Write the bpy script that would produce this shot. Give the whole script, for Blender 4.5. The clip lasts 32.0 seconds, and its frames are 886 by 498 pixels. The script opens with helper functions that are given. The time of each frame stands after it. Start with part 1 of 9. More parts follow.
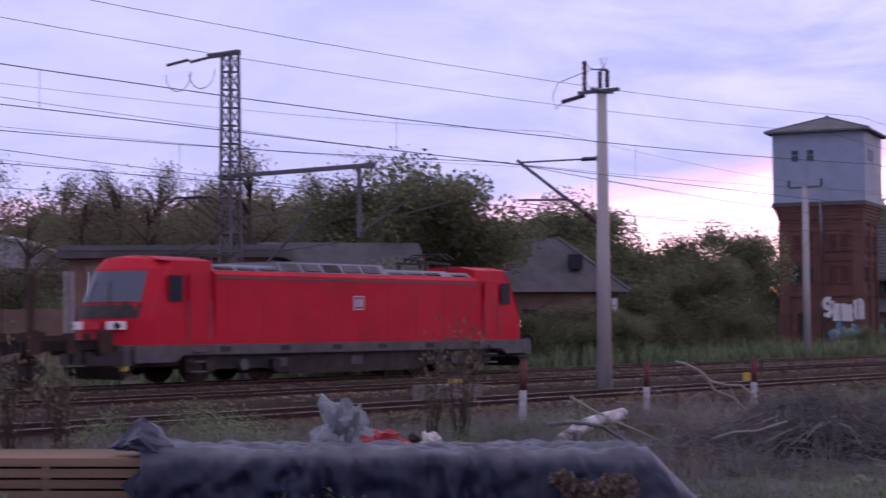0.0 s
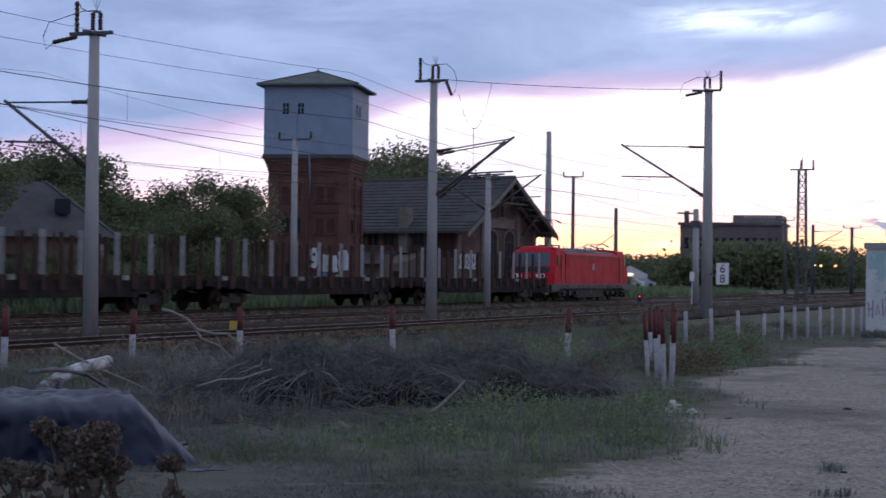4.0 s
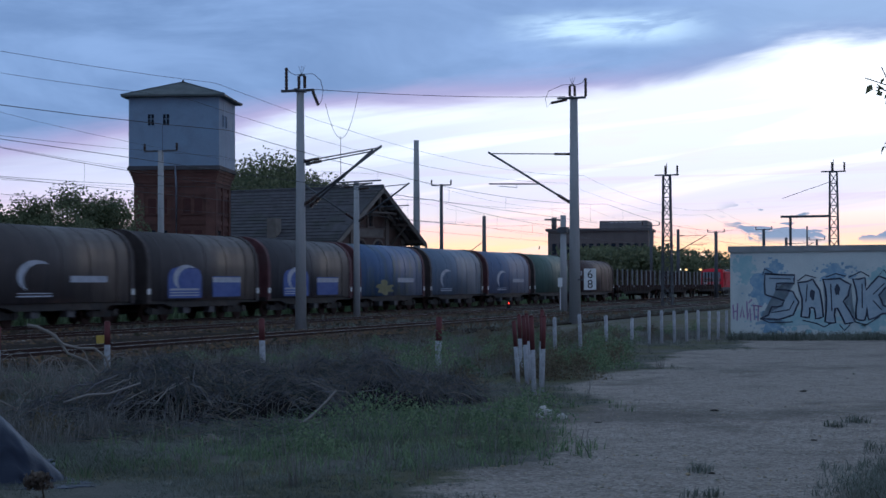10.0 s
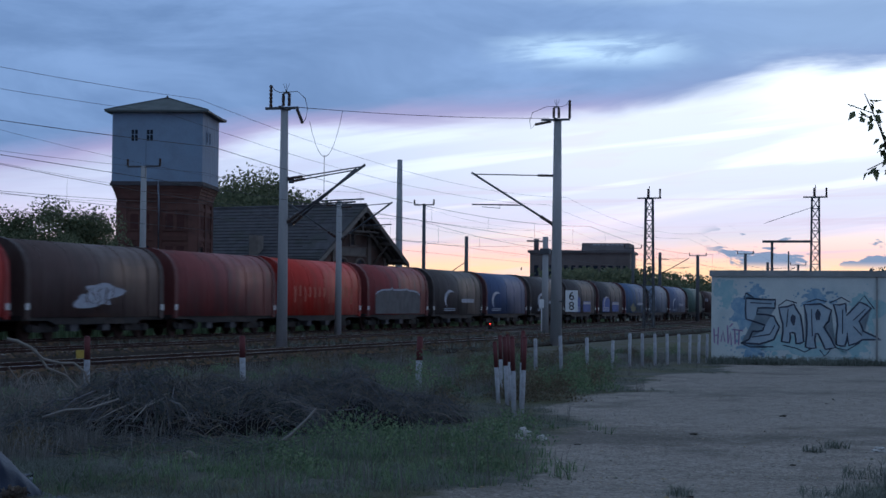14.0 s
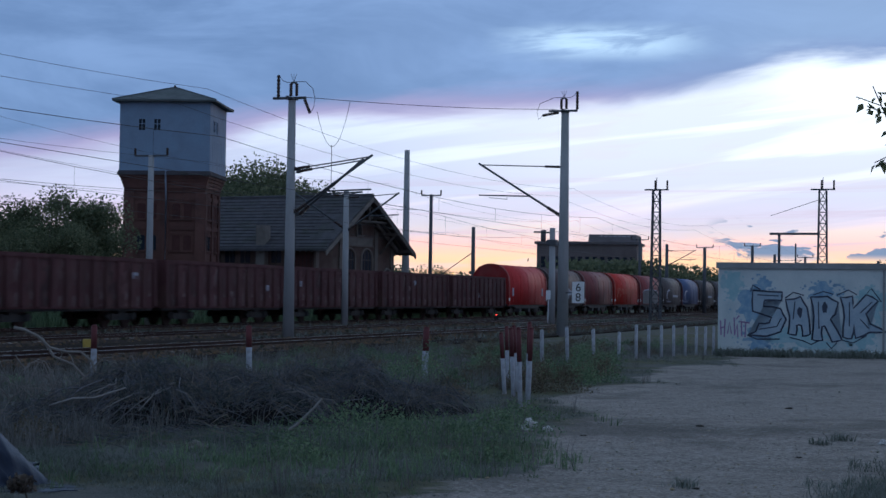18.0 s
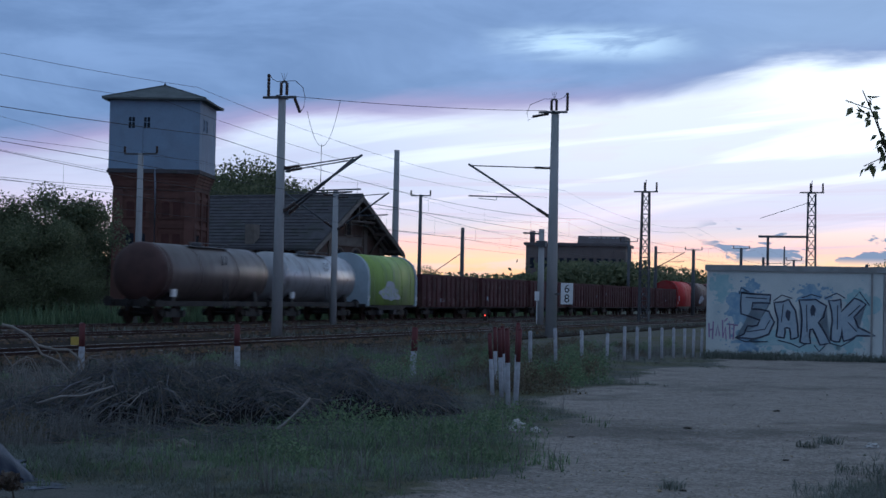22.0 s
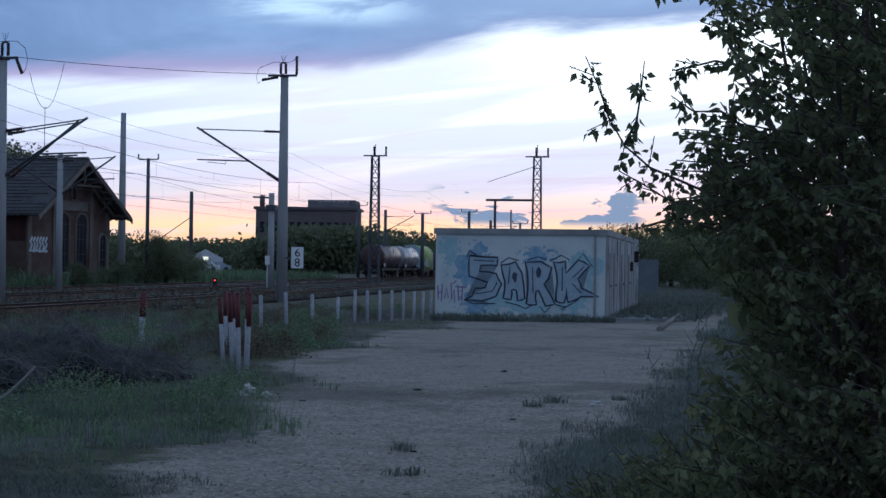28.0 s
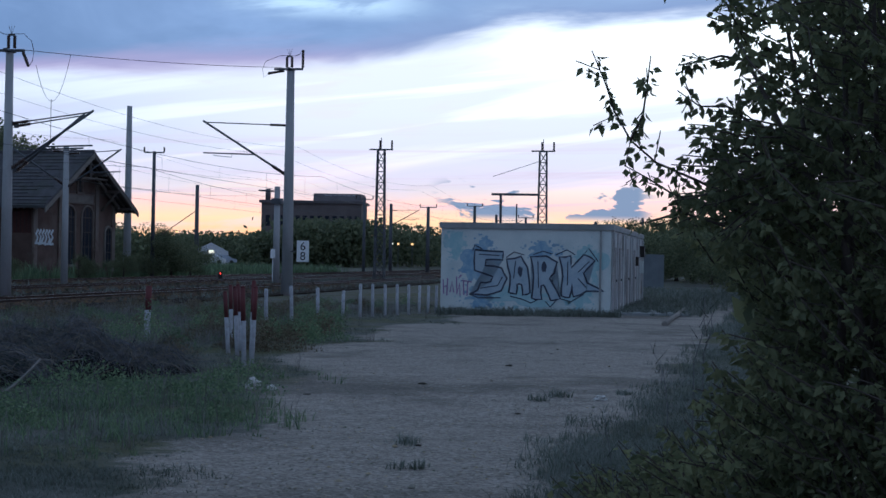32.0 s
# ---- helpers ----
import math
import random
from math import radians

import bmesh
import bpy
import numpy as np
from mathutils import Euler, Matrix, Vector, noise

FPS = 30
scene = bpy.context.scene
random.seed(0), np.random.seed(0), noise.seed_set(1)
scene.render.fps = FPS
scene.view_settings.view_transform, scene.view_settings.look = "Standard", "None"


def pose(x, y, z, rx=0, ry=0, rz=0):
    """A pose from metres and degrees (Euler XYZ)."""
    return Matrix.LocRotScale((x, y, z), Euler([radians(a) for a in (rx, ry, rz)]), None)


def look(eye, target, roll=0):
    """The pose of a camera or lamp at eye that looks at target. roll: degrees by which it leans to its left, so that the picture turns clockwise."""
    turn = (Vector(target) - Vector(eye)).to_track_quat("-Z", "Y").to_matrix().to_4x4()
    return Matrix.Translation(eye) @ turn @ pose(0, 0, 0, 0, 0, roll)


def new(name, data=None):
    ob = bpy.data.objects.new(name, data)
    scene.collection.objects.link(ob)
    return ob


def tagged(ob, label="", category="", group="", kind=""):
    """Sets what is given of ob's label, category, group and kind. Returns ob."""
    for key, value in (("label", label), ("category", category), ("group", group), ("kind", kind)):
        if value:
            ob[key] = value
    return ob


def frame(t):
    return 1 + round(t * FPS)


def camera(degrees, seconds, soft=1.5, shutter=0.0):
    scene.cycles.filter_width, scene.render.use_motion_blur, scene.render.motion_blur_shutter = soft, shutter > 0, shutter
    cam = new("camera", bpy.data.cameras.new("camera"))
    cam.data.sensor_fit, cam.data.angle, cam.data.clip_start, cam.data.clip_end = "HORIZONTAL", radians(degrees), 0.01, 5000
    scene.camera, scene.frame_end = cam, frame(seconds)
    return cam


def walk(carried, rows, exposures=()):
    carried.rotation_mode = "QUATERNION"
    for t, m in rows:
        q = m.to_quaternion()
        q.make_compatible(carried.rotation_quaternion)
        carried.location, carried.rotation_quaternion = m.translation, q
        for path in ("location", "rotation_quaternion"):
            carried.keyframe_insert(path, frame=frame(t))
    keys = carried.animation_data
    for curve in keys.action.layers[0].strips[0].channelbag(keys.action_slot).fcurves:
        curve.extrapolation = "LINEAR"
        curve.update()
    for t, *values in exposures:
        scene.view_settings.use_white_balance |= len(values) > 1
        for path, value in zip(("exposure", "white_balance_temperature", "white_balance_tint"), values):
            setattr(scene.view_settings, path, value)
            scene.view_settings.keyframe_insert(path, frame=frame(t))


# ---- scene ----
# ---- camera: a hand-held pan from one standpoint ----
EYE = (0.0, 0.0, 1.65)
cam = camera(28.04, 32.0, soft=1.5, shutter=0.5)
PAN = (  # seconds, heading, pitch, roll in degrees
    (0.0, -21.262, 2.477, -0.347),
    (0.5, -18.410, 2.216, -0.229),
    (1.0, -15.978, 2.098, 0.140),
    (1.5, -13.564, 1.661, 0.262),
    (2.0, -11.348, 1.237, 0.350),
    (2.5, -9.487, 1.206, 0.439),
    (3.0, -7.714, 0.992, 0.651),
    (3.5, -6.264, 0.799, 0.804),
    (4.0, -4.879, 0.853, 0.691),
    (4.5, -3.597, 1.145, 0.610),
    (6.5, -0.861, 1.080, -0.192),
    (7.0, -0.957, 1.175, -0.299),
    (7.5, -0.902, 1.224, -0.359),
    (8.0, -0.876, 1.245, -0.353),
    (8.5, -1.002, 1.241, -0.329),
    (9.0, -0.878, 1.250, -0.448),
    (9.5, -0.763, 1.172, -0.339),
    (10.0, -0.653, 1.160, -0.276),
    (10.5, -0.436, 1.164, -0.072),
    (11.0, -0.064, 1.298, 0.049),
    (11.5, 0.080, 1.415, 0.257),
    (12.0, 0.147, 1.548, 0.395),
    (12.5, 0.071, 1.617, 0.467),
    (13.0, 0.000, 1.716, 0.397),
    (13.5, -0.100, 1.767, 0.499),
    (14.0, -0.078, 1.802, 0.554),
    (14.5, -0.152, 1.762, 0.655),
    (16.5, -0.313, 1.534, 0.983),
    (17.0, -0.330, 1.509, 0.860),
    (17.5, -0.302, 1.507, 0.873),
    (18.0, -0.296, 1.498, 0.830),
    (18.5, -0.274, 1.491, 0.918),
    (19.0, -0.236, 1.441, 0.897),
    (19.5, -0.211, 1.386, 0.992),
    (20.0, -0.212, 1.367, 1.043),
    (20.5, -0.198, 1.421, 1.080),
    (21.0, -0.115, 1.486, 1.128),
    (21.5, -0.060, 1.533, 1.287),
    (22.0, 0.056, 1.517, 1.237),
    (22.5, 0.147, 1.403, 1.255),
    (23.0, 0.403, 1.284, 1.434),
    (23.5, 0.983, 1.171, 1.789),
    (24.0, 1.896, 1.060, 2.096),
    (24.5, 3.134, 0.984, 2.231),
    (25.0, 4.245, 0.886, 2.277),
    (25.5, 5.603, 0.743, 2.166),
    (26.0, 6.907, 0.563, 1.848),
    (26.5, 7.780, 0.466, 1.282),
    (28.5, 8.883, 0.549, 0.886),
    (29.0, 8.894, 0.600, 1.010),
    (29.5, 8.815, 0.629, 1.036),
    (30.0, 8.758, 0.625, 1.171),
    (30.5, 8.765, 0.579, 1.283),
    (31.0, 8.751, 0.494, 1.234),
    (31.5, 8.697, 0.384, 1.215),
    (32.0, 8.596, 0.313, 1.007),)


def aim(head, pitch, roll):
    a, e = radians(head), radians(pitch)
    way = Vector((math.sin(a) * math.cos(e), math.cos(a) * math.cos(e), math.sin(e)))
    return look(EYE, Vector(EYE) + way * 10.0, roll)


EXPOSE = (
    (0.0, 1.05, 7350, 48), (1.0, 1.08, 7500, 46), (2.0, 1.03, 7450, 39), (3.0, 0.95, 7250, 28), (4.0, 0.52, 6650, 15),
    (5.0, 0.35, 6300, 9), (6.5, 0.17, 5850, 5), (9.0, 0.10, 5600, 3), (11.0, 0.12, 5550, 3), (13.0, 0.0, 5500, 2), (17.0, -0.06, 5500, 2), (23.0, -0.05, 5500, 2),
    (26.0, 0.0, 5480, 2), (29.0, 0.0, 5480, 2), (32.0, 0.0, 5480, 2),
)
walk(cam, [(t, aim(h, p, r)) for t, h, p, r in PAN], EXPOSE)

# ---- sky and light: a few minutes after sunset, cloud overhead, glow in the west ----
GLOW_HEADING = 14.0


class Nodes:
    """Short hand for writing node trees."""

    def __init__(self, tree):
        self.tree = tree
        tree.nodes.clear()

    def add(self, kind):
        return self.tree.nodes.new(kind)

    def put(self, socket, value):
        if isinstance(value, bpy.types.NodeSocket):
            self.tree.links.new(value, socket)
        elif value is not None:
            socket.default_value = value

    def math(self, op, a, b=None, c=None, clamp=False):
        n = self.add("ShaderNodeMath")
        n.operation, n.use_clamp = op, clamp
        for s, v in zip(n.inputs, (a, b, c)):
            self.put(s, v)
        return n.outputs[0]

    def span(self, v, a, b, c=0.0, d=1.0, smooth=True):
        n = self.add("ShaderNodeMapRange")
        n.interpolation_type, n.clamp = "SMOOTHSTEP" if smooth else "LINEAR", True
        for s, x in zip(n.inputs, (v, a, b, c, d)):
            self.put(s, x)
        return n.outputs[0]

    def mix(self, f, a, b, blend="MIX"):
        n = self.add("ShaderNodeMix")
        n.data_type, n.blend_type = "RGBA", blend
        self.put(n.inputs[0], f)
        for s, v in ((n.inputs[6], a), (n.inputs[7], b)):
            self.put(s, (*v, 1.0) if isinstance(v, tuple) and len(v) == 3 else v)
        return n.outputs[2]

    def noise(self, vec, scale, detail=4.0, rough=0.55, dist=0.0):
        n = self.add("ShaderNodeTexNoise")
        if vec is not None:
            self.put(n.inputs["Vector"], vec)
        for k, v in (("Scale", scale), ("Detail", detail), ("Roughness", rough), ("Distortion", dist)):
            n.inputs[k].default_value = v
        return n.outputs["Fac"]

    def ramp(self, f, stops):
        n = self.add("ShaderNodeValToRGB")
        els = n.color_ramp.elements
        while len(els) < len(stops):
            els.new(0.5)
        for e, (p, c) in zip(els, stops):
            e.position, e.color = p, (*c, 1.0)
        self.put(n.inputs[0], f)
        return n.outputs[0]

    def combine(self, x, y, z):
        n = self.add("ShaderNodeCombineXYZ")
        for s, v in zip(n.inputs, (x, y, z)):
            self.put(s, v)
        return n.outputs[0]


world = bpy.data.worlds.new("dusk")
scene.world = world
world.use_nodes = True
N = Nodes(world.node_tree)
sep = N.add("ShaderNodeSeparateXYZ")
N.put(sep.inputs[0], N.add("ShaderNodeTexCoord").outputs["Generated"])
X, Y, Z = sep.outputs
head = N.math("MULTIPLY", N.math("ARCTAN2", X, Y), 57.2958)
elev = N.math("MULTIPLY", N.math("ARCSINE", Z), 57.2958)
away = N.math("ABSOLUTE", N.math("SUBTRACT", head, GLOW_HEADING))
glow = N.span(away, 12.0, 50.0, 1.0, 0.0)
wind = N.combine(N.math("MULTIPLY", head, 0.10), N.math("MULTIPLY", N.math("SUBTRACT", elev, N.math("MULTIPLY", head, 0.08)), 0.55), 0.3)
wisp = N.noise(wind, 1.0, 5.0, 0.55, 0.6)
wisp2 = N.noise(wind, 3.1, 4.0, 0.6, 0.3)
billow = N.noise(N.combine(N.math("MULTIPLY", head, 0.14), N.math("MULTIPLY", elev, 0.42), 4.0), 1.0, 5.0, 0.6, 0.4)
# the open sky below the cloud sheet
low = N.ramp(N.math("DIVIDE", elev, 10.0, clamp=True), (
    (0.0, (1.22, 0.48, 0.22)), (0.06, (1.32, 0.66, 0.30)), (0.12, (1.36, 0.82, 0.46)), (0.17, (1.28, 0.74, 0.62)), (0.22, (1.20, 0.86, 0.74)), (0.27, (1.10, 0.88, 0.98)), (0.34, (1.12, 1.02, 1.10)), (0.46, (1.25, 1.20, 1.2)), (0.8, (1.45, 1.40, 1.4))))
lane = N.noise(N.combine(N.math("MULTIPLY", head, 0.055), N.math("MULTIPLY", N.math("SUBTRACT", elev, N.math("MULTIPLY", head, 0.15)), 0.85), 1.7), 1.0, 4.0, 0.55, 0.5)
streak = N.math("MULTIPLY", N.math("MULTIPLY", N.span(lane, 0.44, 0.58), N.span(elev, 1.4, 2.4)), N.math("SUBTRACT", 0.6, N.math("MULTIPLY", N.span(elev, 5.2, 6.6, 0.0, 0.6), N.span(head, 8.0, 13.0))))
low = N.mix(streak, low, (0.75, 0.70, 0.80))
rib = N.noise(N.combine(N.math("MULTIPLY", head, 0.09), N.math("MULTIPLY", N.math("SUBTRACT", elev, N.math("MULTIPLY", head, 0.03)), 3.2), 6.1), 1.0, 4.0, 0.6, 0.4)
low = N.mix(N.math("MULTIPLY", N.math("MULTIPLY", N.span(rib, 0.50, 0.64), N.span(elev, 1.0, 1.8)), N.span(elev, 3.2, 4.6, 0.5, 0.0)), low, (0.84, 0.64, 0.72))
low = N.mix(N.math("MULTIPLY", N.span(wisp2, 0.5, 0.68), 0.35), low, (0.95, 0.80, 0.92))
low = N.mix(N.math("MULTIPLY", N.span(head, 5.0, -5.0, 0.0, 0.5), N.span(elev, 2.4, 3.8)), low, (0.58, 0.61, 0.82))
side = N.ramp(N.math("DIVIDE", elev, 12.0, clamp=True), (
    (0.0, (0.56, 0.42, 0.46)), (0.25, (0.46, 0.38, 0.55)), (0.6, (0.36, 0.34, 0.52)), (1.0, (0.30, 0.32, 0.50))))
low = N.mix(glow, side, low)
# the cloud sheet above
calm = N.math("ADD", 0.5, N.math("MULTIPLY", N.math("SUBTRACT", N.span(billow, 0.3, 0.72), 0.5), N.math("ADD", 0.3, N.math("MULTIPLY", glow, 0.7))))
deck = N.mix(calm, (0.170, 0.25, 0.44), (0.30, 0.405, 0.65))
deck = N.mix(N.span(head, -7.0, -1.0, 0.0, 0.32), deck, (0.36, 0.46, 0.70))
deck = N.mix(N.span(head, 4.0, 13.0, 0.0, 0.45), deck, (0.44, 0.53, 0.72))
for at_head, at_elev, wide, high, most in ((4.7, 8.2, 4.2, 0.75, 1.0), (11.4, 7.75, 2.6, 0.6, 0.9), (9.0, 10.2, 9.0, 0.8, 0.5)):
    gap = N.math("MULTIPLY", N.span(N.math("ABSOLUTE", N.math("SUBTRACT", head, at_head)), wide * 0.2, wide, most, 0.0), N.span(N.math("ABSOLUTE", N.math("SUBTRACT", elev, at_elev)), high * 0.1, high, 1.0, 0.0))
    deck = N.mix(N.math("MULTIPLY", gap, N.span(wisp2, 0.36, 0.60, 0.25, 1.0)), deck, (0.70, 0.84, 1.02))
turn_v = N.math("MINIMUM", N.math("MAXIMUM", head, -20.0), 30.0)
rim = N.math("ADD", N.math("ADD", 5.85, N.math("MULTIPLY", turn_v, 0.06)), N.math("ADD", N.span(head, 5.0, 11.0, 0.0, 1.1), N.math("MULTIPLY", N.math("MINIMUM", N.math("ADD", turn_v, 5.0), 0.0), 0.085)))
over = N.math("SUBTRACT", N.math("ADD", elev, N.math("MULTIPLY", N.math("SUBTRACT", wisp, 0.5), 1.7)), rim)
blush = N.mix(N.span(over, 0.0, 1.0), N.mix(N.span(head, 2.0, 9.0), (0.50, 0.40, 0.60), (0.29, 0.35, 0.56)), deck)
sky = N.mix(N.span(over, -0.35, 0.35), low, blush)
# small grey clouds low over the horizon
puff = N.noise(N.combine(N.math("MULTIPLY", head, 0.45), N.math("MULTIPLY", elev, 1.3), 9.0), 1.0, 4.0, 0.6, 0.2)
band = N.math("MULTIPLY", N.span(elev, 1.2, 1.5), N.span(elev, 2.3, 2.7, 1.0, 0.0))
where = N.math("MULTIPLY", N.span(head, 8.0, 9.0), N.span(head, 15.6, 14.8))
sky = N.mix(N.math("MULTIPLY", N.math("MULTIPLY", band, where), N.span(N.math("SUBTRACT", puff, N.math("MULTIPLY", N.math("SUBTRACT", elev, 1.5), 0.10)), 0.475, 0.515)), sky, (0.27, 0.33, 0.46))
# overhead the sheet goes on, plain and dim; below the horizon nothing shines
sky = N.mix(N.span(elev, 11.5, 24.0), sky, (0.30, 0.365, 0.495))
nish = N.add("ShaderNodeTexSky")
nish.sky_type, nish.sun_disc = "NISHITA", False
nish.sun_elevation, nish.sun_rotation = radians(-2.0), radians(GLOW_HEADING)
sky = N.mix(0.02, sky, nish.outputs[0], "ADD")
bg = N.add("ShaderNodeBackground")
N.put(bg.inputs[0], sky)
bg.inputs[1].default_value = 1.0
N.put(N.add("ShaderNodeOutputWorld").inputs[0], bg.outputs[0])

sun_data = bpy.data.lights.new("sun", "SUN")
sun_data.energy, sun_data.angle, sun_data.color = 0.12, radians(12), (1.0, 0.72, 0.5)
sun = new("sun", sun_data)
sun_way = Vector((math.sin(radians(GLOW_HEADING)), math.cos(radians(GLOW_HEADING)), math.tan(radians(2.5))))
sun.matrix_world = look(sun_way * 300.0, (0, 0, 0))

# ---- the railway's own axes: s along the line, o across it away from the road ----
LINE = 73.0
CL, SL = math.cos(radians(LINE)), math.sin(radians(LINE))


def W(s, o, z=0.0):
    return Vector((s * CL - o * SL, s * SL + o * CL, z))


def on_line(s, o, z=0.0, turn=0.0):
    return pose(*W(s, o, z), rz=LINE + turn)


def polar(head, dist, z=0.0):
    a = radians(head)
    return Vector((dist * math.sin(a), dist * math.cos(a), z))


# ---- mesh helpers ----
def box(bm, x0, x1, y0, y1, z0, z1, m=None):
    v = [bm.verts.new((x, y, z)) for z in (z0, z1) for y in (y0, y1) for x in (x0, x1)]
    if m is not None:
        for q in v:
            q.co = m @ q.co
    for f in ((0, 2, 3, 1), (4, 5, 7, 6), (0, 1, 5, 4), (1, 3, 7, 5), (3, 2, 6, 7), (2, 0, 4, 6)):
        bm.faces.new([v[i] for i in f])
    return v


def rod(bm, a, b, r0, r1=None, n=8, caps=True):
    a, b = Vector(a), Vector(b)
    r1 = r0 if r1 is None else r1
    q = (b - a).to_track_quat("Z", "Y")
    rings = []
    for p, r in ((a, r0), (b, r1)):
        rings.append([bm.verts.new(p + q @ Vector((r * math.cos(2 * math.pi * i / n), r * math.sin(2 * math.pi * i / n), 0))) for i in range(n)])
    for i in range(n):
        j = (i + 1) % n
        bm.faces.new((rings[0][i], rings[0][j], rings[1][j], rings[1][i])).smooth = n > 6
    if caps:
        bm.faces.new(rings[0][::-1])
        bm.faces.new(rings[1])
    return rings


def tube(bm, pts, r, n=6, r_end=None):
    pts = [Vector(p) for p in pts]
    last = None
    for i, p in enumerate(pts):
        d = (pts[min(i + 1, len(pts) - 1)] - pts[max(i - 1, 0)]).normalized()
        q = d.to_track_quat("Z", "Y")
        rr = r if r_end is None else r + (r_end - r) * i / (len(pts) - 1)
        ring = [bm.verts.new(p + q @ Vector((rr * math.cos(2 * math.pi * k / n), rr * math.sin(2 * math.pi * k / n), 0))) for k in range(n)]
        if last:
            for k in range(n):
                j = (k + 1) % n
                bm.faces.new((last[k], last[j], ring[j], ring[k])).smooth = True
        else:
            bm.faces.new(ring[::-1])
        last = ring
    bm.faces.new(last)


def prism(bm, outline, x0, x1, m=None, smooth=False):
    """An outline in (y, z), counter-clockwise seen from +x, swept from x0 to x1."""
    a = [bm.verts.new((x0, y, z)) for y, z in outline]
    b = [bm.verts.new((x1, y, z)) for y, z in outline]
    if m is not None:
        for q in a + b:
            q.co = m @ q.co
    n = len(outline)
    for i in range(n):
        j = (i + 1) % n
        bm.faces.new((a[i], a[j], b[j], b[i])).smooth = smooth
    bm.faces.new(a[::-1])
    bm.faces.new(b)


def mesh_of(name, bm, mat, bevel=0.0):
    if bevel:
        bmesh.ops.bevel(bm, geom=[e for e in bm.edges if e.is_manifold and e.calc_face_angle(0) > 0.5], offset=bevel, segments=2, affect="EDGES", profile=0.5)
    bmesh.ops.recalc_face_normals(bm, faces=bm.faces)
    me = bpy.data.meshes.new(name)
    bm.to_mesh(me)
    bm.free()
    me.materials.append(mat)
    return me


def part(name, bm, mat, parent=None, label="", at=None, bevel=0.0):
    ob = new(name, mesh_of(name, bm, mat, bevel))
    if parent is not None:
        ob.parent = parent
    if at is not None:
        ob.matrix_basis = at
    if label:
        ob["label"] = label
    return ob


def share(name, me, parent, at):
    ob = new(name, me)
    ob.parent = parent
    ob.matrix_basis = at
    return ob


def thing(name, m, label, category, group="", kind=""):
    ob = new(name)
    ob.empty_display_size = 0.2
    ob.matrix_basis = m
    return tagged(ob, label, category, group, kind)


def sole(name, bm, mat, m, label, category, group="", kind="", bevel=0.0):
    ob = new(name, mesh_of(name, bm, mat, bevel))
    ob.matrix_basis = m
    return tagged(ob, label, category, group, kind)


def raw(name, verts, faces, mat, smooth=False):
    me = bpy.data.meshes.new(name)
    me.from_pydata([tuple(v) for v in verts], [], [tuple(f) for f in faces])
    me.materials.append(mat)
    if smooth:
        me.polygons.foreach_set("use_smooth", [True] * len(me.polygons))
    me.update()
    return me


# ---- materials ----
def paint(name, colour, rough=0.7, metal=0.0, other=None, scale=3.0, amount=0.6, grain=30.0, bump=0.15, dirt=None, dirt_scale=0.7, dirt_amount=0.4, stretch=(1, 1, 1), vary=0.0, island=0.0, spec=0.4, coarse=0.0):
    """Colour with fine grain, broad stains and relief. Sizes are in parts per metre."""
    mt = bpy.data.materials.new(name)
    mt.use_nodes = True
    n = Nodes(mt.node_tree)
    at = n.add("ShaderNodeTexCoord").outputs["Object"]
    mp = n.add("ShaderNodeMapping")
    n.put(mp.inputs[0], at)
    mp.inputs["Scale"].default_value = stretch
    at = mp.outputs[0]
    other = other or tuple(c * 0.62 for c in colour)
    fine = n.noise(at, grain, 3.0, 0.6)
    mid = n.noise(at, scale, 5.0, 0.6, 0.3)
    col = n.mix(n.math("MULTIPLY", n.span(mid, 0.35, 0.7), amount), colour, other)
    col = n.mix(n.math("MULTIPLY", n.span(fine, 0.4, 0.75), 0.35), col, tuple(c * 0.7 for c in colour))
    if dirt:
        broad = n.noise(at, dirt_scale, 6.0, 0.65, 0.5)
        col = n.mix(n.math("MULTIPLY", n.span(broad, 0.48, 0.66), dirt_amount), col, dirt)
    if vary:
        info = n.add("ShaderNodeObjectInfo").outputs["Random"]
        col = n.mix(1.0, col, n.ramp(info, ((0.0, (1 - vary,) * 3), (1.0, (1 + vary * 0.4,) * 3))), "MULTIPLY")
    if island:
        info = n.add("ShaderNodeNewGeometry").outputs["Random Per Island"]
        col = n.mix(1.0, col, n.ramp(info, ((0.0, (1 - island, 1 - island * 0.8, 1 - island)), (0.5, (1.0, 1.0, 1.0)), (1.0, (1 + island * 0.6, 1 + island * 0.3, 1 - island * 0.3)))), "MULTIPLY")
    b = n.add("ShaderNodeBsdfPrincipled")
    n.put(b.inputs["Base Color"], col)
    n.put(b.inputs["Roughness"], n.span(mid, 0.2, 0.8, max(rough - 0.12, 0.03), min(rough + 0.12, 1.0)))
    b.inputs["Metallic"].default_value = metal
    b.inputs["Specular IOR Level"].default_value = spec
    if bump:
        bp = n.add("ShaderNodeBump")
        bp.inputs["Strength"].default_value = bump
        bp.inputs["Distance"].default_value = 0.02 if not coarse else coarse
        n.put(bp.inputs["Height"], n.math("ADD", fine, mid))
        n.put(b.inputs["Normal"], bp.outputs[0])
    n.put(n.add("ShaderNodeOutputMaterial").inputs[0], b.outputs[0])
    return mt


def lit(name, colour, strength):
    mt = bpy.data.materials.new(name)
    mt.use_nodes = True
    n = Nodes(mt.node_tree)
    e = n.add("ShaderNodeEmission")
    e.inputs[0].default_value, e.inputs[1].default_value = (*colour, 1.0), strength
    n.put(n.add("ShaderNodeOutputMaterial").inputs[0], e.outputs[0])
    return mt


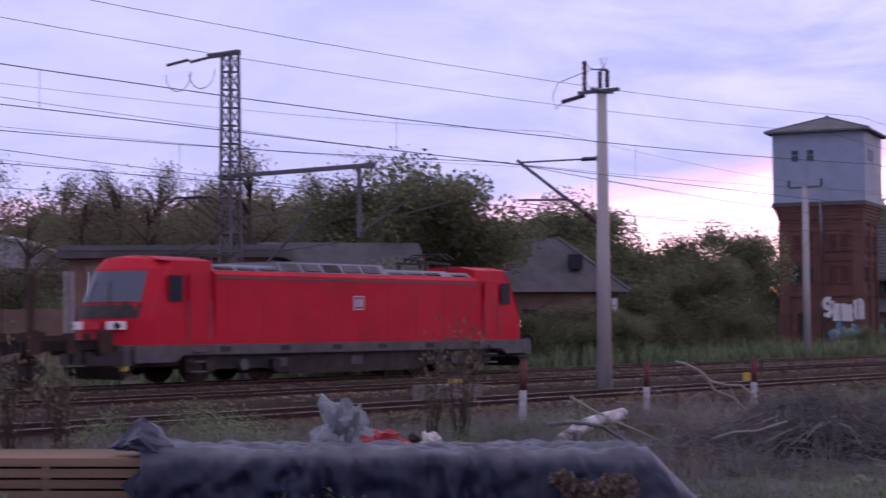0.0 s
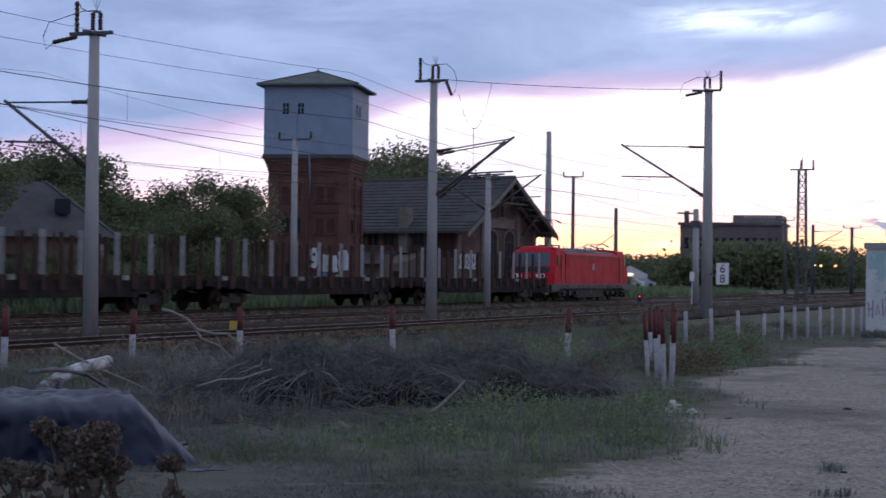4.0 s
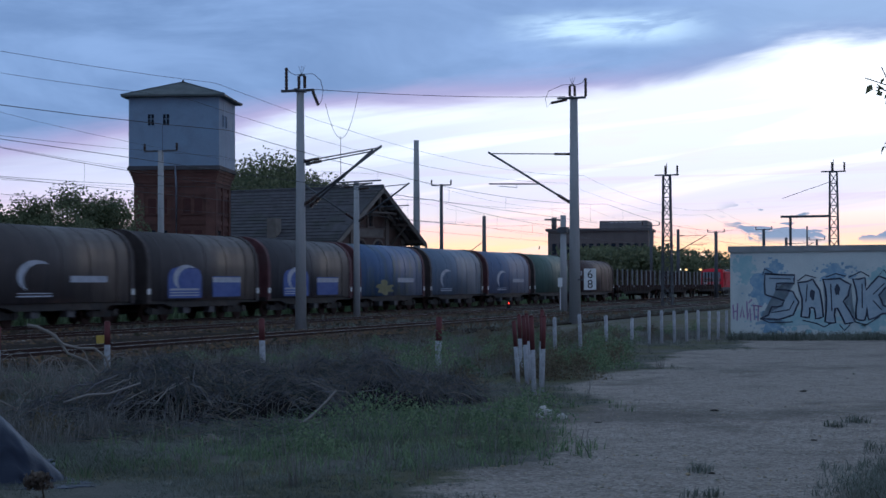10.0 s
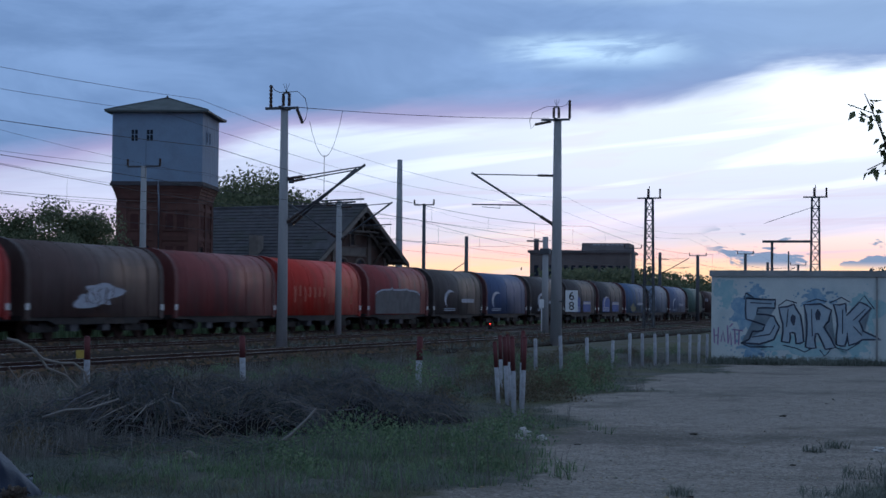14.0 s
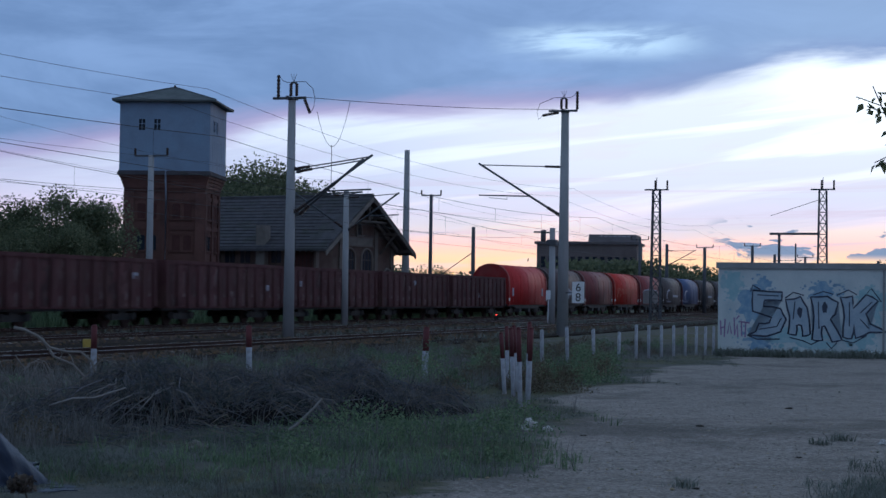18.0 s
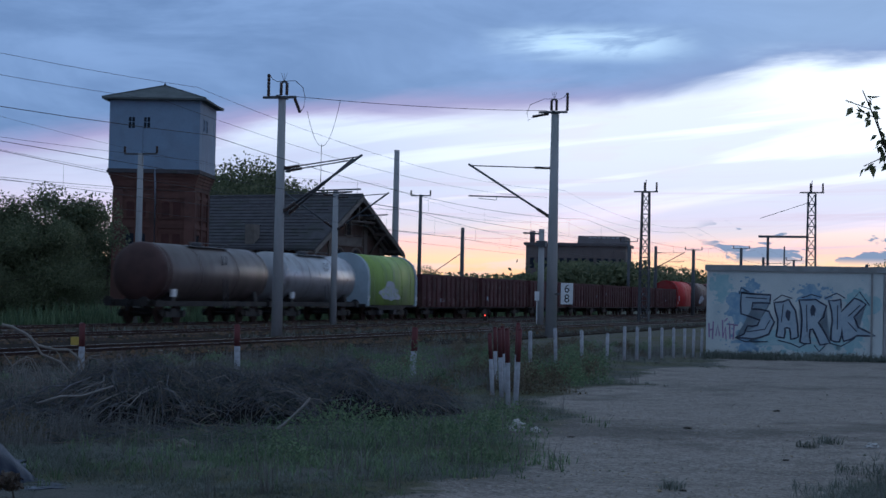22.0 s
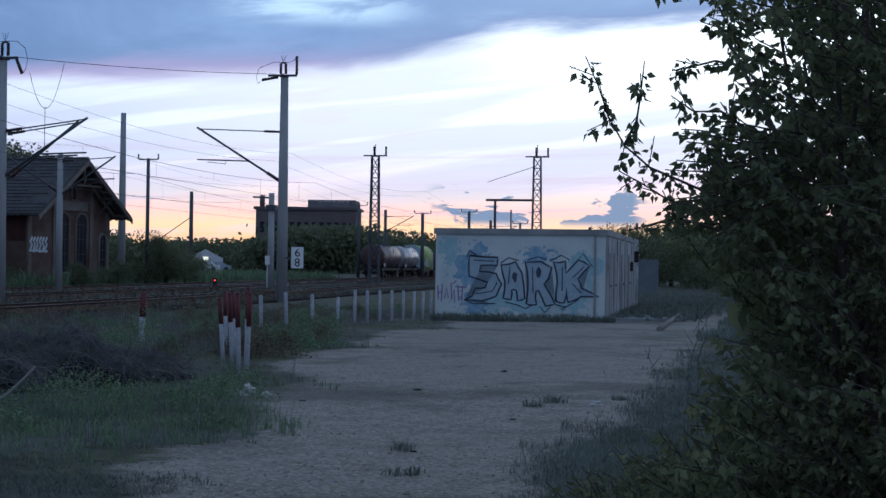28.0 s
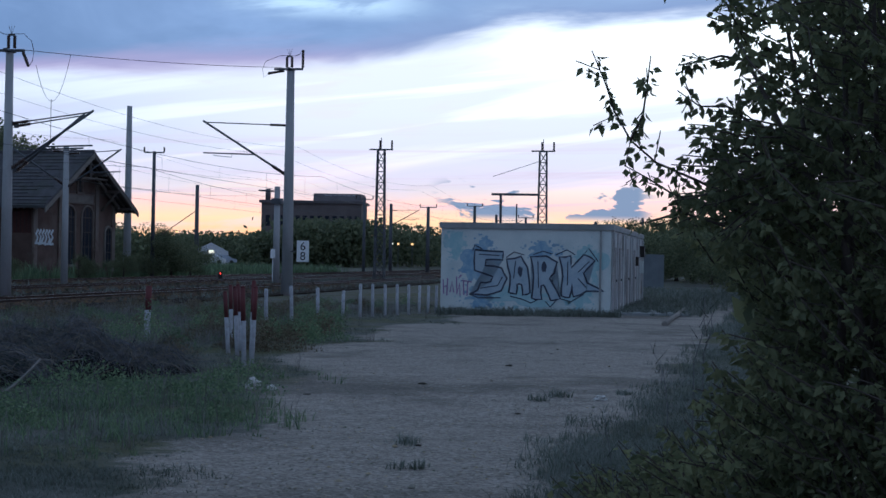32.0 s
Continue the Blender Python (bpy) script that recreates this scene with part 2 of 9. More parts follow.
def pane(name, tint=(0.05, 0.06, 0.07)):
    mt = bpy.data.materials.new(name)
    mt.use_nodes = True
    n = Nodes(mt.node_tree)
    b = n.add("ShaderNodeBsdfPrincipled")
    b.inputs["Base Color"].default_value = (*tint, 1.0)
    b.inputs["Roughness"].default_value = 0.12
    b.inputs["IOR"].default_value = 1.2
    b.inputs["Specular IOR Level"].default_value = 0.2
    n.put(n.add("ShaderNodeOutputMaterial").inputs[0], b.outputs[0])
    return mt


RED = paint("loco_red", (0.53, 0.012, 0.028), 0.62, spec=0.2, other=(0.43, 0.010, 0.025), scale=0.8, amount=0.5, grain=40, bump=0.03, dirt=(0.16, 0.03, 0.03), dirt_amount=0.25)
RED_TOP = paint("loco_red_roof", (0.58, 0.03, 0.05), 0.6, spec=0.25, scale=1.2, amount=0.3, bump=0.03)
GREY_UNDER = paint("underframe_grey", (0.085, 0.085, 0.095), 0.7, scale=2.0, dirt=(0.06, 0.045, 0.04), dirt_amount=0.6)
ROOF_GREY = paint("roof_grey", (0.30, 0.34, 0.42), 0.5, scale=1.5, dirt=(0.1, 0.1, 0.11), dirt_amount=0.5)
BLACK = paint("sooty_black", (0.018, 0.016, 0.016), 0.7, scale=3.0, dirt=(0.05, 0.035, 0.025), dirt_amount=0.5)
GLASS = pane("dark_glass", (0.025, 0.03, 0.04))
WHITE = paint("white_paint", (0.75, 0.75, 0.75), 0.5, scale=3.0, amount=0.25, dirt=(0.4, 0.38, 0.35), dirt_amount=0.4)
CONCRETE = paint("mast_concrete", (0.36, 0.36, 0.36), 0.85, scale=1.3, amount=0.5, dirt=(0.18, 0.18, 0.17), dirt_amount=0.5, stretch=(1, 1, 0.3))
STEEL = paint("galvanised_steel", (0.11, 0.115, 0.125), 0.7, 0.15, spec=0.25, scale=4.0)
RUST = paint("rusty_steel", (0.058, 0.034, 0.028), 0.85, 0.1, spec=0.2, other=(0.035, 0.022, 0.02), scale=3.0, bump=0.2)
RAIL_TOP = paint("rail_steel", (0.35, 0.33, 0.32), 0.3, 0.9, scale=6.0, bump=0.05)
INSUL = paint("insulator_brown", (0.05, 0.03, 0.025), 0.25, scale=8.0)
BRICK = paint("old_brick", (0.145, 0.076, 0.062), 0.9, spec=0.15, other=(0.11, 0.055, 0.046), scale=1.1, grain=14, bump=0.3, dirt=(0.07, 0.045, 0.04), dirt_amount=0.55, vary=0.25)
TANK_CLAD = paint("tank_cladding", (0.225, 0.31, 0.42), 0.75, other=(0.22, 0.27, 0.35), scale=0.5, amount=0.6, grain=10, bump=0.05, dirt=(0.16, 0.19, 0.24), dirt_amount=0.3)
SLATE = paint("slate_roof", (0.098, 0.094, 0.102), 0.9, spec=0.12, scale=1.5, grain=12, bump=0.3, dirt=(0.06, 0.066, 0.054), dirt_amount=0.5)
HUT_WALL = paint("hut_render", (0.58, 0.62, 0.60), 0.9, other=(0.44, 0.50, 0.50), scale=0.9, amount=0.6, grain=25, bump=0.12, dirt=(0.30, 0.40, 0.42), dirt_scale=0.5, dirt_amount=0.5)
HUT_ROOF = paint("hut_roof_slab", (0.30, 0.31, 0.31), 0.85, scale=2.0, dirt=(0.2, 0.2, 0.19), dirt_amount=0.5)
# ---- ground: one sheet to the horizon ----
def gravel_share(x, y):
    """1 on the gravel yard, 0 on the grass."""
    # the yard's edge towards the line, from near the standpoint to the hut
    edge = -1.4 + 0.115 * y + 0.5 * math.sin(y * 0.35) * 0.5 if y < 30 else 2.05 + 0.27 * (y - 30)
    edge += 0.6 * noise.noise((x * 0.3, y * 0.3, 0.0)) + 0.5 * noise.noise((x * 1.1, y * 0.9, 6.0))
    right = 2.2 + (y - 10.9) * 0.36 + 0.5 * noise.noise((x * 0.4, y * 0.2, 5.0)) + 0.3 * noise.noise((x * 1.3, y * 1.1, 2.0))
    side = min((x - edge) / 1.3, (right - x) / 1.0)
    end = (112.0 - y) / 6.0
    along, out = (x - 13.3) * 0.32 + (y - 53.4) * 0.947, (x - 13.3) * 0.947 - (y - 53.4) * 0.32
    if along > 0.3:
        side = min(side, (out - 2.4 - 0.06 * along + 0.8 * noise.noise((x * 0.5, y * 0.4, 8.0))) / 0.9)
    patch = 0.0
    if 34 < y < 53:
        patch = max(0.0, noise.noise((x * 0.5, y * 0.25, 2.0))) * 2.1
    return max(0.0, min(1.0, 0.5 + min(side, end) - patch))


def lie(x, y):
    """Height of the ground."""
    d = math.hypot(x, y)
    k = min(1.0, d / 12.0) if d < 60 else max(0.0, 1.0 - (d - 60) / 60.0)
    o = -x * SL + y * CL
    dip = -0.14 * min(1.0, max(0.0, (o - 15.0) / 4.0))
    return dip + 0.07 * noise.noise((x * 0.12, y * 0.12, 0.0)) * k + 0.02 * noise.noise((x * 0.9, y * 0.9, 3.0)) * k


def ground_material():
    mt = bpy.data.materials.new("yard_ground")
    mt.use_nodes = True
    n = Nodes(mt.node_tree)
    at = n.add("ShaderNodeTexCoord").outputs["Object"]
    share_node = n.add("ShaderNodeAttribute")
    share_node.attribute_name = "gravel"
    share_v = share_node.outputs["Fac"]
    big, mid, fine = n.noise(at, 0.25, 5.0, 0.6), n.noise(at, 2.2, 5.0, 0.65), n.noise(at, 26.0, 4.0, 0.7)
    sp = n.add("ShaderNodeSeparateXYZ")
    n.put(sp.inputs[0], at)
    vor = n.add("ShaderNodeTexVoronoi")
    n.put(vor.inputs["Vector"], at)
    vor.inputs["Scale"].default_value = 30.0
    speck = n.add("ShaderNodeSeparateColor")
    n.put(speck.inputs[0], vor.outputs["Color"])
    patchy = n.noise(at, 6.5, 4.0, 0.7)
    stone = n.mix(n.span(mid, 0.35, 0.68), (0.29, 0.252, 0.22), (0.20, 0.175, 0.152))
    stone = n.mix(n.math("MULTIPLY", n.span(fine, 0.52, 0.62), 0.65), stone, (0.38, 0.34, 0.30))
    stone = n.mix(n.math("MULTIPLY", n.span(fine, 0.47, 0.36), 0.65), stone, (0.12, 0.10, 0.085))
    stone = n.mix(n.math("MULTIPLY", n.span(big, 0.5, 0.62), 0.6), stone, (0.115, 0.10, 0.088))
    stone = n.mix(n.math("MULTIPLY", n.span(patchy, 0.5, 0.64), 0.35), stone, (0.34, 0.30, 0.262))
    stone = n.mix(n.math("MULTIPLY", n.span(patchy, 0.46, 0.34), 0.4), stone, (0.14, 0.12, 0.10))
    stone = n.mix(n.math("MULTIPLY", n.span(speck.outputs[0], 0.72, 0.9), 0.5), stone, (0.42, 0.385, 0.35))
    stone = n.mix(n.math("MULTIPLY", n.span(speck.outputs[1], 0.70, 0.9), 0.55), stone, (0.10, 0.088, 0.078))
    wet = n.noise(n.combine(n.math("MULTIPLY", sp.outputs[0], 0.22), n.math("MULTIPLY", sp.outputs[1], 0.20), 2.0), 1.0, 6.0, 0.68)
    stone = n.mix(n.math("MULTIPLY", n.span(wet, 0.52, 0.64), 0.6), stone, (0.085, 0.075, 0.065))
    soil = n.mix(n.span(mid, 0.35, 0.65), (0.080, 0.084, 0.072), (0.116, 0.110, 0.098))
    soil = n.mix(n.span(big, 0.45, 0.6), soil, (0.080, 0.080, 0.040))
    f = n.span(n.math("ADD", share_v, n.math("MULTIPLY", n.math("SUBTRACT", mid, 0.5), 0.9)), 0.35, 0.65)
    col = n.mix(f, soil, stone)
    b = n.add("ShaderNodeBsdfPrincipled")
    n.put(b.inputs["Base Color"], col)
    b.inputs["Roughness"].default_value = 0.95
    b.inputs["Specular IOR Level"].default_value = 0.2
    bp = n.add("ShaderNodeBump")
    bp.inputs["Strength"].default_value = 0.5
    bp.inputs["Distance"].default_value = 0.03
    n.put(bp.inputs["Height"], n.math("ADD", n.math("MULTIPLY", mid, 1.5), n.math("ADD", fine, vor.outputs["Distance"])))
    n.put(b.inputs["Normal"], bp.outputs[0])
    n.put(n.add("ShaderNodeOutputMaterial").inputs[0], b.outputs[0])
    return mt


GROUND = ground_material()


def build_ground():
    xs = [-3000, -900, -300, -120, -60] + [-40 + i * 0.8 for i in range(101)] + [55, 80, 150, 300, 900, 3000]
    ys = [-3000, -600, -120, -40, -12] + [-2 + i * 0.8 for i in range(143)] + [120, 160, 240, 400, 900, 3500]
    verts = [(x, y, lie(x, y)) for y in ys for x in xs]
    w = len(xs)
    faces = [(j * w + i, j * w + i + 1, (j + 1) * w + i + 1, (j + 1) * w + i) for j in range(len(ys) - 1) for i in range(w - 1)]
    me = raw("ground", verts, faces, GROUND, True)
    at = me.attributes.new("gravel", "FLOAT", "POINT")
    at.data.foreach_set("value", [gravel_share(x, y) if 0 <= y <= 114 and abs(x) < 60 else 0.0 for x, y, z in verts])
    tagged(new("ground", me), "grey gravel yard giving way to rough dark grass", "ground", kind="structure")


build_ground()

# ---- tracks ----
BALLAST = paint("ballast", (0.052, 0.040, 0.034), 1.0, spec=0.05, other=(0.026, 0.021, 0.019), scale=6.0, grain=18, bump=0.8, coarse=0.05, dirt=(0.055, 0.036, 0.027), dirt_amount=0.6)
SLEEPER = paint("concrete_sleeper", (0.24, 0.215, 0.19), 0.9, scale=2.0, dirt=(0.11, 0.085, 0.07), dirt_amount=0.6, vary=0.3)
RAIL_Z = 0.10
TRACKS = (22.7, 30.0, 36.5)


def build_track(o, number):
    bed = bmesh.new()
    n = 330
    rnd = random.Random(number)
    last = None
    for i in range(n + 1):
        s = -420 + i * (1400 / n)
        hump = [(-2.5, 0.0), (-2.3 + rnd.uniform(-0.1, 0.1), 0.02), (-1.75, 0.10), (-1.4, 0.085), (0, 0.05), (1.4, 0.085), (1.75, 0.10), (2.3 + rnd.uniform(-0.1, 0.1), 0.02), (2.5, 0.0)]
        ring = [bed.verts.new((s, o + y, z + 0.05 + rnd.uniform(-0.008, 0.008) if 0.01 < z else -0.12)) for y, z in hump]
        if last:
            for a, b, c, d in zip(last, ring, ring[1:], last[1:]):
                bed.faces.new((a, b, c, d)).smooth = True
        last = ring
    base = tagged(new("track_bed_%d" % number, mesh_of("track_bed", bed, BALLAST)), "brown-grey ballast bed of a railway track", "ballast", kind="structure")
    base.matrix_basis = pose(0, 0, RAIL_Z - 0.25, rz=LINE)
    for k, side in enumerate((-0.7535, 0.7535)):
        bm = bmesh.new()
        y = o + side
        prism(bm, ((y - 0.07, 0.11), (y + 0.07, 0.11), (y + 0.07, 0.125), (y + 0.012, 0.14), (y + 0.012, 0.205), (y + 0.035, 0.215), (y + 0.035, 0.245),
                   (y - 0.035, 0.245), (y - 0.035, 0.215), (y - 0.012, 0.205), (y - 0.012, 0.14), (y - 0.07, 0.125)), -420, 980)
        rail = part("rail", bm, RUST, base, "rusty rail with a worn bright top")
        bm = bmesh.new()
        box(bm, -420, 980, y - 0.028, y + 0.028, 0.245, 0.25)
        part("rail_head", bm, RAIL_TOP, rail)
    bm = bmesh.new()
    prism(bm, ((-1.3, 0.02), (1.3, 0.02), (1.3, 0.13), (0.95, 0.17), (0.5, 0.17), (0.35, 0.13), (-0.35, 0.13), (-0.5, 0.17), (-0.95, 0.17), (-1.3, 0.13)), -0.14, 0.14)
    me = mesh_of("sleeper", bm, SLEEPER)
    for i in range(190):
        share("sleeper", me, base, Matrix.Translation((30 + i * 0.63, o + rnd.uniform(-0.02, 0.02), -0.012 + rnd.uniform(-0.006, 0.006))))


for i, o in enumerate(TRACKS):
    build_track(o, i + 1)
bm = bmesh.new()
box(bm, -420, 980, 18.6, 40.5, -0.4, -0.06)
FORMATION = paint("cinder_ground", (0.030, 0.023, 0.019), 1.0, spec=0.05, other=(0.018, 0.015, 0.013), scale=2.0, grain=20, bump=0.8, coarse=0.05, dirt=(0.055, 0.048, 0.03), dirt_scale=0.35, dirt_amount=0.7)
tagged(part("track_formation", bm, FORMATION, at=pose(0, 0, 0, rz=LINE)), "dark cinder ground between the railway tracks", "ground", kind="structure")


# ---- overhead line ----
def insulator(bm, a, b, r=0.055, n=7):
    a, b = Vector(a), Vector(b)
    r *= 1.15
    q = (b - a).to_track_quat("Z", "Y")
    last = None
    for i in range(n):
        for f, k in ((0.0, 0.7), (0.45, 1.0), (0.6, 1.0), (0.95, 0.7)):
            p = a.lerp(b, (i + f) / n)
            ring = [bm.verts.new(p + q @ Vector((r * k * math.cos(math.pi * j / 4), r * k * math.sin(math.pi * j / 4), 0))) for j in range(8)]
            if last:
                for j in range(8):
                    bm.faces.new((last[j], last[(j + 1) % 8], ring[(j + 1) % 8], ring[j]))
            else:
                bm.faces.new(ring[::-1])
            last = ring
    bm.faces.new(last)


def mast(name, s, o, z, height, width, label, head=1):
    m = thing(name, on_line(s, o, z), label, "mast", "overhead line masts")
    bm = bmesh.new()
    rod(bm, (0, 0, -0.2), (0, 0, height), width / 2 * 1.25, width / 2 * 0.8, 16)
    part("shaft", bm, CONCRETE, m)
    bm = bmesh.new()
    rod(bm, (0, 0, height), (0, 0, height + 0.08), width / 2 * 0.95, width / 2 * 0.9, 16)
    part("cap", bm, STEEL, m)
    return m


def cantilever(m, z, reach, side, along=0.0, rise=0.05, drop=1.75):
    """A swinging arm: tube, stay, two insulators and the registration arm. side +1 reaches away from the road."""
    k = side
    arm = new("cantilever")
    arm.parent = m
    bm = bmesh.new()
    foot, top = Vector((along, 0.16 * k, z - drop)), Vector((along, 0.16 * k, z))
    tip = Vector((along, reach * k, z + rise))
    rod(bm, foot.lerp(tip, 0.16), tip + (tip - foot) * 0.03, 0.048, n=8)
    ob = part("main_tube", bm, STEEL, arm)
    bm = bmesh.new()
    rod(bm, top.lerp(tip, 0.2), tip, 0.027, n=6)
    part("stay_rod", bm, STEEL, arm)
    bm = bmesh.new()
    low = foot.lerp(tip, 0.38)
    end = Vector((along, reach * k * 1.02, low.z + 0.06))
    rod(bm, low, end, 0.034, n=6)
    rod(bm, low.lerp(end, 0.45), low.lerp(end, 0.45) + Vector((0, 0.0, -0.16)), 0.012, n=5)
    rod(bm, low.lerp(end, 0.45) + Vector((0, 0, -0.16)), low.lerp(end, 0.8) + Vector((0, 0, -0.10)), 0.014, n=5)
    part("steady_arm", bm, STEEL, arm)
    bm = bmesh.new()
    insulator(bm, foot, foot.lerp(tip, 0.16), 0.075)
    part("insulator", bm, INSUL, arm)
    bm = bmesh.new()
    insulator(bm, top, top.lerp(tip, 0.2), 0.055)
    part("insulator", bm, INSUL, arm)
    for z in (foot.z, top.z):
        bm = bmesh.new()
        box(bm, along - 0.06, along + 0.06, (0.02 if k > 0 else -0.18), (0.18 if k > 0 else -0.02), z - 0.08, z + 0.08)
        part("bracket", bm, STEEL, arm)
    arm.empty_display_size = 0.1
    return arm


def mast_head(m, h, side=1, flat=False):
    """Cross arm with post insulators, a hanging insulator and jumper loops on the top of a mast."""
    bm = bmesh.new()
    box(bm, -0.06, 0.06, -0.55, 0.75, h + 0.03, h + 0.12)
    box(bm, -0.5, 0.5, -0.05, 0.05, h + 0.04, h + 0.11)
    part("cross_arm", bm, STEEL, m)
    for y, z0, z1 in ((0.55 * side, h + 0.12, h + 0.95), (-0.18 * side, h + 0.15, h + 0.62), (0.05 * side, h + 0.15, h + 0.62)):
        bm = bmesh.new()
        insulator(bm, (0, y, z0), (0, y, z1), 0.06, 6)
        part("post_insulator", bm, INSUL, m)
    bm = bmesh.new()
    rod(bm, (0, -0.18 * side, h + 0.64), (0, 0.05 * side, h + 0.64), 0.035, n=6)
    part("busbar", bm, STEEL, m)
    bm = bmesh.new()
    tip = (-0.50 * side, 0.02) if not flat else (side * 0.55 if side > 0 else 0.3, 0.0)
    end = (-0.72 * side, -0.5) if not flat else (tip[0] + 0.75, -0.12)
    insulator(bm, (0.0, tip[0], h + tip[1]), (0.0, end[0], h + end[1]), 0.06, 6)
    part("hanging_insulator", bm, INSUL, m)
    k = 1 if end[0] > 0 else -1
    a, b = Vector((0.02, -0.06 * side, h + 0.68)), Vector((0.02, end[0], h + end[1]))
    for pts in ([a, a + Vector((0, 0.45 * k, 0.0)), Vector((0.02, end[0] * 1.12, h + 0.42)), Vector((0.02, end[0] * 1.25, h + 0.05)), Vector((0.02, end[0] * 1.18, h - 0.3)), b],
                [a, Vector((0, 0.2 * side, h + 0.66)), Vector((0, 0.4 * side, h + 0.75)), Vector((0, 0.55 * side, h + 0.95))]):
        bm = bmesh.new()
        tube(bm, pts, 0.012, 5)
        part("jumper_wire", bm, BLACK, m)
    bm = bmesh.new()
    for dy in (-0.12, 0.0, 0.12):
        rod(bm, (0, -0.06 * side, h + 0.66), (0, -0.06 * side + dy, h + 0.98), 0.008, n=4)
    part("bird_spike", bm, STEEL, m)


MAST_A = mast("overhead_line_mast", 40.2, 26.2, 0.0, 7.9, 0.34, "round grey concrete overhead line mast beside the tracks")
mast_head(MAST_A, 7.9, 1, True)
cantilever(MAST_A, 6.15, 2.75, 1)
MAST_B = mast("overhead_line_mast", 60.9, 24.9, 0.0, 8.8, 0.34, "round grey concrete overhead line mast between two tracks")
mast_head(MAST_B, 8.8, 1)
cantilever(MAST_B, 6.25, 3.1, -1, 0.0, 0.42, 1.6)
cantilever(MAST_B, 6.2, 2.6, -1, 0.5, 0.38, 1.6)
MAST_C = mast("overhead_line_mast", 77.6, 18.5, -0.05, 10.0, 0.43, "round grey concrete overhead line mast carrying a kilometre board")
mast_head(MAST_C, 10.0, -1, True)
cantilever(MAST_C, 7.55, 3.9, 1, 0.0, 0.12, 2.2)


# ---- water tower ----
def build_tower():
    at = polar(-8.98, 116.0)
    t = thing("water_tower", pose(*at, rz=9.0 - 11.8), "old brick water tower with a pale blue-grey clad tank", "water tower")
    H = 2.52
    bm = bmesh.new()
    box(bm, -H, H, -H, H, 0.0, 8.0)
    part("shaft", bm, BRICK, t, "weathered red brick shaft")
    for k in range(4):
        turn = pose(0, 0, 0, rz=90 * k)
        for x, w in ((-H + 0.24, 0.30), (0.0, 0.26), (H - 0.24, 0.30)):
            bm = bmesh.new()
            box(bm, x - w, x + w, -H - 0.11, -H + 0.02, 0.0, 7.95)
            part("pilaster", bm, BRICK, t, at=turn)
        for z0, z1 in ((3.35, 3.62), (5.55, 5.82), (7.45, 7.7)):
            for x0, x1 in ((-H + 0.54, -0.26), (0.26, H - 0.54)):
                bm = bmesh.new()
                box(bm, x0, x1, -H - 0.07, -H + 0.02, z0, z1)
                part("string_course", bm, BRICK, t, at=turn)
        for bay in (-1.12, 1.12):
            for z in (4.25, 6.25):
                for x in (bay - 0.36, bay + 0.36):
                    bm = bmesh.new()
                    box(bm, x - 0.25, x + 0.25, -H - 0.02, -H - 0.006, z, z + 0.95)
                    w = part("window", bm, BRICK_UP if bay > 0 or z > 5 else GLASS, t, "window walled up with dark brick" if bay > 0 or z > 5 else "dark broken window", at=turn)
                    bm = bmesh.new()
                    box(bm, x - 0.34, x + 0.34, -H - 0.10, -H - 0.03, z - 0.1, z)
                    part("sill", bm, BRICK, w)
                    bm = bmesh.new()
                    for i in range(5):
                        a0, a1 = math.pi * (0.2 + 0.12 * i), math.pi * (0.2 + 0.12 * (i + 1))
                        q = [(x + r * math.cos(a), -H - 0.05, z + 0.68 + r * math.sin(a)) for r, a in ((0.33, a0), (0.33, a1), (0.50, a1), (0.50, a0))]
                        bm.faces.new([bm.verts.new(p) for p in q])
                    part("arch_bricks", bm, BRICK, w)
    for i, (w, z0, z1) in enumerate(((2.60, 7.95, 8.2), (2.66, 8.2, 8.42), (2.72, 8.42, 8.62), (2.79, 8.62, 8.82), (2.87, 8.82, 9.0), (2.98, 9.0, 9.14), (2.93, 9.14, 9.26))):
        bm = bmesh.new()
        box(bm, -w, w, -w, w, z0, z1)
        part("cornice_course", bm, BRICK if i < 5 else SLATE, t)
    bm = bmesh.new()
    T = 2.88
    box(bm, -T, T, -T, T, 9.26, 13.72)
    tank = part("tank_house", bm, TANK_CLAD, t, "pale blue-grey cladding", bevel=0.02)
    for k in range(4):
        turn = pose(0, 0, 0, rz=90 * k)
        for i in range(9):
            bm = bmesh.new()
            x = -T + 0.3 + i * (2 * T - 0.6) / 8
            box(bm, x - 0.012, x + 0.012, -T - 0.012, -T + 0.002, 9.3, 13.65)
            part("cladding_joint", bm, TANK_CLAD, tank, at=turn)
        bm = bmesh.new()
        box(bm, -T, T, -T - 0.02, -T + 0.002, 11.28, 11.34)
        part("cladding_lap", bm, TANK_CLAD, tank, at=turn)
        for x in (-1.45, -0.48):
            bm = bmesh.new()
            box(bm, x - 0.20, x + 0.20, -T - 0.014, -T + 0.004, 11.82, 12.52)
            w = part("tank_window", bm, GLASS, tank, at=turn)
            bm = bmesh.new()
            for a, b, c, d in ((-0.27, -0.20, 11.75, 12.59), (0.20, 0.27, 11.75, 12.59), (-0.20, 0.20, 11.75, 11.82), (-0.20, 0.20, 12.52, 12.59), (-0.02, 0.02, 11.82, 12.52), (-0.2, 0.2, 12.2, 12.24)):
                box(bm, x + a, x + b, -T - 0.035, -T + 0.004, c, d)
            part("window_frame", bm, TANK_CLAD, w)
    bm = bmesh.new()
